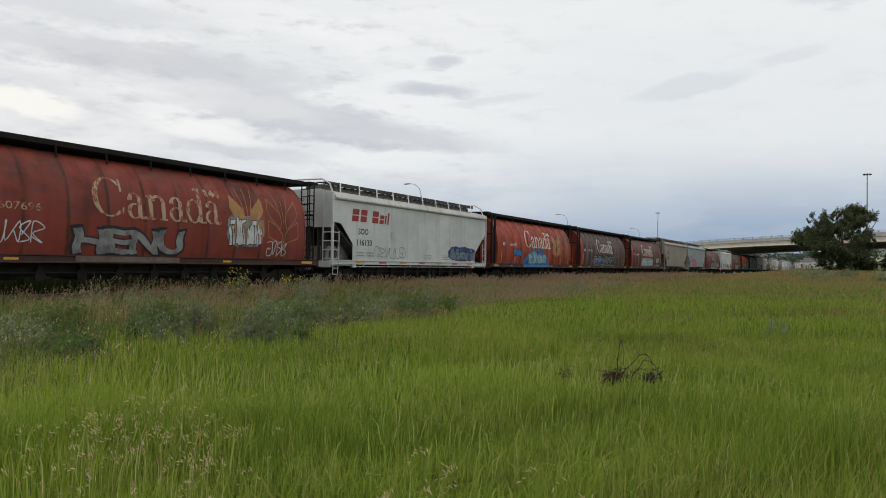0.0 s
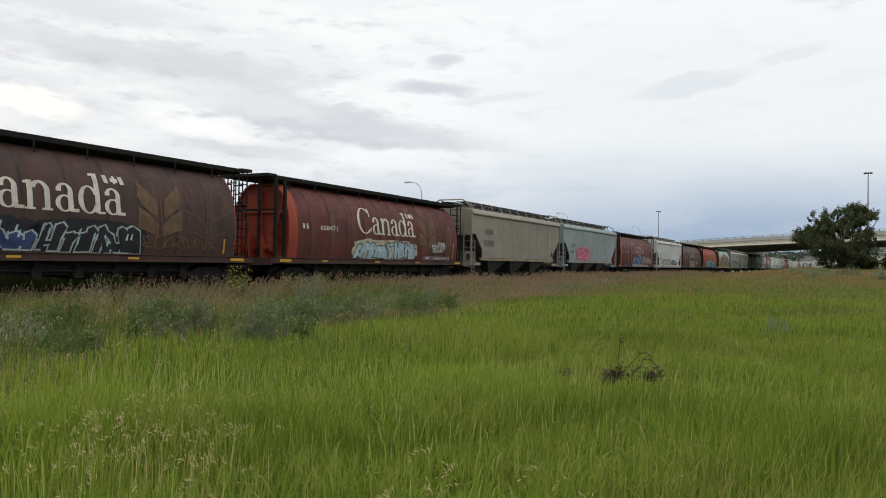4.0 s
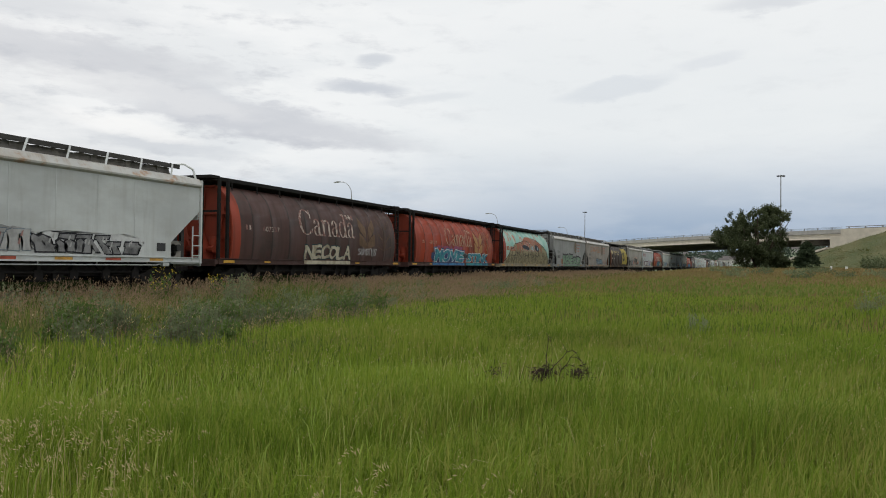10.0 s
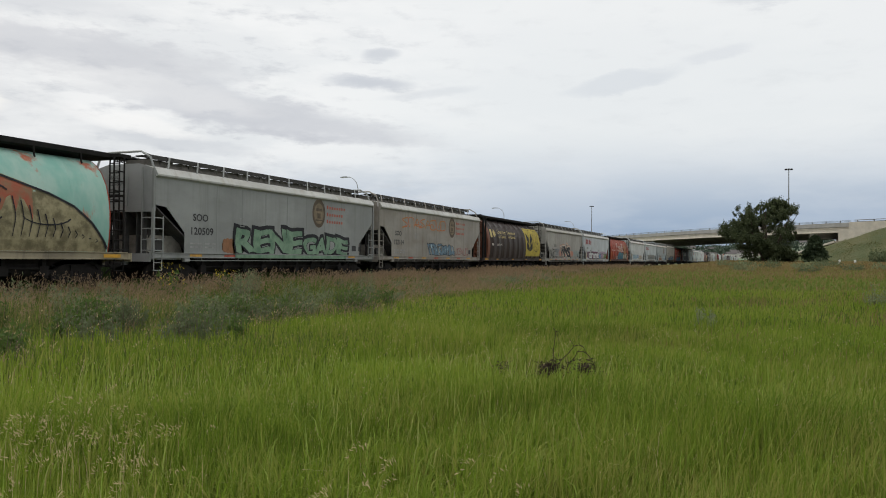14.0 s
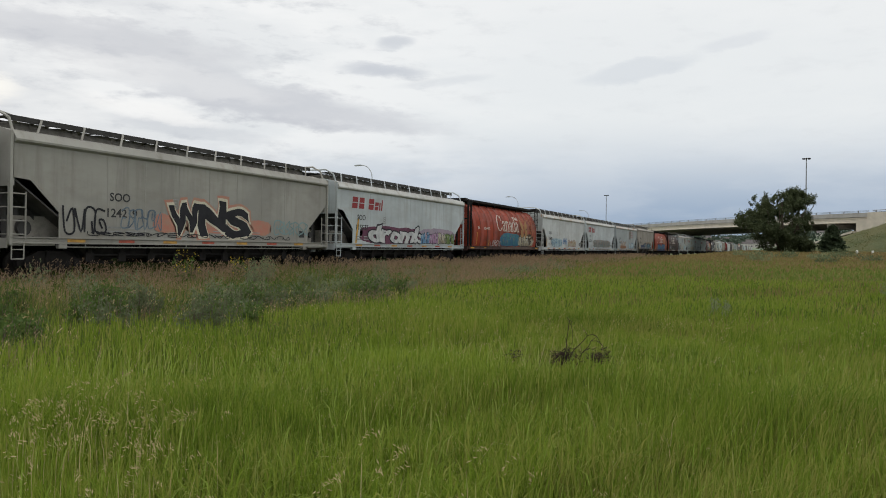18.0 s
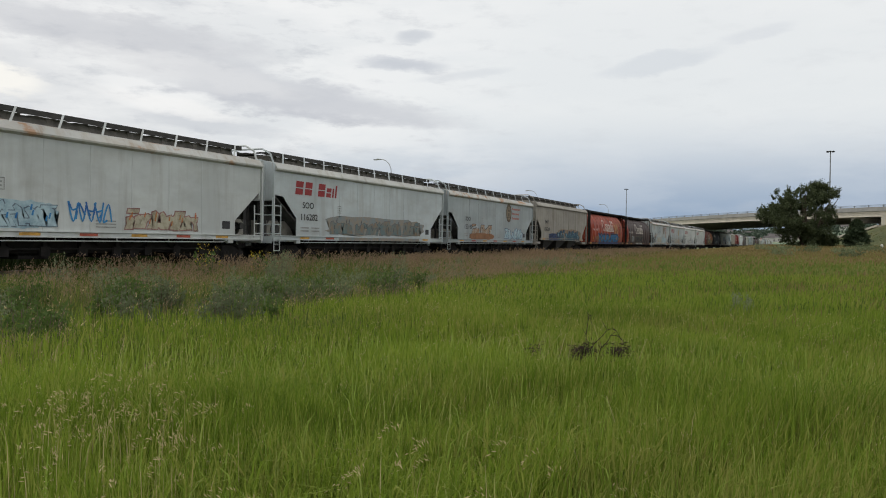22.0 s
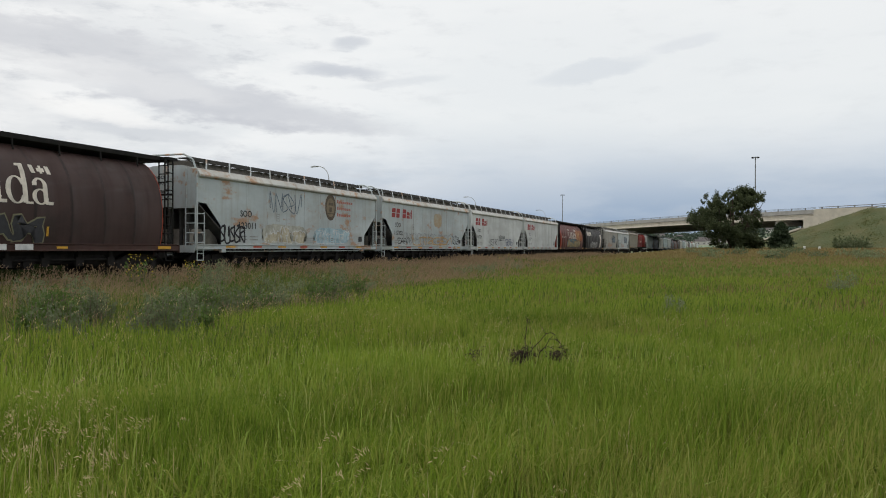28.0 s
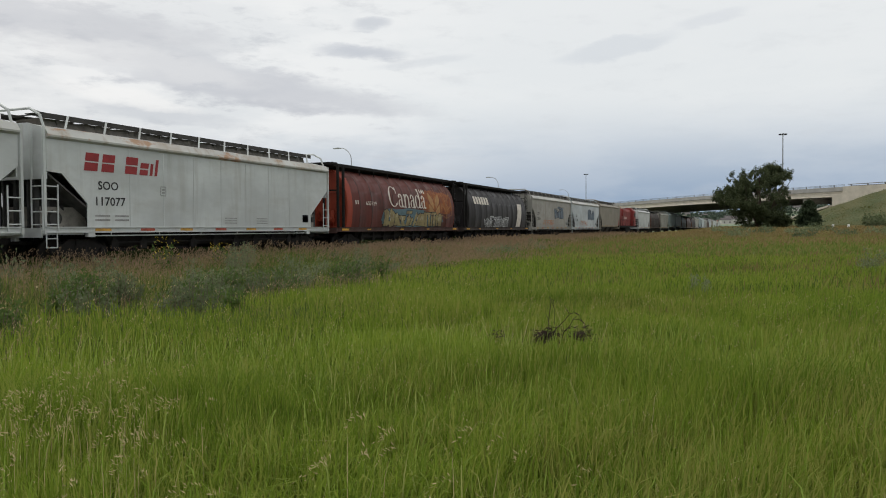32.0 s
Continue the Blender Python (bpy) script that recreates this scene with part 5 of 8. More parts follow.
    shards(c, 121, 1.9, 5.4, 1.28, 2.2, 6, S_ROSE, S_BLACK, True, spray("pale ash", (0.36, 0.33, 0.30)), S_WHITE, 0.04)
    sill_paint(c, -2.8, 5.2, spray("pale ash", (0.36, 0.33, 0.30)), True)
    scrawl(c, 13, 5.3, 6.8, 1.4, 2.0, 5, S_WHITE, True, 0.06)
    c = slab(WHITE_A, number="118842", roof=ROOF_R)                                          # 8
    shards(c, 14, -5.0, 0.7, 1.36, 2.10, 8, spray("silver", (0.42, 0.42, 0.41), (0.30, 0.30, 0.29)), S_SLATE, False, spray("dove grey", (0.34, 0.34, 0.335)), S_ROSE, 0.02)
    shards(c, 15, 1.0, 5.1, 1.34, 2.0, 6, S_GREY, S_BLACK, False, S_WHITE, spray("silver", (0.42, 0.42, 0.41), (0.30, 0.30, 0.29)), 0.05)
    c = round_(BROWN, "607337", mat=worn("flaked lettering", (0.46, 0.40, 0.34), (0.16, 0.05, 0.04), 0.7), wheat_mat=spray("dull ochre", (0.16, 0.10, 0.06)))            # 9
    piece(c, "NECOLA", -2.2, 2.4, 1.30, 2.05, S_CREAM, spray("dark teal", (0.03, 0.06, 0.065)), True, seed=16, rim=0.05)
    sill_paint(c, -2.3, 2.3, S_CREAM, True)
    scrawl(c, 17, 3.2, 5.4, 1.6, 1.95, 7, S_WHITE, True)
    c = round_(RED_B, "607727", RED_CAR, mat=worn("ochre-white lettering", (0.40, 0.30, 0.20), (0.26, 0.05, 0.03), 0.6))                                                     # 10
    blot(c, random.Random(180), -5.2, 1.2, 1.27, 2.05, S_NAVY, True)
    piece(c, "MOVE", -4.6, 0.9, 1.30, 2.25, S_TEAL, S_WHITE, True, S_BLUE, seed=18, rim=0.07, fat=0.05, grow=0.04)
    shards(c, 181, 0.75, 1.9, 1.6, 2.05, 3, S_BLACK, S_GREY, True)
    sill_paint(c, -5.1, 1.1, S_BLUE, True)
    sill_paint(c, 1.5, 6.6, S_TEAL, True)
    scrawl(c, 182, -4.4, 0.6, 2.28, 2.42, 9, spray("dull rose", (0.30, 0.09, 0.16)), True, 0.08)
    piece(c, "STINK", 1.7, 6.6, 1.30, 2.0, S_TEAL, S_WHITE, True, None, seed=19, rim=0.06, fat=0.05)
    c = round_(MURAL, "607902", mat=worn("mural lettering", (0.50, 0.47, 0.42), (0.30, 0.12, 0.07), 0.8), label="cylindrical hopper car with a turquoise and ochre mural", sill_mat=paint("paint-daubed sill", (0.33, 0.29, 0.2), (0.12, 0.10, 0.08), 0.6), words=True, ears=False)  # 11
    crest_line = [(-7.8, 1.5), (-7.2, 1.75), (-6.4, 2.23), (-6.0, 2.62), (-5.2, 2.72), (-4.5, 3.16), (-3.4, 3.22), (-2.4, 3.34), (-1.4, 3.55), (-0.3, 3.88), (0.8, 3.90), (1.8, 3.82), (3.7, 3.58), (5.5, 3.10), (6.4, 2.75), (7.1, 2.25), (7.6, 1.7), (7.8, 1.4)]

    def swathe(top, deep, ragged, seed):
        """A strip of sprayed colour below a line, with an uneven lower edge."""
        wild, bm, prev = random.Random(seed), bmesh.new(), None
        for i in range(61):
            y = top[0][0] + (top[-1][0] - top[0][0]) * i / 60
            z = float(np.interp(y, [p[0] for p in top], [p[1] for p in top])) + wild.uniform(-0.04, 0.04)
            low = max(1.275, z - deep * wild.uniform(1 - ragged, 1 + ragged))
            now = (bm.verts.new((0, y, z)), bm.verts.new((0, y, low)))
            if prev:
                bm.faces.new((prev[0], prev[1], now[1], now[0]))
            prev = now
        return bm
    part("mural_ground", bend(swathe(crest_line, 4.0, 0.0, 1), True, -0.002), spray("mottled ochre", (0.34, 0.30, 0.18), (0.15, 0.13, 0.075)), c, "ochre lower part of the mural")
    part("mural_ridge", bend(swathe([(-4.0, 3.18), (-2.4, 3.32), (-0.3, 3.86), (1.8, 3.80), (3.7, 3.56), (4.9, 3.2)], 0.80, 0.5, 2), True, 0.0), spray("brick", (0.36, 0.10, 0.06), (0.25, 0.15, 0.09)), c, "brick-red band of the mural")
    for y, z, wide, tall in ((-0.85, 2.84, 1.15, 0.20), (3.1, 2.84, 0.75, 0.32)):
        bm = bmesh.new()
        bm.faces.new([bm.verts.new((0, y + wide * math.cos(a) * (1.0 if math.cos(a) > 0 else 1.15), z + tall * math.sin(a) - 0.1 * math.cos(a))) for a in (k * math.tau / 18 for k in range(18))])
        bmesh.ops.triangulate(bm, faces=list(bm.faces))
        part("mural_eye", bend(bm, True, 0.010), spray("dark slate", (0.035, 0.042, 0.055)), c, "dark slanting eye shape of the mural")
    bars(c, ((-5.95, -4.25, 2.44, 2.82), (-7.2, -6.4, 2.48, 2.82)), spray("brick", (0.42, 0.12, 0.07)), True, name="number_panel", lift=0.002)
    bars(c, ((1.0, 1.7, 2.62, 3.0, 0.05), (3.15, 3.5, 2.66, 2.96, 0.03)), spray("pale slate", (0.34, 0.42, 0.44)), True, name="mural_patch", lift=0.016)
    rng = random.Random(3)
    def line(pts, width, base):
        bm = bmesh.new()
        stroke(bm, pts, width, base, 0.5)
        part("mural_line", bend(bm, True, 0.004), S_BLACK, c)
    for i in range(44):
        y = -6.6 + i * 0.235
        h = rng.uniform(0.35, 0.95) * (1.25 if i > 30 else 1.0)
        sway = rng.uniform(-0.15, 0.2)
        line([(y, 1.3 + rng.uniform(0, 0.35)), (y + sway, 1.5 + h * 0.5), (y + 0.12 + sway * 0.3, 1.5 + h), (y + 0.25, 1.45 + h * 0.8)], 0.05, 0.006 + i * 0.0001)
    line([(y, z - 0.03) for y, z in crest_line[:9]], 0.07, 0.014)
    line([(y, z - 0.03) for y, z in crest_line[11:]][::-1], 0.09, 0.0142)
    for k, (y, z, r) in enumerate(((-3.6, 2.6, 1.0), (-0.9, 2.95, 1.5), (3.1, 2.95, 1.0), (-5.2, 2.3, 0.9), (5.4, 2.4, 0.9), (1.2, 2.2, 0.8), (-0.9, 2.5, 1.3), (3.0, 2.35, 0.9))):
        line([(y + r * math.cos(a), z - 0.35 * r * math.sin(a) * (1 if k != 1 and k != 2 else -1)) for a in (math.pi * (0.1 + 0.8 * t / 9) for t in range(10))], 0.055, 0.0150 + k * 0.0003)
    for i in range(12):
        y = 4.2 + i * 0.28
        line([(y, 2.9 - 0.12 * i), (y + 0.1, 2.3 - 0.06 * i), (y + 0.02, 1.7)], 0.045, 0.0180 + i * 0.0002)
    c = slab(GREY, number="120509", label=GREY_CAR, crest=True, sill_mat=GREY)               # 12
    blot(c, random.Random(210), -4.6, -3.2, 1.3, 1.9, spray("rust spray", (0.30, 0.15, 0.08)), False)
    piece(c, "RENE", -3.7, 1.2, 1.30, 2.45, spray("sage green", (0.22, 0.33, 0.23), (0.13, 0.22, 0.15)), S_BLACK, False, S_BLACK, seed=21, rim=0.09, fat=0.045)
    piece(c, "GADE", 1.4, 5.6, 1.30, 2.25, spray("sage green", (0.22, 0.33, 0.23), (0.13, 0.22, 0.15)), S_BLACK, False, S_BLACK, seed=22, rim=0.09, fat=0.045, tilt=0.12)
    sill_paint(c, -3.8, 5.4, spray("sage green", (0.22, 0.33, 0.23), (0.13, 0.22, 0.15)), False)
    c = slab(GREY_C, number="122114", label=GREY_CAR, crest=True)                            # 13
    shards(c, 22, -1.5, 3.2, 1.36, 2.2, 6, spray("slate blue", (0.16, 0.24, 0.30)), S_BLACK, False, None, S_ICE)
    scrawl(c, 221, 3.4, 6.0, 1.45, 1.9, 5, S_ROSE, False, 0.08)
    scrawl(c, 23, -5.5, 1.5, 3.1, 3.7, 8, S_ORANGE, False, 0.07)
    # 14: brown car with two lines in two languages and yellow panels
    c = round_(BROWN_B, None, "dark brown cylindrical hopper car with yellow lettering and wheat panel", CAP_BROWN, SILL_DARK)
    pale = plain("pale yellow lettering", (0.55, 0.45, 0.18), 0.7, vary=0.2)
    lettering(c, "Government", -5.2, -2.9, 3.30, 3.62, pale, True)
    lettering(c, "of Canada", -5.0, -3.05, 2.94, 3.22, pale, True)
    lettering(c, "Gouvernement", -2.5, 0.0, 3.34, 3.62, pale, True)
    lettering(c, "du Canada", -2.3, -0.35, 2.96, 3.22, pale, True)
    lettering(c, "603795", -5.5, -4.2, 2.26, 2.46, WHITE, True)
    bars(c, ((-6.9, -6.72, 2.28, 2.46), (-6.64, -6.46, 2.28, 2.46)), WHITE, True)
    bars(c, ((-7.1, -6.65, 2.95, 3.6), (-6.4, -5.75, 3.12, 3.45), (-6.2, -5.95, 3.0, 3.6)), pale, True, name="flag")
    def panel():
        bm = bmesh.new()
        quad(bm, 2.9, 7.75, 1.45, 4.08, 0.0)
        bmesh.ops.subdivide_edges(bm, edges=list(bm.edges), cuts=3, use_grid_fill=True)
        return bend(bm, True, 0.0)
    part("wheat_panel", panel(), spray("wheat yellow", (0.50, 0.40, 0.07), (0.33, 0.26, 0.05)), c)
    for y0, solid in ((3.2, True), (5.4, False)):
        wheat(c, y0, solid, S_BLACK)
    c = slab(GREY_B, number="124219", y=-4.9, frame_kind="W", label="pale grey slab-sided covered hopper car with dark sprayed letters", kind="U", roof=GREY_B)   # 15
    blot(c, random.Random(90), -2.9, -1.2, 1.55, 2.2, spray("salmon", (0.52, 0.22, 0.16), (0.44, 0.27, 0.2)), False)
    blot(c, random.Random(91), 1.8, 3.9, 1.55, 2.15, spray("salmon", (0.52, 0.22, 0.16)), False)
    blot(c, random.Random(92), -1.2, 2.2, 1.55, 1.95, spray("salmon", (0.52, 0.22, 0.16)), False)
    piece(c, "WNS", -2.0, 2.5, 1.42, 2.72, S_BLACK, spray("pale cream", (0.68, 0.64, 0.52), (0.55, 0.5, 0.38)), False, spray("salmon", (0.52, 0.22, 0.16), (0.44, 0.27, 0.2)), seed=25, rim=0.10, fat=0.055, tilt=0.10, lean=-0.05)
    scrawl(c, 26, -6.7, -5.1, 1.45, 2.25, 4, S_BLACK, False, 0.07)
    scrawl(c, 92, -4.4, -2.6, 1.65, 2.3, 6, S_SLATE, False, 0.05)
    scrawl(c, 93, 4.2, 6.8, 1.6, 2.2, 7, spray("pale teal", (0.25, 0.36, 0.36)), False, 0.06)
    scrawl(c, 94, -5.8, 5.4, 1.38, 1.5, 22, S_BLACK, False, 0.03)
    c = slab(WHITE_B, number="115537", logo=RED)                                             # 16
    blot(c, random.Random(270), -5.9, 1.4, 1.28, 2.25, spray("plum", (0.16, 0.06, 0.10)), False)
    piece(c, "drom!:", -5.2, 1.5, 1.32, 2.35, S_WHITE, S_BLACK, False, None, seed=27, rim=0.09, fat=0.05, lean=0.18)
    bars(c, ((-6.6, -6.45, 1.3, 2.6, 0.25),), YELLOW, False, "sprayed yellow stroke", "sprayed_line")
    blot(c, random.Random(95), 1.4, 6.8, 1.36, 2.3, spray("mauve", (0.40, 0.32, 0.38), (0.32, 0.27, 0.33)), False)
    for i, tone in enumerate((spray("clear blue", (0.16, 0.32, 0.50), (0.10, 0.2, 0.36)), spray("lilac", (0.45, 0.26, 0.40), (0.34, 0.2, 0.32)), S_CREAM, spray("leaf green", (0.20, 0.27, 0.10), (0.13, 0.19, 0.06)))):
        shards(c, 96 + i, 1.5 + i * 1.3, 2.75 + i * 1.3, 1.33, 2.15 - 0.05 * (i % 2), 3, tone, S_BLACK, False, None, S_WHITE, 0.035)
    c = round_(RED_B, "606485", RED_CAR)                                                     # 17
    shards(c, 29, -1.7, 2.7, 1.28, 2.3, 5, spray("dusk blue", (0.05, 0.15, 0.26), (0.06, 0.22, 0.24)), S_NAVY, True, spray("dusk blue", (0.05, 0.15, 0.26), (0.06, 0.22, 0.24)), S_OLIVE, 0.03)
    sill_paint(c, -1.8, 6.6, spray("tawny grime", (0.16, 0.12, 0.10)), True)
    scrawl(c, 291, -4.2, -2.0, 1.3, 1.7, 5, S_WHITE, True, 0.05)
    tape(c, ((-7.2, 1.35, 2.3), (-4.6, 1.3, 1.75)))
    shards(c, 30, 2.8, 6.7, 1.28, 2.3, 6, S_CREAM, S_BLACK, True, spray("dark umber", (0.07, 0.05, 0.035)), S_WHITE, 0.03)
    c = slab(WHITE_A, number="118824", roof=ROOF_R, y=-6.1)                                  # 18
    shards(c, 31, -5.0, -1.3, 1.36, 2.1, 6, S_ICE, S_SLATE, False, S_ICE, S_SKY, 0.03)
    bars(c, ((-7.0, -6.9, 1.35, 2.4, 0.1),), YELLOW, False, "upright yellow stroke", "reflector")
    scrawl(c, 32, -0.8, 0.8, 1.6, 2.2, 5, S_SKY, False, 0.06)
    shards(c, 33, 1.4, 4.7, 1.38, 2.15, 6, S_CREAM, S_ROSE, False, None, S_ORANGE, 0.04)
    c = slab(WHITE_B, number="116282", logo=RED)                                             # 19
    shards(c, 34, -4.3, 5.4, 1.36, 2.25, 13, spray("faded teal", (0.15, 0.205, 0.21), (0.27, 0.20, 0.14)), spray("worn umber", (0.10, 0.105, 0.11), (0.15, 0.16, 0.165)), False, spray("faded brick", (0.30, 0.25, 0.20), (0.22, 0.26, 0.27)), spray("worn umber", (0.10, 0.105, 0.11)), 0.02)
    sill_paint(c, -3.4, 5.2, spray("faded brick", (0.30, 0.25, 0.20), (0.22, 0.26, 0.27)), False)
    c = slab(spraycoat, number="122160", label=GREY_CAR, crest=True, roof=ROOF_R, y=-5.65)                 # 20
    shards(c, 35, -4.6, -0.9, 1.34, 2.4, 5, spray("tan spray", (0.40, 0.33, 0.26), (0.30, 0.17, 0.10)), S_BLACK, False, None, S_WHITE, 0.03)
    blot(c, random.Random(350), -4.9, -0.5, 1.28, 1.7, spray("rust spray", (0.30, 0.15, 0.08)), False, 0.018)
    shards(c, 36, 1.9, 5.9, 1.34, 2.2, 6, S_ICE, S_NAVY, False, None, S_WHITE, 0.03)
    c = slab(GREY_C, "SMW", "850364", "warm grey covered hopper car with blue sprayed letters", "U", GREY_C, z=0.27, tall=0.34, wide=0.33, y=-5.9)     # 21
    shards(c, 37, -4.6, -2.0, 1.3, 1.9, 4, S_NAVY, S_BLACK, False, S_NAVY)
    shards(c, 371, -2.0, 5.8, 1.3, 2.35, 10, spray("deep teal", (0.05, 0.13, 0.17), (0.03, 0.05, 0.10)), S_BLACK, False, spray("tawny", (0.27, 0.22, 0.17), (0.22, 0.15, 0.10)), S_ICE, 0.04)
    c = round_(RED_B, "606412", RED_CAR)                                                     # 22
    blot(c, random.Random(380), -5.6, 6.3, 1.27, 2.0, spray("olive mist", (0.20, 0.16, 0.09), (0.23, 0.07, 0.035)), True)
    piece(c, "YOUR.FED", -4.7, 5.4, 1.28, 2.12, spray("deep sky", (0.03, 0.17, 0.33), (0.025, 0.11, 0.24)), S_BLACK, True, S_NAVY, seed=38, rim=0.09, fat=0.055, lean=0.12, tilt=0.03)
    sill_paint(c, -4.6, 5.3, S_NAVY, True)
    tape(c, ((-6.9, 1.35, 1.95), (-2.1, 1.5, 1.95), (1.6, 1.4, 1.8), (4.6, 1.5, 1.8)))
    c = round_(BROWN_C, "606887", ears=False)                                                # 23
    piece(c, "SKEAM", -2.6, 2.4, 1.30, 2.15, spray("charcoal", (0.05, 0.05, 0.055)), spray("drab olive", (0.20, 0.19, 0.12)), True, None, seed=39, rim=0.05, fat=0.05)
    for k in range(5):
        sill_paint(c, -2.4 + k * 0.95, -1.75 + k * 0.95, S_WHITE, True)
    shards(c, 391, -4.9, -3.6, 1.4, 2.2, 4, S_GREY, S_SLATE, True)
    tape(c, ((-7.2, 1.35, 2.0), (-4.2, 1.5, 1.95), (-1.2, 1.5, 1.85), (2.6, 1.5, 1.8)))
    scrawl(c, 40, -5.2, -3.7, 1.4, 2.15, 6, S_WHITE, True, 0.05)
    c = slab(WHITE_R, number="123011", label="rust-blotched white covered hopper car with a round crest", crest=True, roof=ROOF_R, y=-5.5)   # 24
    scrawl(c, 41, -7.0, -5.2, 1.4, 2.1, 5, S_BLACK, False, 0.09)
    shards(c, 42, -3.6, 0.0, 1.36, 2.2, 6, S_CREAM, S_WHITE, False, spray("washed cream", (0.46, 0.46, 0.40)), S_WHITE, 0.04)
    shards(c, 43, 1.2, 4.6, 1.36, 2.15, 6, S_ICE, S_WHITE, False, S_ICE, S_WHITE, 0.04)
    scrawl(c, 44, -3.2, -0.4, 2.85, 3.8, 5, S_SLATE, False, 0.05)
    c = slab(WHITE_R, number="117302", logo=RED, roof=ROOF_R)                                             # 25
    scrawl(c, 45, -5.0, 5.0, 1.4, 2.15, 20, S_GREY, False, 0.03)
    scrawl(c, 451, -6.0, -4.0, 1.45, 1.8, 4, S_BLACK, False, 0.05)
    scrawl(c, 452, 4.6, 6.0, 1.45, 2.05, 4, S_BLACK, False, 0.06)
    scrawl(c, 453, -3.5, 4.5, 1.4, 1.9, 6, YELLOW, False, 0.06)
    blot(c, random.Random(454), 0.6, 2.2, 2.75, 3.65, spray("rust stain", (0.40, 0.36, 0.28), (0.37, 0.28, 0.18)), False)
    c = slab(WHITE_A, number="116354", logo=RED, y=-6.7)                                             # 26
    scrawl(c, 46, 1.8, 4.9, 1.42, 2.0, 6, S_NAVY, False, 0.045)
    scrawl(c, 461, -3.4, -0.4, 1.42, 1.95, 6, S_BLACK, False, 0.035)
    scrawl(c, 462, 0.0, 1.8, 1.85, 2.3, 6, S_BLACK, False, 0.05)
    c = slab(WHITE_A, number="117077", logo=RED, roof=ROOF_R)                                # 27
    bars(c, ((6.1, 6.6, 1.52, 1.86),), S_BLACK, False)
    c = round_(RED_C, "607629")                                                              # 28
    shards(c, 47, -3.4, 5.4, 1.28, 2.35, 9, S_OLIVE, S_BLACK, True, spray("dull teal", (0.12, 0.19, 0.22)), S_CREAM)
    blot(c, random.Random(470), 2.2, 7.4, 2.2, 3.7, spray("ember", (0.30, 0.10, 0.03), (0.16, 0.05, 0.03)), True)
    c = round_(BLACK_P, None, "black cylindrical hopper car with white logo blocks", BLACK_P, SILL_DARK)     # 29
    bars(c, tuple((-6.6 + i * 0.62, -6.15 + i * 0.62, 3.1, 3.7) for i in range(6)), WHITE, True, name="logo")
    shards(c, 48, -4.0, 2.0, 1.28, 2.2, 6, S_GREY, S_WHITE, True)
    bars(c, ((4.6, 5.9, 1.3, 3.4, 0.6),), WHITE, True, "large white sprayed flash", "flash")
    for i, (mat, lab) in enumerate(((GREY_B, GREY_CAR), (WHITE_B, GREY_CAR))):               # 30, 31
        c = slab(mat, number="12%d408" % i, label=lab)
        shards(c, 50 + i, 1.0, 5.0, 2.2, 3.6, 4, S_SLATE, S_BLACK, False)
        scrawl(c, 60 + i, -4.0, 0.5, 1.5, 2.0, 6, S_ORANGE, False, 0.06)
    slab(TAN, "", "", "tan-grey slab-sided covered hopper car", "U", TAN)                    # 32
    cars.append(("L", locomotive("red road-switcher locomotive in the middle of the train")))   # 33
    tail = "WCWUUCCCWUWWCWUWWUWW"
    paints = {"W": (WHITE_A, WHITE_B, GREY_B), "U": (MINT, GREY, TAN), "C": (BROWN, BROWN_B, BLACK_P)}
    for i, kind in enumerate(tail):
        mat = paints[kind][i % 3]
        if kind == "C":
            round_(mat, None, "dark cylindrical hopper car far along the train", CAP_BROWN, SILL_DARK)
        else:
            slab(mat, "", "", "pale slab-sided covered hopper car far along the train", kind, mat)
    return cars


CARS = build_cars()
PLACES = [0.0]
for (a, _), (b, _) in zip(CARS, CARS[1:]):
    PLACES.append(PLACES[-1] + (LENGTH[a] + LENGTH[b]) / 2)


# ---- the ground ----
def ground_z(x, y):
    """Height of the field: flat at the camera, a low bed for the track, rising slightly far off."""
    rise = 1.15 * np.clip((np.asarray(y) - 28) / 105, 0, 1) ** 1.2 * np.clip((np.asarray(x) + 19) / 14, 0, 1)
    bed = -0.12 * np.clip((-np.asarray(x) - 7) / 5, 0, 1)
    wave = 0.05 * np.sin(np.asarray(x) * 0.31 + 1.0) * np.cos(np.asarray(y) * 0.23) + 0.03 * np.sin(np.asarray(x) * 0.9) * np.sin(np.asarray(y) * 0.7)
    return rise + bed + wave * np.clip(np.hypot(x, y) / 5, 0, 1)


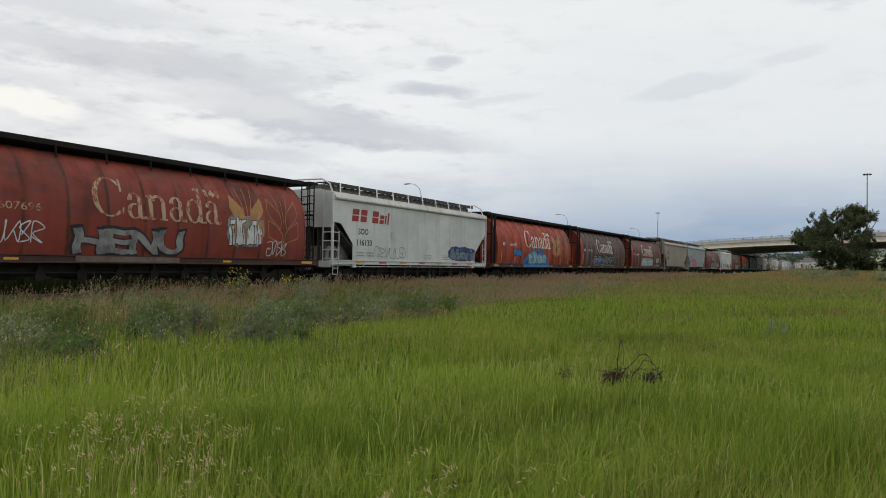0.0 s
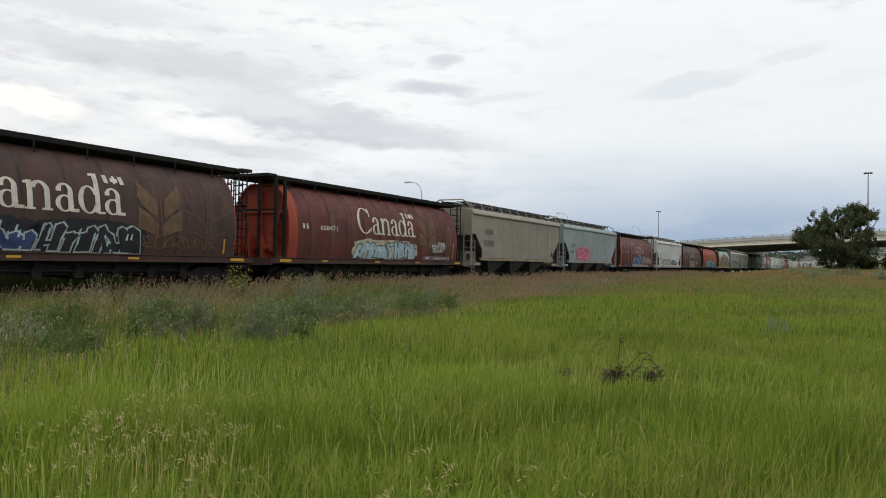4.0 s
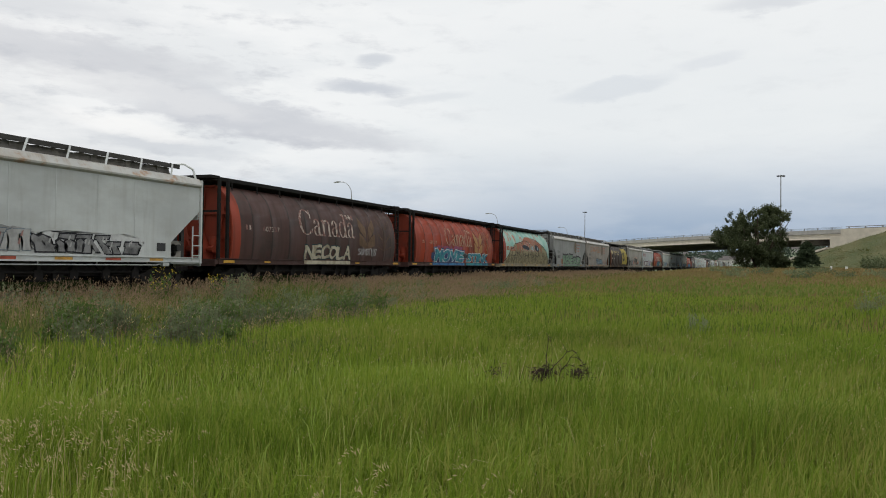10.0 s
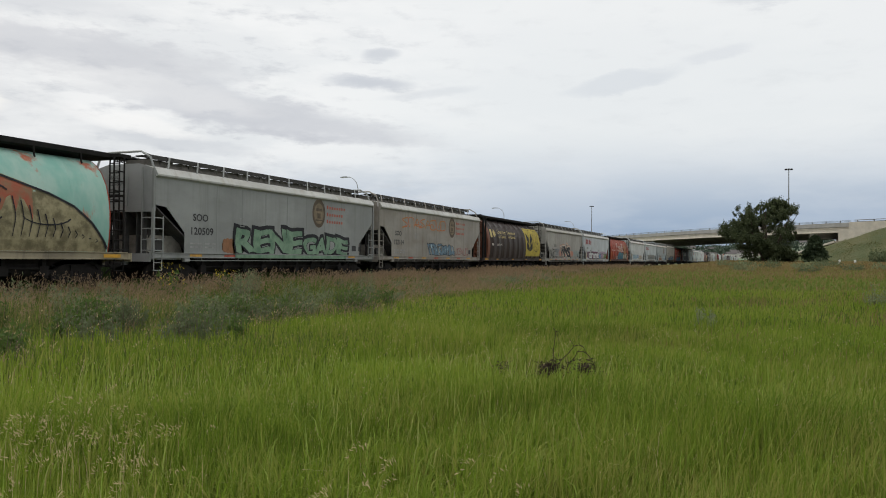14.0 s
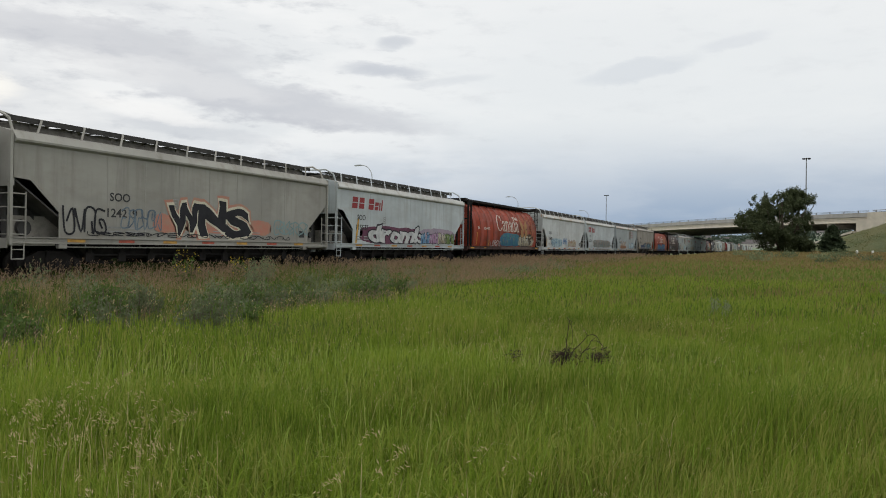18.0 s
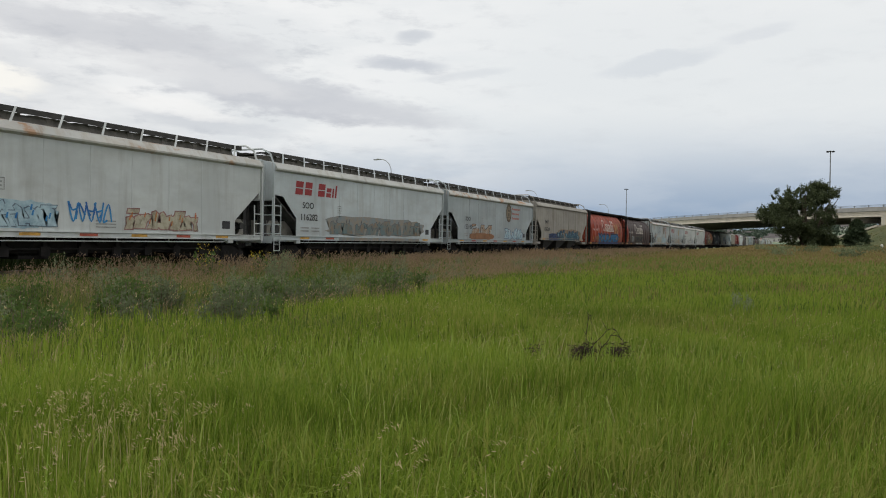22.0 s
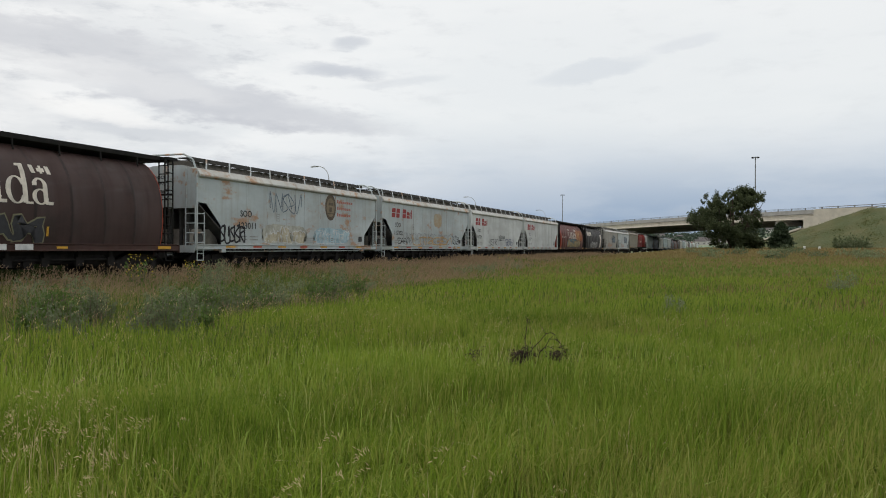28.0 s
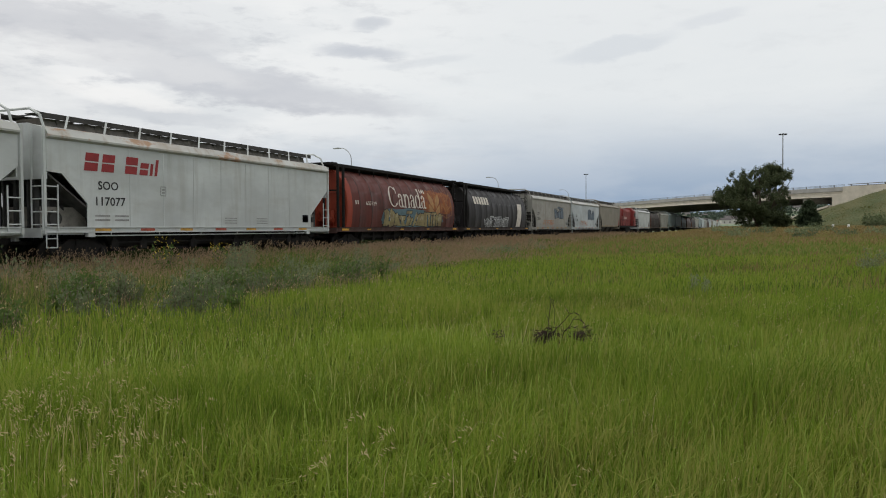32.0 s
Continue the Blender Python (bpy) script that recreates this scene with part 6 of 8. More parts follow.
def make_ground():
    def steps(lo, hi):
        near = np.concatenate((np.arange(-60, 60, 1.5), np.arange(60, 200, 5)))
        out = sorted(set(np.round(np.concatenate((near, -np.arange(60, 200, 5), np.geomspace(200, 4000, 16), -np.geomspace(200, 4000, 16))), 2)))
        return np.array([v for v in out if lo <= v <= hi])
    xs, ys = steps(-4000, 4000), steps(-4000, 4000)
    gx, gy = np.meshgrid(xs, ys, indexing="ij")
    gz = ground_z(gx, gy)
    verts = np.stack((gx, gy, gz), -1).reshape(-1, 3)
    nx, ny = len(xs), len(ys)
    i = (np.arange(nx - 1)[:, None] * ny + np.arange(ny - 1)[None]).ravel()
    faces = np.stack((i, i + ny, i + ny + 1, i + 1), -1)
    me = numpy_mesh("ground", verts, faces.ravel(), np.full(len(faces), 4))
    def earth(g):
        at = g.add("ShaderNodeTexCoord").outputs["Object"]
        patch = g.noise(at, 0.05, 6.0, 0.6)
        fine = g.noise(at, 1.3, 6.0, 0.65)
        colour = g.mix(g.ramp(patch, 0.35, 0.65), (0.085, 0.125, 0.035), (0.13, 0.12, 0.055))
        colour = g.mix(g.ramp(fine, 0.4, 0.7, 0.0, 0.7), colour, (0.055, 0.075, 0.022))
        return surface(g, colour, 0.95, 0.0, fine, 0.6, 0.08)
    ob = part("ground", me, material("meadow soil", earth))
    tagged(ob, "grassy open field reaching the horizon", "ground", kind="structure")


make_ground()


def make_track():
    """Ballast bed, ties and rails under the train."""
    bm = bmesh.new()
    prism(bm, [(-2.9, -0.42), (2.9, -0.42), (1.75, 0.08), (-1.75, 0.08)], "y", -120, 900)
    bed = part("track_bed", finish(bm, "track_bed"), STONE, place=pose(TRACK_X, 0, 0))
    tagged(bed, "crushed stone ballast under the railway track", "track bed", kind="structure")
    for s in (-1, 1):
        bm = bmesh.new()
        prism(bm, [(-0.07, 0.17), (0.07, 0.17), (0.07, 0.19), (0.012, 0.21), (0.012, 0.30), (0.036, 0.31), (0.036, 0.35), (-0.036, 0.35), (-0.036, 0.31), (-0.012, 0.30), (-0.012, 0.21), (-0.07, 0.19)], "y", -120, 900)
        part("rail", finish(bm, "rail"), RAIL, bed, "worn steel rail", pose(s * 0.755, 0, 0))
    tie = bar(-1.3, 1.3, -0.11, 0.11, 0.02, 0.17, 0.01)
    for i in range(240):
        part("tie", tie, TIE, bed, place=pose(0, -10 + i * 0.54, 0))


make_track()


# ---- the overpass: two skew decks over the track, piers, abutment and embankment ----
def deck_top(x):
    """Height of the bridge rail along its near edge, by the edge's x."""
    return 10.0 - 0.00029 * (x - 15) ** 2


AWAY = Vector((1, 1, 0)).normalized()


def edge_point(x, back=0.0, z=0.0):
    return Vector((x, 190 - x, z)) + AWAY * back


def sweep(sections, name):
    """A closed outline carried along the bridge: sections are lists of points."""
    bm = bmesh.new()
    rings = [[bm.verts.new(p) for p in s] for s in sections]
    n = len(rings[0])
    for a, b in zip(rings, rings[1:]):
        for k in range(n):
            bm.faces.new((a[k], a[(k + 1) % n], b[(k + 1) % n], b[k]))
    bm.faces.new(rings[0][::-1])
    bm.faces.new(rings[-1])
    return finish(bm, name)


def make_bridge():
    bridge = thing("overpass", pose(0, 0, 0), "pale concrete road overpass with steel railing over the railway", "bridge")
    xs = [-130 + i * 7.0 for i in range(21)] + [16.5]
    for back, wide in ((0.0, 36.0),):
        def along(outline):
            return [[edge_point(x, back + b, deck_top(x) + z) for b, z in outline] for x in xs]
        # inner girders get darker concrete: deep shade under the deck, put into colour
        parapet_grey, shaded, rail_grey = plain("grey parapet concrete", (0.33, 0.325, 0.31), 0.9, vary=0.15, scale=0.6), plain("shaded soffit concrete", (0.20, 0.19, 0.17), 0.9, vary=0.15, scale=0.6), plain("dull railing steel", (0.17, 0.175, 0.18), 0.6, 0.3)
        part("slab", sweep(along([(-0.12, -1.30), (-0.12, -1.02), (wide + 0.12, -1.02), (wide + 0.12, -1.30), (wide - 1.0, -1.45), (1.0, -1.45)]), "slab"), parapet_grey, bridge)
        part("parapet", sweep(along([(0.02, -1.02), (0.02, -0.42), (0.32, -0.42), (0.42, -1.02)]), "parapet"), parapet_grey, bridge)
        part("parapet", sweep(along([(wide - 0.42, -1.02), (wide - 0.32, -0.42), (wide - 0.02, -0.42), (wide - 0.02, -1.02)]), "parapet"), parapet_grey, bridge)
        for i in range(10):
            b = 0.02 + i * (wide - 1.2) / 9
            part("girder", sweep(along([(b, -1.36), (b, -1.62), (b + 0.06, -1.68), (b + 0.06, -2.2), (b - 0.05, -2.28), (b - 0.05, -2.42), (b + 0.95, -2.42), (b + 0.95, -2.28), (b + 0.65, -2.2), (b + 0.65, -1.7), (b + 0.9, -1.62), (b + 0.9, -1.46)]), "girder"), CONC if i == 0 else shaded, bridge)
        part("handrail", sweep([[edge_point(x, back + b, deck_top(x) + z) for b, z in ((0.12, -0.06), (0.12, 0.0), (0.2, 0.0), (0.2, -0.06))] for x in xs], "handrail"), rail_grey, bridge)
        part("handrail", sweep([[edge_point(x, back + b, deck_top(x) + z) for b, z in ((0.12, -0.26), (0.12, -0.20), (0.2, -0.20), (0.2, -0.26))] for x in xs], "handrail"), rail_grey, bridge)
        post = bar(-0.09, 0.09, -0.07, 0.07, -0.44, -0.01)
        for i in range(56):
            x = -120 + i * 2.45
            p = edge_point(x, back + 0.16, deck_top(x))
            part("rail_post", post, rail_grey, bridge, place=pose(p.x, p.y, p.z, 0, 0, 45))
    for x in (-66.0, 9.5):
        for back in (-0.5, 15.5):
            z = deck_top(x)
            a = math.degrees(math.atan2(1, 1))
            p = edge_point(x, back + 9.0)
            part("pier_cap", bar(-7.9, 7.9, -0.7, 0.7, -3.5, -2.44, 0.1), CONC2, bridge, place=pose(p.x, p.y, z, 0, 0, a))
            for s in (-6, 0, 6):
                def column():
                    bm = bmesh.new()
                    rod(bm, (0, 0, -1), (0, 0, 6.7), 0.55, 16)
                    return finish(bm, "column", 40)
                q = p + AWAY * s
                part("column", shape("column", column), CONC2, bridge, place=pose(q.x, q.y, z - 3.5 - 6.7))
    # abutment with its wing wall stepping down the slope
    def abutment():
        bm = bmesh.new()
        sec = []
        for back in (-0.5, 51.0):
            sec.append([edge_point(x, back, z) for x, z in ((14.8, 3.6), (14.8, 7.75), (16.6, 7.75), (16.6, 9.5), (18.5, 9.5), (18.5, 3.0))])
        a, b = [[bm.verts.new(p) for p in s] for s in sec]
        for k in range(6):
            bm.faces.new((a[k], a[(k + 1) % 6], b[(k + 1) % 6], b[k]))
        bm.faces.new(a)
        bm.faces.new(b[::-1])
        return finish(bm, "abutment")
    part("abutment", abutment(), CONC, bridge)
    def wing():
        bm = bmesh.new()
        out = [(14.9, 5.6), (14.9, 7.9), (16.6, 8.0), (16.6, 9.58), (26.5, 9.5), (25.0, 9.0), (20.0, 7.0)]
        a = [bm.verts.new(edge_point(x, -0.55, z)) for x, z in out]
        b = [bm.verts.new(edge_point(x, -0.1, z)) for x, z in out]
        n = len(out)
        bm.faces.new(a)
        bm.faces.new(b[::-1])
        for k in range(n):
            bm.faces.new((a[k], a[(k + 1) % n], b[(k + 1) % n], b[k]))
        return finish(bm, "wing_wall")
    part("wing_wall", wing(), CONC, bridge)
    def paving():
        bm = bmesh.new()
        out = [(3.2, 1.6), (14.8, 5.5), (14.8, 5.9), (3.2, 2.0)]
        a = [bm.verts.new(edge_point(x, -1.6, z)) for x, z in out]
        b = [bm.verts.new(edge_point(x, 51.0, z)) for x, z in out]
        for k in range(4):
            bm.faces.new((a[k], a[(k + 1) % 4], b[(k + 1) % 4], b[k]))
        bm.faces.new(a)
        bm.faces.new(b[::-1])
        return finish(bm, "slope_paving")
    part("slope_paving", paving(), CONC, bridge, "sloping concrete paving under the deck")
    # guard rail on the approach
    def guard():
        bm = bmesh.new()
        tube(bm, [edge_point(17 + i * 6, 0.3, deck_top(17) + 0.0 - 0.01 * i) for i in range(14)], 0.07)
        tube(bm, [edge_point(17 + i * 6, 0.3, deck_top(17) - 0.35 - 0.01 * i) for i in range(14)], 0.06)
        return finish(bm, "guard_rail")
    part("guard_rail", guard(), rail_grey, bridge)
    post = bar(-0.10, 0.10, -0.08, 0.08, -0.7, 0.05)
    for i in range(26):
        p = edge_point(17.5 + i * 2.6, 0.3, deck_top(17) - 0.01 * i)
        part("rail_post", post, rail_grey, bridge, place=pose(p.x, p.y, p.z, 0, 0, 45))


make_bridge()


def make_embankment():
    """The grassed approach fill on the near side of the abutment."""
    us = np.concatenate((np.linspace(-16, 30, 47), np.linspace(34, 260, 30)))
    vs = np.concatenate((np.linspace(-30, 0, 31), np.linspace(3, 51, 10), np.linspace(53, 85, 17)))
    gu, gv = np.meshgrid(us, vs, indexing="ij")
    x = 14.8 + gu / math.sqrt(2) * 1.0 + gv / math.sqrt(2)
    y = 190 - 14.8 - gu / math.sqrt(2) + gv / math.sqrt(2)
    rise = np.minimum(np.minimum(np.where((gv > 1) & (gu > 4), 8.0, (gu + 1.2) / 2.1), (gv + 17.5) / 2.0), np.minimum((68.5 - gv) / 2.0, 8.0))
    z = 1.25 + np.clip(rise, -0.9, 8.0) + 0.12 * np.sin(gu * 0.7) * np.sin(gv * 0.9)
    z = np.where(rise > 7.9, 9.22, z)
    verts = np.stack((x, y, z), -1).reshape(-1, 3)
    n = len(vs)
    i = (np.arange(len(us) - 1)[:, None] * n + np.arange(n - 1)[None]).ravel()
    faces = np.stack((i, i + 1, i + n + 1, i + n), -1)
    me = numpy_mesh("embankment", verts, faces.ravel(), np.full(len(faces), 4))
    def turf(g):
        at = g.add("ShaderNodeTexCoord").outputs["Object"]
        patch = g.noise(at, 0.22, 6.0, 0.65)
        fine = g.noise(at, 2.2, 5.0, 0.7)
        colour = g.mix(g.ramp(patch, 0.35, 0.65), (0.046, 0.060, 0.015), (0.078, 0.074, 0.024))
        colour = g.mix(g.ramp(fine, 0.45, 0.7, 0.0, 0.4), colour, (0.062, 0.078, 0.026))
        return surface(g, colour, 0.95, 0.0, fine, 0.8, 0.3)
    tagged(part("embankment", me, material("embankment turf", turf)), "grass-covered approach embankment beside the overpass", "embankment", kind="structure")
    # tussocks on the slope
    rng = np.random.RandomState(21)
    n = 26000
    u, v = rng.uniform(-3, 70, n), rng.uniform(-17, 1, n)
    h = 1.25 + np.clip(np.minimum((u + 1.2) / 2.1, (v + 17.5) / 2.0), -0.9, 8.0)
    pos = np.stack((14.8 + (u + v) / math.sqrt(2), 175.2 + (v - u) / math.sqrt(2), h + 0.08), 1)
    keep = np.sin(u * 0.7) * np.cos(v * 0.8 + u * 0.3) + rng.uniform(-0.8, 0.8, n) > 0.1
    pos = pos[keep]
    tagged(part("tussocks", leaf_cloud(pos, pos * 0 + np.array((0, 0, 1.2)), 0.10, rng), leafy("tussock grass", (0.080, 0.094, 0.026), (0.150, 0.150, 0.048), (0.15, 0.12, 0.058), 0.5, 0.1, 0.45)), "coarse tussocks on the embankment slope", "grass", kind="stuff")



# ---- lamps and masts ----
def street_lamp(x, y, top, reach, side):
    z0 = float(ground_z(x, y))
    lampost = thing("street_lamp", pose(x, y, z0), "tall galvanised street lamp with a curved arm", "street lamp", "street lamps beyond the track")
    h = top - z0
    def pole():
        bm = bmesh.new()
        rod(bm, (0, 0, 0), (0, 0, h - 1.7), 0.12, 8, 0.07)
        pts = [(side * reach * (1 - math.cos(a)), 0, h - 1.7 + 1.7 * math.sin(a)) for a in (k * math.pi / 12 for k in range(7))]
        tube(bm, pts + [(side * (reach + 0.6), 0, h)], 0.055)
        return finish(bm, "pole", 50)
    part("pole", pole(), GALV, lampost)
    def head():
        bm = bmesh.new()
        prism(bm, [(side * reach, h - 0.06), (side * (reach + 1.0), h - 0.12), (side * (reach + 1.05), h - 0.02), (side * (reach + 0.5), h + 0.08), (side * reach, h + 0.05)], "y", -0.18, 0.18)
        return finish(bm, "head")
    part("head", head(), GALV, lampost)


for x, y, top in ((-50.9, 91.5, 12.6), (-51.4, 157.0, 12.6), (-51.0, 222.0, 12.8)):
    street_lamp(x, y, top, 1.7, -1)
street_lamp(-82.0, 245.0, 13.5, 1.7, -1)


def high_mast(x, y, top):
    mast = thing("high_mast_light", pose(x, y, 0), "tall slim highway mast with a ring of floodlights", "light mast", "highway masts")
    def pole():
        bm = bmesh.new()
        rod(bm, (0, 0, 0), (0, 0, top), 0.30, 10, 0.13)
        return finish(bm, "pole", 50)
    part("pole", pole(), plain("dull mast steel", (0.20, 0.205, 0.21), 0.6, 0.3), mast)
    def ring():
        bm = bmesh.new()
        for k in range(12):
            a, b = k * math.tau / 12, (k + 1) * math.tau / 12
            rod(bm, (0.9 * math.cos(a), 0.9 * math.sin(a), top), (0.9 * math.cos(b), 0.9 * math.sin(b), top), 0.07, 5)
        for k in range(4):
            a = k * math.tau / 4
            rod(bm, (0, 0, top), (0.9 * math.cos(a), 0.9 * math.sin(a), top), 0.06, 5)
        return finish(bm, "ring")
    part("ring", ring(), GALV, mast)
    for k in range(8):
        a = k * math.tau / 8
        part("floodlight", shape("flood", lambda: bar(-0.24, 0.24, -0.22, 0.22, -0.26, 0.1, 0.05)), BLACK, mast, place=pose(1.0 * math.cos(a), 1.0 * math.sin(a), top, 0, 0, math.degrees(a)))


high_mast(8.0, 269.9, 31.4)
high_mast(-86.9, 421.0, 31.2)


# ---- trees ----
def broad_tree(x, y, h, wide, seed, name="tree", label="", leaf=0.30, count=15000):
    rng = np.random.RandomState(seed)
    z0 = float(ground_z(x, y))
    tree = thing(name, pose(x, y, z0 - 0.05), label, "tree")
    bm = bmesh.new()
    limbs = []
    for k in range(7):
        a = k * math.tau / 7 + rng.uniform(-0.3, 0.3)
        r = wide * rng.uniform(0.16, 0.36)
        base = Vector((rng.uniform(-0.3, 0.3), rng.uniform(-0.3, 0.3), rng.uniform(0.3, 1.2)))
        mid = Vector((math.cos(a) * r * 0.45, math.sin(a) * r * 0.45, h * rng.uniform(0.25, 0.4)))
        end = Vector((math.cos(a) * r, math.sin(a) * r, h * rng.uniform(0.5, 0.85)))
        rod(bm, base, mid, 0.17, 7, 0.12)
        rod(bm, mid, end, 0.12, 6, 0.04)
        limbs.append((mid, end))
    rod(bm, (0, 0, 0), (0.1, 0, h * 0.35), 0.42, 10, 0.25)
    rod(bm, (0.1, 0, h * 0.35), (0.0, 0.1, h * 0.85), 0.25, 8, 0.06)
    part("trunk", finish(bm, "trunk", 50), BARK, tree)
    # boughs: clusters of leaves over a broad, lopsided dome
    n = 760
    centres, radii = [], []
    # half widths of the crown by height, as parts of the whole width, on its two flanks
    high = (0.0, 0.15, 0.3, 0.45, 0.56, 0.66, 0.78, 0.9, 1.0)
    west = (0.27, 0.34, 0.41, 0.45, 0.48, 0.44, 0.37, 0.29, 0.10)
    east = (0.30, 0.33, 0.34, 0.36, 0.42, 0.47, 0.41, 0.33, 0.10)
    def flank(u, a):
        f = 0.5 + 0.5 * math.cos(a)
        return np.interp(u, high, west) * (1 - f) + np.interp(u, high, east) * f
    boughs = []
    for k in range(64):
        u, a = 0.08 + 0.90 * ((k * 0.618) % 1.0), k * 2.39996 + rng.uniform(-0.3, 0.3)
        boughs.append((u, a, flank(u, a) * rng.uniform(0.90, 1.13)))
    while len(centres) < n:
        u, a, edge = boughs[rng.randint(len(boughs))]
        t = rng.uniform(0.3, 1.0)
        if rng.uniform() < 0.34:
            u, a, t = rng.uniform(0.04, 0.92), rng.uniform(0, math.tau), rng.uniform(0.1, 1.0) ** 0.5
            edge = flank(u, a) * 0.86
        spread = 0.034 * (1.25 - 0.6 * t)
        centres.append(((edge * t * math.cos(a) + rng.normal(0, spread)) * wide, (edge * t * math.sin(a) + rng.normal(0, spread)) * wide,
                        min(1.0, max(0.04, u - 0.08 * (1 - t) + rng.normal(0, spread * 0.9))) * h))
        radii.append(rng.uniform(0.014, 0.040) * wide)
    centres, radii = np.array(centres), np.array(radii)
    which = rng.randint(0, n, count)
    off = rng.normal(size=(count, 3))
    off /= np.linalg.norm(off, axis=1)[:, None]
    pos = centres[which] + off * (radii[which] * rng.uniform(0.2, 1.15, count))[:, None] * np.array((0.95, 0.95, 0.95)) + np.stack((np.cos(which * 2.4), np.sin(which * 2.4), np.full(count, 1.2)), 1) * (rng.uniform(0, 1, count) ** 3 * 0.55)[:, None]
    pos[:, 2] = np.maximum(pos[:, 2], 0.25)
    part("crown", leaf_cloud(pos, off, leaf, rng), leafy("dark poplar leaves", (0.040, 0.054, 0.027), (0.108, 0.128, 0.062), through_light=0.35), tree)
    return tree


def leaf_cloud(pos, out, size, rng):
    """Small pointed leaf sprays, each a bent pair of faces."""
    count = len(pos)
    a = rng.normal(size=(count, 3)) + out * 0.6
    a /= np.linalg.norm(a, axis=1)[:, None]
    b = np.cross(a, rng.normal(size=(count, 3)))
    b /= np.linalg.norm(b, axis=1)[:, None]
    s = (size * rng.uniform(0.6, 1.5, count))[:, None]
    c = np.cross(a, b)
    verts = np.stack((pos - a * s, pos + b * s * 0.45 + c * s * 0.12, pos + a * s, pos - b * s * 0.45 + c * s * 0.12), 1).reshape(-1, 3)
    i = np.arange(count)[:, None] * 4
    tris = np.concatenate((i + np.array([[0, 1, 2]]), i + np.array([[0, 2, 3]])), 1)
    return numpy_mesh("leaves", verts, tris.ravel(), np.full(count * 2, 3))


broad_tree(0.5, 130.0, 9.9, 13.6, 5, label="broad dark green poplar with low branches standing in the field", leaf=0.125, count=84000)


def conifer(x, y, h, wide, seed, label):
    rng = np.random.RandomState(seed)
    z0 = float(ground_z(x, y))
    tree = thing("spruce", pose(x, y, z0 - 0.05), label, "tree")
    bm = bmesh.new()
    rod(bm, (0, 0, 0), (0, 0, h * 0.9), 0.1, 8, 0.02)
    part("trunk", finish(bm, "trunk", 50), BARK, tree)
    n = 5200
    t = rng.uniform(0.02, 1, n) ** 1.3
    a = rng.uniform(0, math.tau, n)
    lump = 0.70 + 0.38 * np.sin(a * 3 + t * 11) * np.cos(t * 23 + a) + rng.uniform(-0.22, 0.22, n)
    r = wide / 2 * (1 - t) ** 0.55 * lump * rng.uniform(0.5, 1, n) ** 0.4
    pos = np.stack((r * np.cos(a), r * np.sin(a), 0.15 + t * h), 1)
    out = np.stack((np.cos(a), np.sin(a), np.full(n, 0.3)), 1)
    part("crown", leaf_cloud(pos, out, 0.2, rng), leafy("spruce needles", (0.026, 0.042, 0.022), (0.062, 0.082, 0.042), through_light=0.2), tree)


conifer(7.3, 126.0, 4.3, 4.6, 3, "small bushy spruce beside the big poplar")


def shrub(name, x, y, h, wide, seed, mat, label, leaf=0.08, count=900, z=None, category="shrub", group=""):
    """A low bush: stems from the root and leaves along them."""
    rng = np.random.RandomState(seed)
    z0 = float(ground_z(x, y)) if z is None else z
    bush = thing(name, pose(x, y, z0), label, category, group)
    bm = bmesh.new()
    tips = []
    for k in range(26):
        a, r = rng.uniform(0, math.tau), wide / 2 * math.sqrt(rng.uniform(0.02, 1.0))
        tip = Vector((math.cos(a) * r, math.sin(a) * r, h * rng.uniform(0.45, 1.0) * (1.1 - 0.35 * r / wide)))
        rod(bm, (tip.x * 0.7, tip.y * 0.7, 0), tip, 0.007, 4, 0.003)
        tips.append(tip)
    tagged(part("stem", finish(bm, "stem"), STEM, bush), kind="stuff")
    tips = np.array([tuple(t) for t in tips])
    pick = rng.randint(0, len(tips), count)
    t = rng.uniform(0.15, 1.08, count)[:, None]
    pos = tips[pick] * np.concatenate((0.7 + 0.3 * t, 0.7 + 0.3 * t, t), 1) + rng.normal(scale=min(0.045, wide * 0.06) if leaf < 0.08 else wide * 0.07, size=(count, 3))
    pos[:, 2] = np.maximum(pos[:, 2], 0.03)
    out = np.tile((0.0, 0.0, 1.5), (count, 1))
    part("leaves", leaf_cloud(pos, out, leaf, rng), mat, bush)
    return bush


SAGE = leafy("sage leaves", (0.13, 0.160, 0.080), (0.26, 0.295, 0.165), through_light=0.4)
GREENLEAF = leafy("weed leaves", (0.050, 0.092, 0.022), (0.135, 0.195, 0.055))
DULL = leafy("dusky leaves", (0.085, 0.112, 0.055), (0.17, 0.195, 0.105), through_light=0.35)
rng = random.Random(11)
for i in range(44):
    y = 11 + 46 * rng.random() ** 1.2
    x = -10.2 - rng.random() * 3.6 if y < 24 else -11.5 - rng.random() * 4.5
    shrub("sagebrush", x, y, rng.uniform(0.45, 0.85), rng.uniform(0.4, 1.0), 100 + i, SAGE if rng.random() < 0.8 else DULL,
          "blue-grey sagebrush among tall seeding grass", 0.030, 850, group="sagebrush by the track")
for i, (x, y, h, w) in enumerate(((-9.5, 13.8, 0.75, 1.5), (-9.9, 15.0, 0.7, 1.3), (-1.0, 15.5, 0.6, 0.5), (3.0, 24.0, 0.85, 0.8), (4.6, 22.5, 0.8, 1.2), (-12.6, 38.0, 0.8, 3.0), (-13.4, 42.0, 0.8, 3.0))):
    shrub("sagebrush", x, y, h, w, 150 + i, SAGE if i != 0 else DULL, "blue-grey sagebrush among tall seeding grass", 0.030, 1000, group="sagebrush by the track")
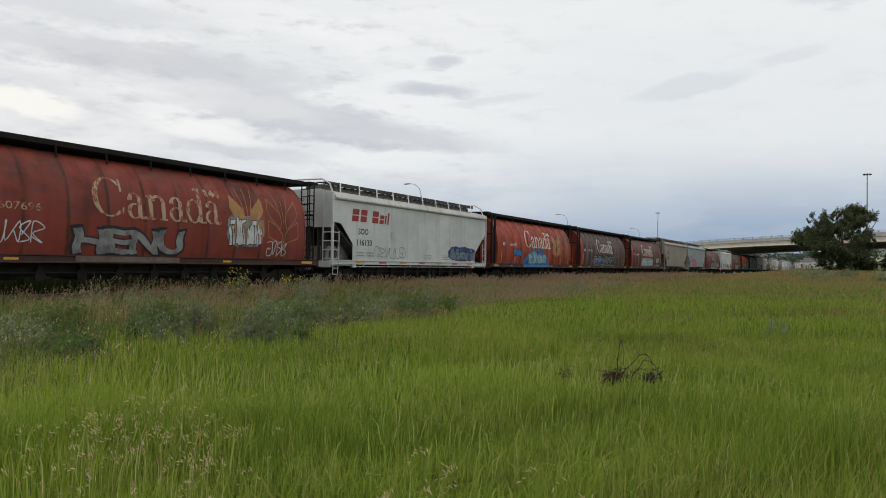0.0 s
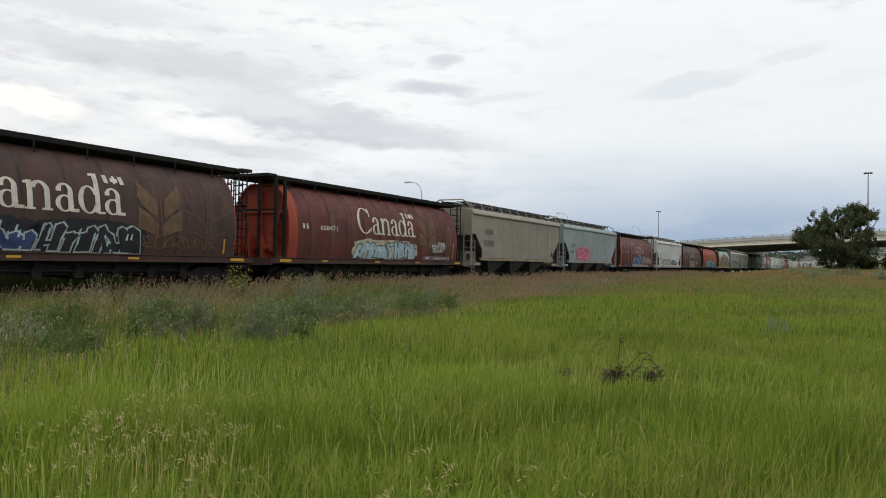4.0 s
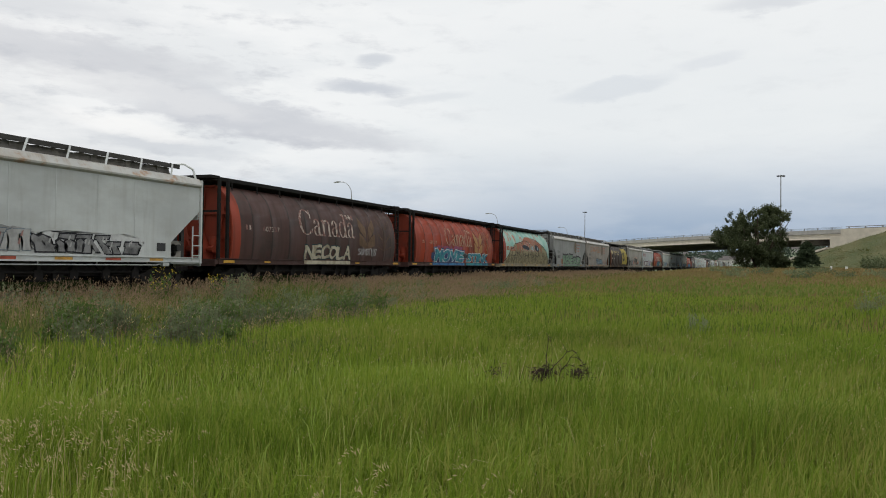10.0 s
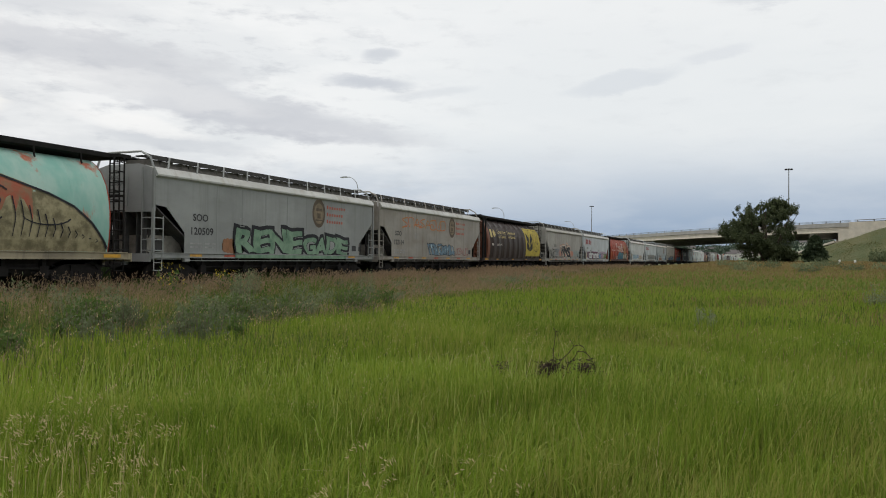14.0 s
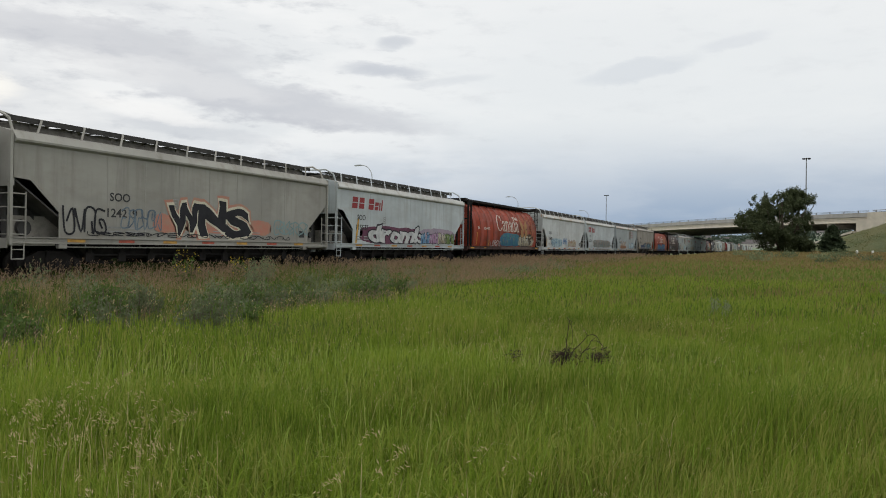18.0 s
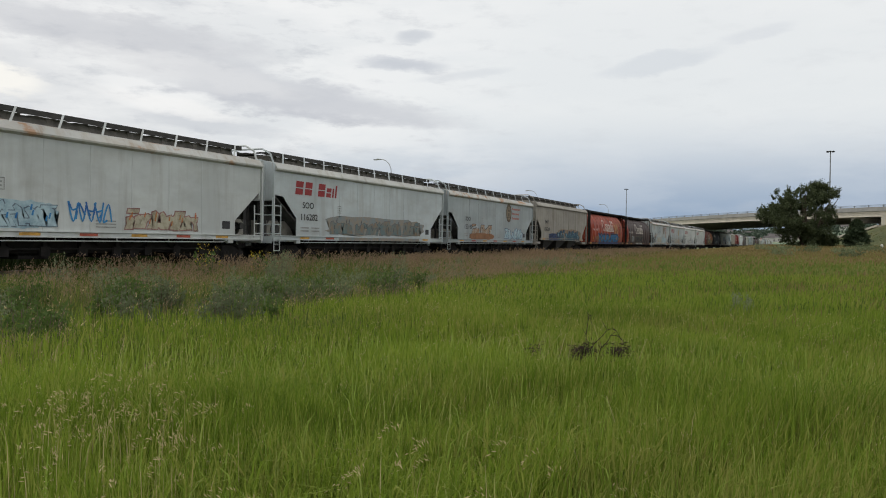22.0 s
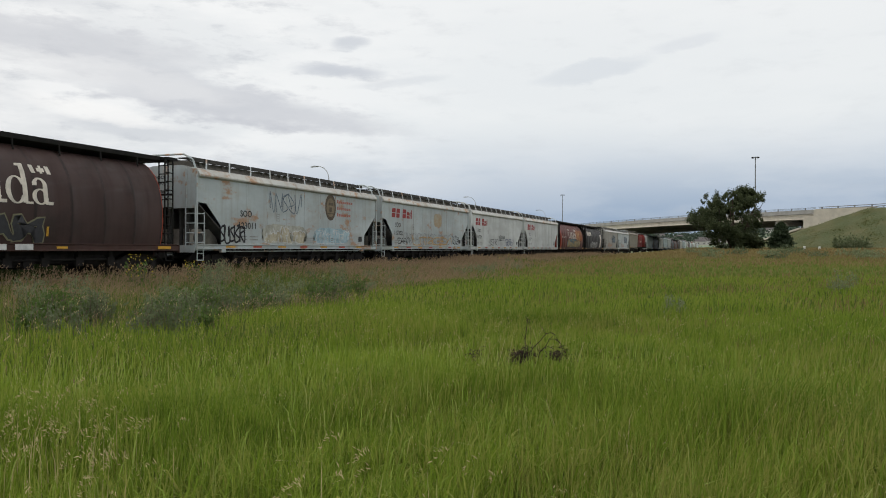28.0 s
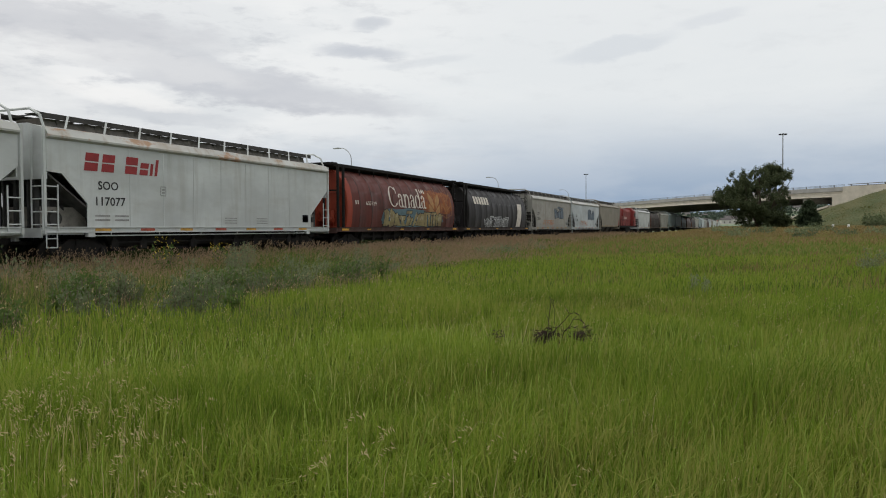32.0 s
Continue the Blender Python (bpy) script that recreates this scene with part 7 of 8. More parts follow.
for i in range(16):
    shrub("sagebrush", rng.uniform(-4, 13), rng.uniform(70, 112), rng.uniform(0.7, 1.1), rng.uniform(1.5, 3.2), 200 + i, DULL if i % 3 else SAGE, "dusky sagebrush at the far edge of the field", 0.09, 500, group="sagebrush at the field's far edge")
shrub("shrub", 17.8, 134.0, 2.2, 5.2, 231, DULL, "dusky round shrub at the foot of the embankment", 0.2, 1500)

for i, (x, y, h, w) in enumerate(((-10.6, 6.4, 0.75, 0.9), (-11.4, 7.4, 0.8, 1.1), (-12.4, 8.3, 0.8, 1.2), (-9.6, 5.6, 0.6, 0.7))):
    shrub("sagebrush", x, y, h, w, 170 + i, SAGE, "blue-grey sagebrush among tall seeding grass", 0.030, 800, group="sagebrush by the track")
for i in range(52):
    x, y = -7.4 - 6.6 * rng.random(), 3.4 + 14.0 * rng.random()
    shrub("weed", x, y, rng.uniform(0.40, 0.80), rng.uniform(0.4, 1.0), 400 + i, GREENLEAF if i % 7 else DULL, "leafy dark green weed in the strip by the track", 0.034, 620, category="plant", group="weeds by the track")
for i in range(9):
    shrub("sagebrush", -14.0 - 3.0 * rng.random(), 13.0 + 15.0 * rng.random(), rng.uniform(0.8, 1.25), rng.uniform(0.4, 0.9), 500 + i, SAGE, "tall grey-green sagebrush close to the track", 0.034, 700, group="sagebrush by the track")

YELLOWS = leafy("yellow petals", (0.55, 0.42, 0.03), (0.70, 0.55, 0.06), through_light=0.3)


def flowering(x, y, h, wide, seed):
    rng = np.random.RandomState(seed)
    plant = shrub("yellow_flower", x, y, h, wide, seed, GREENLEAF, "yellow-flowering weed at the edge of the track", 0.05, 420, category="plant", group="yellow-flowering weeds")
    n = 60
    a, r = rng.uniform(0, math.tau, n), wide / 2 * np.sqrt(rng.uniform(0, 1, n))
    pos = np.stack((r * np.cos(a), r * np.sin(a), h * rng.uniform(0.55, 1.12, n)), 1)
    part("petals", leaf_cloud(pos, pos * 0 + np.array((0, 0, 1.0)), 0.032, rng), YELLOWS, plant)


for i, (x, y, h, w) in enumerate(((-17.2, 19.0, 1.28, 0.95), (-17.2, 21.6, 1.05, 0.85), (-17.5, 60.0, 0.95, 2.4), (-17.6, 62.5, 0.95, 2.2), (-17.0, 66.0, 0.8, 1.4))):
    flowering(x, y, h, w, 300 + i)


# ---- a dead bough lying in the grass ----
def dead_bough():
    bough = thing("dead_bough", pose(-2.05, 8.05, 0.02) @ Matrix.Diagonal((0.58, 0.58, 0.72, 1)), "dry twisted dead bough lying in tall grass", "branch")
    rng = random.Random(8)
    for k, (ax, bx, hi) in enumerate(((-0.08, 0.74, 0.74), (0.06, 0.80, 0.62), (-0.05, 0.12, 1.0), (-0.15, 0.2, 0.5), (-0.6, 0.0, 0.22))):
        bm = bmesh.new()
        pts = []
        for i in range(9):
            t = i / 8
            pts.append((ax + (bx - ax) * t + rng.uniform(-0.03, 0.03), 0.1 * math.sin(t * 3 + k), 0.2 + hi * math.sin(t * 2.6) * 0.8 + rng.uniform(-0.02, 0.02)))
        for i, (p, q) in enumerate(zip(pts, pts[1:])):
            rod(bm, p, q, 0.009 - 0.0008 * i, 5, 0.0082 - 0.0008 * i)
            if i % 2:
                rod(bm, q, (q[0] + rng.uniform(-0.12, 0.12), q[1] + rng.uniform(-0.1, 0.1), q[2] + rng.uniform(0.0, 0.14)), 0.006, 4, 0.002)
        part("twig", finish(bm, "twig"), TWIG, bough)
    for cx, cz, n in ((-0.10, 0.43, 230), (0.58, 0.45, 130), (-0.98, 0.40, 34)):
        bm = bmesh.new()
        for i in range(n):
            p = Vector((cx + rng.gauss(0, 0.10), rng.gauss(0, 0.1), cz + rng.gauss(0, 0.055)))
            q = p + Vector((rng.uniform(-0.14, 0.14), rng.uniform(-0.12, 0.12), rng.uniform(-0.05, 0.05)))
            rod(bm, p, q, 0.008, 4, 0.004)
        tagged(part("brush", finish(bm, "brush"), TWIG, bough), "tangle of fine dry twigs", kind="stuff")


dead_bough()


# ---- grass ----
def blades(xy, height, width, lean, rng, name, fine=False):
    """Tapering, curving blades: two quads and a tip near by, one quad and a tip farther off."""
    n = len(xy)
    z = ground_z(xy[:, 0], xy[:, 1])
    a = rng.uniform(0, math.tau, n)
    side = np.stack((np.cos(a), np.sin(a), np.zeros(n)), 1) * (width / 2)[:, None]
    b = rng.uniform(0, math.tau, n)
    tip = np.stack((np.cos(b), np.sin(b), np.zeros(n)), 1) * (lean * height)[:, None] + np.array((0.05, -0.02, 0)) * height[:, None]
    base = np.stack((xy[:, 0], xy[:, 1], z - 0.02), 1)
    up = np.zeros((n, 3))
    up[:, 2] = height
    one = base + up * 0.42 + tip * 0.14
    two = base + up * (0.78 - 0.06 * lean[:, None]) + tip * 0.50
    top = base + up * (1 - 0.45 * lean[:, None]) + tip
    if not fine:
        verts = np.stack((base - side, base + side, two + side * 0.8, two - side * 0.8, top), 1).reshape(-1, 3)
        i = np.arange(n)[:, None] * 5
        corners = np.concatenate((i + np.array([[0, 1, 2, 3]]), i + np.array([[3, 2, 4]])), 1)
        return numpy_mesh(name, verts, corners.ravel(), np.tile((4, 3), n))
    verts = np.stack((base - side, base + side, one + side, one - side, two + side * 0.7, two - side * 0.7, top), 1).reshape(-1, 3)
    i = np.arange(n)[:, None] * 7
    corners = np.concatenate((i + np.array([[0, 1, 2, 3]]), i + np.array([[3, 2, 4, 5]]), i + np.array([[5, 4, 6]])), 1)
    return numpy_mesh(name, verts, corners.ravel(), np.tile((4, 4, 3), n))


def wedge(n, r0, r1, rng, a0=-64.0, a1=19.0):
    """Even scatter over the sector of the field before the camera."""
    r = np.sqrt(rng.uniform(r0 * r0, r1 * r1, n))
    a = np.radians(rng.uniform(a0, a1, n))
    return np.stack((r * np.sin(a), r * np.cos(a)), 1)


def verge(xy):
    """Where the mown-height green gives way to the weedy strip by the track: positive inside the strip."""
    x, y = xy[:, 0], xy[:, 1]
    edge = -8.4 + 2.1 * np.clip((14 - y) / 5, 0, 1) - 0.7 * np.sin(y * 0.35) - 0.23 * np.clip(y - 19, 0, 36) - 0.4 * np.sin(y * 1.3 + x)
    return edge - x


def drift(xy, scale, seed):
    """A cheap, smooth, uneven field over the ground, about -1 to 1."""
    x, y = xy[:, 0] * scale, xy[:, 1] * scale
    return (np.sin(x * 1.3 + seed) * np.cos(y * 1.1 - seed * 2) + np.sin(x * 2.9 - y * 1.7 + seed * 3) * 0.6 + np.sin(y * 3.7 + x * 0.8 + seed) * 0.4) / 1.6


GRASS = leafy("meadow grass", (0.088, 0.148, 0.016), (0.265, 0.352, 0.044), (0.34, 0.26, 0.11), 0.45, 0.35, 0.45)
BRIGHT = leafy("bright new blades", (0.20, 0.29, 0.045), (0.36, 0.45, 0.10), (0.36, 0.31, 0.14), 0.6, 0.5, 0.45)
GRASS_DARK = leafy("shade-dark low grass", (0.045, 0.078, 0.018), (0.105, 0.152, 0.034), None, 0, 0.3, 0.4)
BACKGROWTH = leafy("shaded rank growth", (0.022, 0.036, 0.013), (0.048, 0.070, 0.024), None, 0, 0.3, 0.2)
DRYGRASS = leafy("dry seeding grass", (0.19, 0.135, 0.075), (0.38, 0.272, 0.165), (0.16, 0.18, 0.055), 0.5, 0.3, 0.4)
PLUME = leafy("pinkish plumes", (0.20, 0.140, 0.088), (0.38, 0.275, 0.18), None, 0, 0.3, 0.4)
STRIP = leafy("rank strip grass", (0.040, 0.074, 0.016), (0.130, 0.178, 0.042), (0.20, 0.15, 0.08), 0.4, 0.4, 0.4)
STRAW = leafy("straw seed heads", (0.32, 0.26, 0.12), (0.58, 0.48, 0.27), None, 0, 0.4, 0.3)
RUSSET = leafy("russet grass", (0.17, 0.135, 0.055), (0.31, 0.215, 0.105), (0.16, 0.18, 0.05), 0.6, 0.05, 0.4)
FARGRASS = leafy("far meadow grass", (0.105, 0.155, 0.028), (0.21, 0.25, 0.060), (0.27, 0.185, 0.085), 0.95, 0.06, 0.4)


def stuff(me, mat, name, label, category="grass"):
    tagged(part(name, me, mat), label, category, kind="stuff")


def make_grass():
    rng = np.random.RandomState(4)
    # near to middle green field; low GRASS_DARK blades colour in the shaded gaps
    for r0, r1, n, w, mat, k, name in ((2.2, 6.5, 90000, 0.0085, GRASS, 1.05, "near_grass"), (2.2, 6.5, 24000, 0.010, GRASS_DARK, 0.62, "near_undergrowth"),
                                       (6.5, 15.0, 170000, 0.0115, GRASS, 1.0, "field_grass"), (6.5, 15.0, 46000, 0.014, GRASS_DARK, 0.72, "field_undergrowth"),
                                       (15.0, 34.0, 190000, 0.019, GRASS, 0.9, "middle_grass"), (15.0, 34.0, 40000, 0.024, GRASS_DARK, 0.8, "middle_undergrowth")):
        xy = wedge(n, r0, r1, rng)
        xy = xy[verge(xy) < rng.normal(-0.4, 1.9, n)]
        xy = xy[drift(xy, 2.3, 3.0) + 0.5 * drift(xy, 6.1, 1.0) > rng.uniform(-1.9, -0.35, len(xy))]
        m = len(xy)
        h = (0.42 + 0.085 * drift(xy, 0.55, 2.0) + 0.06 * drift(xy, 2.1, 5.0)) * rng.uniform(0.5, 1.3, m) * k
        h *= 1 - 0.42 * np.exp(-((xy[:, 0] + 2.1) / 0.9) ** 2 - ((xy[:, 1] - 7.7) / 0.7) ** 2)
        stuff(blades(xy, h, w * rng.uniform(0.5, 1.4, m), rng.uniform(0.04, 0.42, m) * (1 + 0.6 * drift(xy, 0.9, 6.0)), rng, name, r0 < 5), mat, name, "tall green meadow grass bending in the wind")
    # single bright blades standing out of the sward
    xy = wedge(4500, 2.2, 9.0, rng)
    xy = xy[verge(xy) < -0.5]
    m = len(xy)
    stuff(blades(xy, rng.uniform(0.34, 0.62, m), rng.uniform(0.006, 0.012, m), rng.uniform(0.03, 0.35, m), rng, "bright_blades", True), BRIGHT, "bright_blades", "pale fresh blades standing out of the meadow grass")
    # sparse russet stalks among the green, away from the track
    xy = wedge(15000, 6.0, 34.0, rng, -14, 19)
    xy = xy[rng.uniform(0, 1, len(xy)) < 0.25 + 0.5 * np.clip((xy[:, 0] + 2) / 8, 0, 1) + 0.3 * drift(xy, 0.4, 4.0)]
    m = len(xy)
    stuff(blades(xy, rng.uniform(0.3, 0.55, m), np.hypot(xy[:, 0], xy[:, 1]) * 0.0008, rng.uniform(0.05, 0.4, m), rng, "russet_stalks"), RUSSET, "russet_stalks", "sparse russet seeding stalks in the green field")
    # far field: coarser tufts, russet farther out
    xy = wedge(100000, 34.0, 85.0, rng, -40, 19)
    xy = xy[(verge(xy) < 0.5)]
    m = len(xy)
    red = rng.uniform(0, 1, m) < np.clip((np.hypot(xy[:, 0], xy[:, 1]) - 38) / 60, 0.08, 0.7) + 0.25 * drift(xy, 0.12, 2.0)
    h, w, lean = rng.uniform(0.22, 0.5, m), rng.uniform(0.04, 0.10, m), rng.uniform(0.1, 0.5, m)
    stuff(blades(xy[~red], h[~red], w[~red], lean[~red], rng, "far_grass"), FARGRASS, "far_grass", "distant olive meadow grass")
    stuff(blades(xy[red], h[red] * 1.15, w[red], lean[red], rng, "far_russet_grass"), RUSSET, "far_russet_grass", "distant russet seeding grass")
    xy = wedge(60000, 85.0, 190.0, rng, -16, 19)
    m = len(xy)
    stuff(blades(xy, rng.uniform(0.3, 0.7, m), rng.uniform(0.15, 0.35, m), rng.uniform(0.1, 0.5, m), rng, "farthest_grass"), RUSSET, "farthest_grass", "distant russet seeding grass")
    # the weedy strip along the track
    n = 240000
    y = 110 * rng.uniform(0, 1, n) ** 1.75 - 1.0
    x = -4.6 - 15.8 * rng.uniform(0, 1, n)
    xy = np.stack((x, y), 1)
    xy = xy[verge(xy) > rng.normal(-0.6, 1.7, n)]
    m = len(xy)
    dist = np.hypot(xy[:, 0], xy[:, 1])
    tall = 0.45 + 0.45 * np.clip((-xy[:, 0] - 9.5) / 7.0, 0, 1) + 0.20 * drift(xy, 0.45, 1.0)
    depth = np.clip(verge(xy), -1.0, 9.0)
    share = 1.00 - 0.30 * np.exp(-((depth - 1.0) / 0.8) ** 2) - 0.24 * np.clip((depth - 4.5) / 3.0, 0, 1) - 0.3 * np.clip((xy[:, 1] - 22) / 20, 0, 1) + 0.15 * np.clip((15 - xy[:, 1]) / 5, 0, 1)
    green = rng.uniform(0, 1, m) < share + 0.30 * drift(xy, 0.35, 7.0)
    fresh = green & (rng.uniform(0, 1, m) < 0.4)
    rank = green & ~fresh
    h = tall * rng.uniform(0.5, 1.15, m)
    w = np.clip(dist * 0.00075, 0.010, 0.055) * rng.uniform(0.6, 1.3, m)
    stuff(blades(xy[rank], h[rank] * 0.85, w[rank], rng.uniform(0.1, 0.6, rank.sum()), rng, "strip_rank"), STRIP, "strip_grass", "dark green rank grass in the strip by the track")
    stuff(blades(xy[fresh], h[fresh] * 0.85, w[fresh], rng.uniform(0.1, 0.6, fresh.sum()), rng, "strip_fresh"), FARGRASS, "strip_fresh_grass", "olive grass in the strip by the track")
    dry = ~green
    stuff(blades(xy[dry], h[dry], w[dry] * 0.6, rng.uniform(0.1, 0.45, dry.sum()), rng, "strip_dry"), DRYGRASS, "seeding_grass", "pinkish tan seeding grass in the strip by the track")
    # rank growth added on the far side of the track, its colour darkened for shade
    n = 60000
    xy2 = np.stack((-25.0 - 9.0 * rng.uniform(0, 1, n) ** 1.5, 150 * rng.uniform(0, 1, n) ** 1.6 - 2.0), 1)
    stuff(blades(xy2, rng.uniform(0.95, 1.85, n), np.clip(np.hypot(xy2[:, 0], xy2[:, 1]) * 0.0014, 0.03, 0.12), rng.uniform(0.1, 0.5, n), rng, "back_grass"), BACKGROWTH, "back_grass", "rank growth behind the track in a shade-dark colour")
    # feathery heads on the dry stalks
    pick = rng.permutation(np.where(dry)[0])[:17000]
    heads(xy[pick], h[pick], 0.11, np.clip(np.hypot(xy[pick, 0], xy[pick, 1]) * 0.0007, 0.008, 0.04), rng, "grass_plumes", PLUME, 6, "pinkish tan feathery grass plumes")
    # cream umbels among the weeds
    spot = np.stack((rng.uniform(-11.5, -6.6, 170), rng.uniform(3.0, 13.0, 170)), 1)
    spot = spot[verge(spot) > -0.6]
    heads(spot, rng.uniform(0.45, 0.75, len(spot)), 0.06, np.full(len(spot), 0.010), rng, "cream_umbels", STRAW, 7, "small cream flower heads among the weeds")
    # drooping panicles in the near field, in loose stands
    spots = np.concatenate((wedge(13, 3.1, 4.8, rng, -56, -46), wedge(2, 2.8, 4.0, rng, -42, 4)))
    xy = np.concatenate([s + rng.normal(scale=0.26, size=(7, 2)) for s in spots])
    tall = rng.uniform(0.46, 0.70, len(xy))
    panicles(xy, tall, rng)
    # small pale seed heads strewn over the field
    spot = wedge(900, 2.6, 13.0, rng)
    spot = spot[verge(spot) < 0.3]
    heads(spot, rng.uniform(0.42, 0.62, len(spot)), 0.07, 0.0022 + np.hypot(spot[:, 0], spot[:, 1]) * 0.0004, rng, "seed_heads", STRAW, 7, "small pale grass heads strewn over the green field")
    # bent straws lying over the green
    bent = np.concatenate((wedge(70, 2.6, 9.0, rng), np.array((-2.6, 8.0)) + rng.normal(scale=(0.55, 0.4), size=(40, 2))))
    stuff(blades(bent, rng.uniform(0.5, 0.78, len(bent)), np.full(len(bent), 0.0045), rng.uniform(0.35, 0.85, len(bent)), rng, "bent_straws", True), STRAW, "bent_straws", "thin pale straws bent over the green grass")
    stuff(blades(xy, tall, np.full(len(xy), 0.004), rng.uniform(0.02, 0.1, len(xy)), rng, "oat_stalks"), STRAW, "oat_stalks", "thin straw-coloured stalks")


def surrounding_grass():
    """The same meadow behind and beside the camera, and short growth at its foot."""
    rng = np.random.RandomState(77)
    xy = np.concatenate((wedge(70000, 1.0, 16.0, rng, 19, 296), wedge(1500, 0.9, 2.2, rng)))
    m = len(xy)
    r = np.hypot(xy[:, 0], xy[:, 1])
    stuff(blades(xy, np.where(r < 2.3, 0.26, 0.42) * rng.uniform(0.6, 1.2, m), 0.010 + r * 0.0012, rng.uniform(0.05, 0.4, m), rng, "surrounding_grass"), GRASS, "surrounding_grass", "meadow grass all round the viewpoint")


def panicles(xy, h, rng):
    """Nodding seed heads: slim grains strung along an arc that hangs over."""
    n, grains = len(xy), 13
    i = np.repeat(np.arange(n), grains)
    t = np.tile(np.linspace(0, 1, grains), n)
    a = rng.uniform(-0.9, 0.9, n)[i]
    reach = (0.04 + 0.07 * rng.uniform(0, 1, n))[i]
    base = np.stack((xy[:, 0], xy[:, 1], ground_z(xy[:, 0], xy[:, 1]) + h * 0.96), 1)[i]
    pos = base + np.stack((np.cos(a) * reach * t, np.sin(a) * reach * t, 0.15 * t - 0.09 * t * t), 1) + rng.normal(scale=0.009, size=(len(i), 3))
    d = np.stack((np.cos(a), np.sin(a), 0.5 - 2.0 * t), 1) + rng.normal(scale=0.35, size=(len(i), 3))
    d /= np.linalg.norm(d, axis=1)[:, None]
    b = np.cross(d, rng.normal(size=(len(i), 3)))
    b /= np.linalg.norm(b, axis=1)[:, None]
    s = rng.uniform(0.005, 0.0095, len(i))[:, None]
    verts = np.stack((pos - d * s * 1.5, pos + b * s * 0.35, pos + d * s * 1.5, pos - b * s * 0.35), 1).reshape(-1, 3)
    k = np.arange(len(i))[:, None] * 4 + np.array([[0, 1, 2, 3]])
    stuff(numpy_mesh("oat_panicles", verts, k.ravel(), np.full(len(i), 4)), STRAW, "oat_panicles", "pale straw-coloured nodding seed panicles above the green grass")


def heads(xy, h, length, size, rng, name, mat, grains, label):
    """Loose seed heads: a few slim grains hung round the top of each stalk."""
    n = len(xy)
    lean = rng.normal(scale=0.09, size=(n, 2)) + np.array((0.08, -0.02))
    base = np.stack((xy[:, 0] + lean[:, 0], xy[:, 1] + lean[:, 1], ground_z(xy[:, 0], xy[:, 1]) + h * 0.92), 1)
    i = np.repeat(np.arange(n), grains)
    t = rng.uniform(0, 1, len(i))
    pos = base[i] + np.stack((rng.normal(scale=0.3, size=len(i)) * length * (1 - t) + lean[i, 0] * t, rng.normal(scale=0.3, size=len(i)) * length * (1 - t), (t - 0.5) * length * 1.3), 1)
    s = size[i][:, None]
    a = np.stack((rng.normal(scale=0.4, size=len(i)), rng.normal(scale=0.4, size=len(i)), np.ones(len(i))), 1)
    a /= np.linalg.norm(a, axis=1)[:, None]
    b = np.cross(a, rng.normal(size=(len(i), 3)))
    b /= np.linalg.norm(b, axis=1)[:, None]
    verts = np.stack((pos - a * s * 1.6, pos + b * s * 0.5, pos + a * s * 1.6, pos - b * s * 0.5), 1).reshape(-1, 3)
    k = np.arange(len(i))[:, None] * 4 + np.array([[0, 1, 2, 3]])
    stuff(numpy_mesh(name, verts, k.ravel(), np.full(len(i), 4)), mat, name, label)


make_grass()
surrounding_grass()


make_embankment()


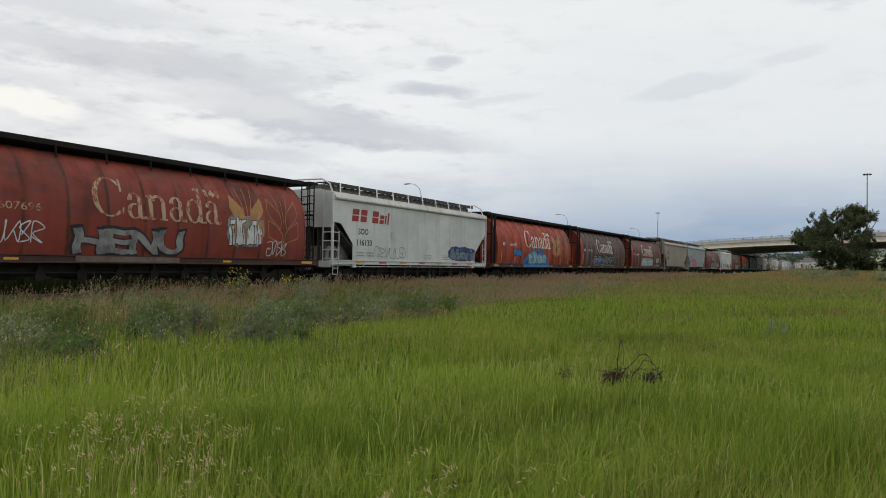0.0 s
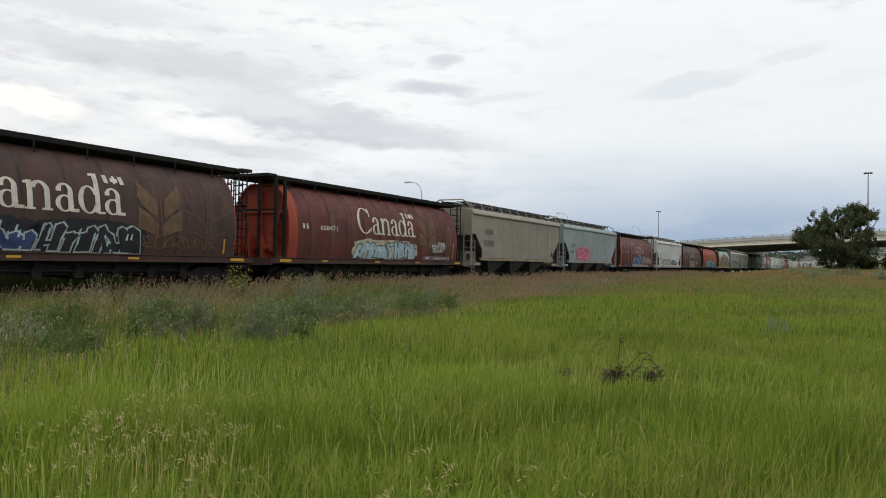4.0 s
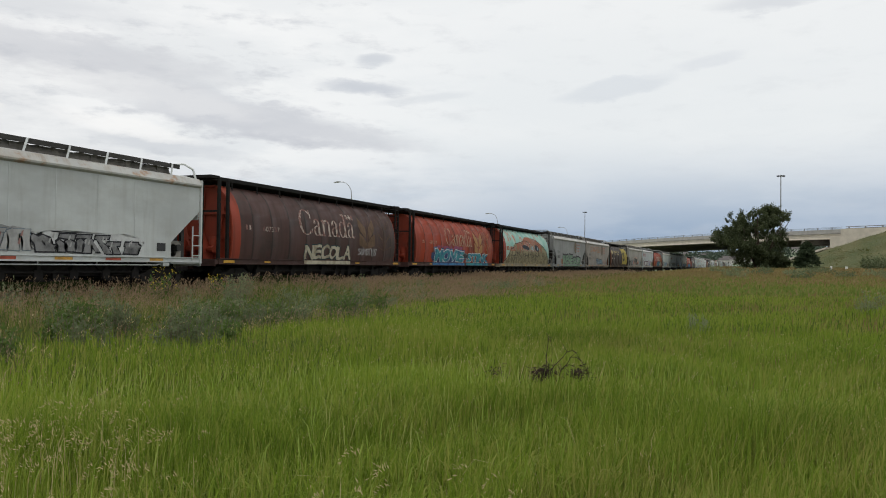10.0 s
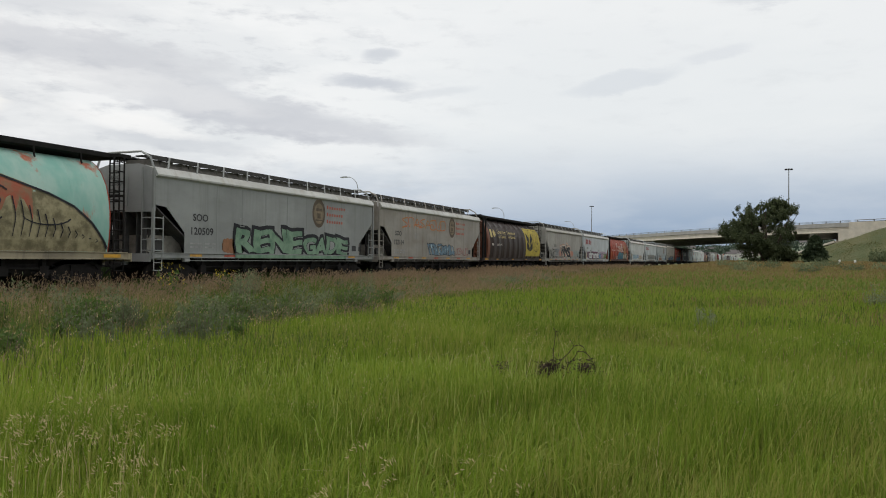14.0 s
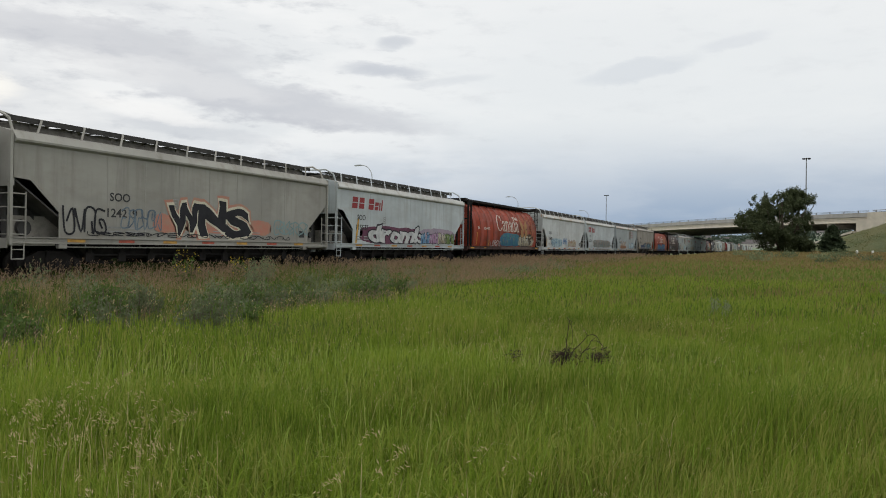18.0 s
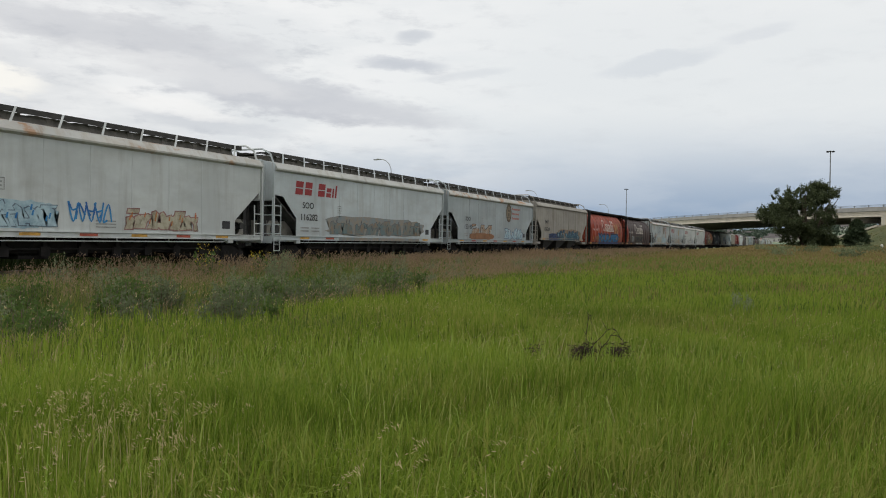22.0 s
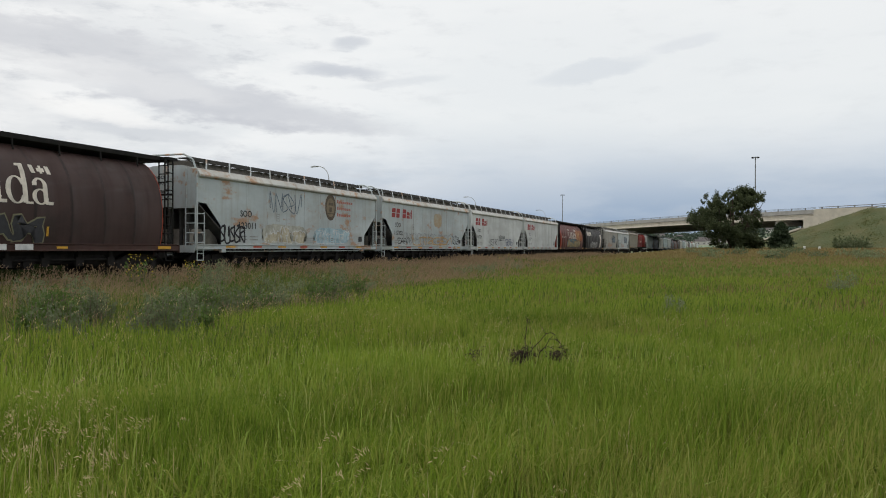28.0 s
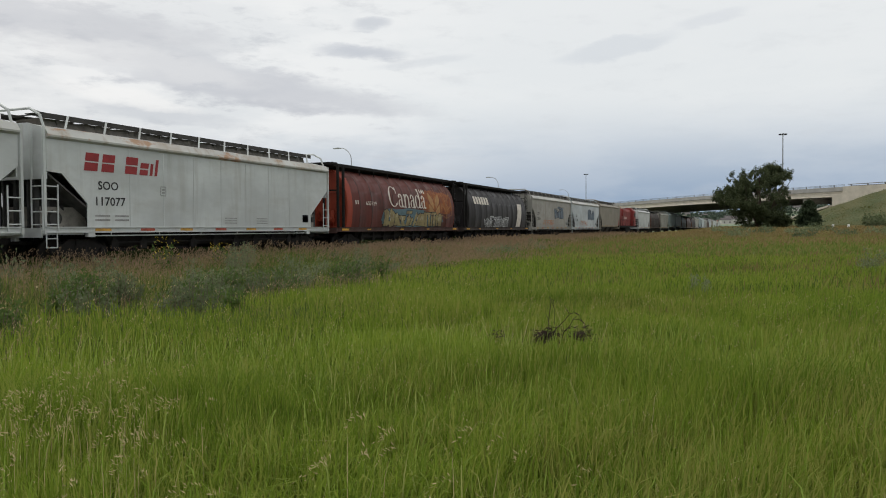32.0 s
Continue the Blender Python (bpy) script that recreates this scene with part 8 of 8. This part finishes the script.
# ---- far side: hills with houses and woods, closing the place all round ----
def make_hills():
    n = 160
    az = np.linspace(-math.pi, math.pi, n)
    prof = 24 + 7 * np.sin(az * 9 + 1) + 4 * np.sin(az * 23) + 2 * np.sin(az * 41)
    rings = []
    for r, k in ((900, -0.02), (1100, 0.28), (1300, 0.72), (1500, 1.0), (2200, 0.9)):
        rings.append(np.stack((r * np.sin(az), r * np.cos(az), 1.0 + prof * k), 1))
    verts = np.concatenate(rings)
    faces = []
    for j in range(len(rings) - 1):
        for i in range(n - 1):
            faces.append((j * n + i, j * n + i + 1, (j + 1) * n + i + 1, (j + 1) * n + i))
    faces = np.array(faces)
    me = numpy_mesh("hills", verts, faces.ravel(), np.full(len(faces), 4))
    def far(g):
        at = g.add("ShaderNodeTexCoord").outputs["Object"]
        patch = g.noise(at, 0.012, 6.0, 0.65)
        colour = g.mix(g.ramp(patch, 0.4, 0.6), (0.10, 0.15, 0.09), (0.15, 0.18, 0.11))
        return surface(g, colour, 0.95)
    tagged(part("hills", me, material("hazy hillside", far)), "low green hills along the horizon", "hills", kind="structure")
    rng = np.random.RandomState(9)
    # woods
    m = 2600
    a = np.radians(rng.uniform(-70, 25, m))
    r = rng.uniform(1120, 1500, m)
    h = 1.0 + np.interp(r, (900, 1100, 1300, 1500), (-0.02, 0.28, 0.72, 1.0)) * np.interp(a, az, prof)
    base = np.stack((r * np.sin(a), r * np.cos(a), h), 1)
    i = np.repeat(np.arange(m), 14)
    pos = base[i] + rng.normal(size=(len(i), 3)) * np.array((4.5, 4.5, 2.4)) + np.array((0, 0, 3.5))
    stuff(leaf_cloud(pos, pos * 0 + np.array((0, 0, 1.0)), 2.6, rng), leafy("far woods", (0.045, 0.065, 0.05), (0.075, 0.10, 0.07), through_light=0.1), "far_woods", "dark far-off woods on the hills", "woods")
    # houses
    rr = random.Random(6)
    for k in range(26):
        az_k = rr.uniform(-9, 3)
        r_k = rr.uniform(1020, 1330)
        x, y = r_k * math.sin(radians(az_k)), r_k * math.cos(radians(az_k))
        z = 1.0 + float(np.interp(r_k, (900, 1100, 1300, 1500), (-0.02, 0.28, 0.72, 1.0)) * np.interp(radians(az_k), az, prof))
        house = thing("house", pose(x, y, z - 1, 0, 0, rr.uniform(-30, 30)), "small far-off pale house with a dark gable roof", "house", "houses on the hill")
        w, d, e = rr.uniform(5, 9), rr.uniform(4, 6), rr.uniform(4, 6.5)
        part("wall", bar(-w, w, -d, d, 0, e), plain("house wall pale", (0.55, 0.53, 0.50), 0.9) if k % 3 else plain("house wall tan", (0.38, 0.33, 0.28), 0.9), house)
        bm = bmesh.new()
        prism(bm, [(-d - 0.5, e), (d + 0.5, e), (0, e + 3.0)], "x", -w - 0.5, w + 0.5)
        part("roof", finish(bm, "roof"), plain("house roof", (0.10, 0.09, 0.09), 0.9), house)
        for wx in (-w * 0.5, w * 0.5):
            part("window", bar(wx - 0.7, wx + 0.7, -d - 0.06, -d, e * 0.4, e * 0.4 + 1.6), BLACK, house)


make_hills()


def signal_mast(x, y, h):
    mast = thing("railway_signal", pose(x, y, float(ground_z(x, y))), "thin railway signal post beside the track", "signal")
    bm = bmesh.new()
    rod(bm, (0, 0, 0), (0, 0, h), 0.09, 8)
    part("post", finish(bm, "post"), GALV, mast)
    part("head", bar(-0.28, 0.28, -0.12, 0.12, h - 1.1, h, 0.05), plain("signal white", (0.6, 0.55, 0.5), 0.7), mast)
    part("target", bar(-0.2, 0.2, -0.14, -0.12, h - 0.5, h - 0.2), RED, mast)


signal_mast(-12.2, 280.0, 3.6)


def marker_post(x, y):
    post = thing("marker_post", pose(x, y, float(ground_z(x, y))), "short white roadside marker post", "post", "marker posts")
    part("post", shape("marker", lambda: bar(-0.14, 0.14, -0.1, 0.1, 0, 0.85, 0.03)), plain("marker white", (0.7, 0.7, 0.68), 0.7), post)


for x, y in ((9.9, 118.0), (11.9, 119.0), (24.0, 124.0)):
    marker_post(x, y)


# ---- what moves: every car rolls along the track ----
def motions():
    times = [i * 2.0 for i in range(17)]
    for (kind, car), place in zip(CARS, PLACES):
        walk(car, [(t, pose(TRACK_X, place + train_at(t), RAIL_Z)) for t in times])


motions()
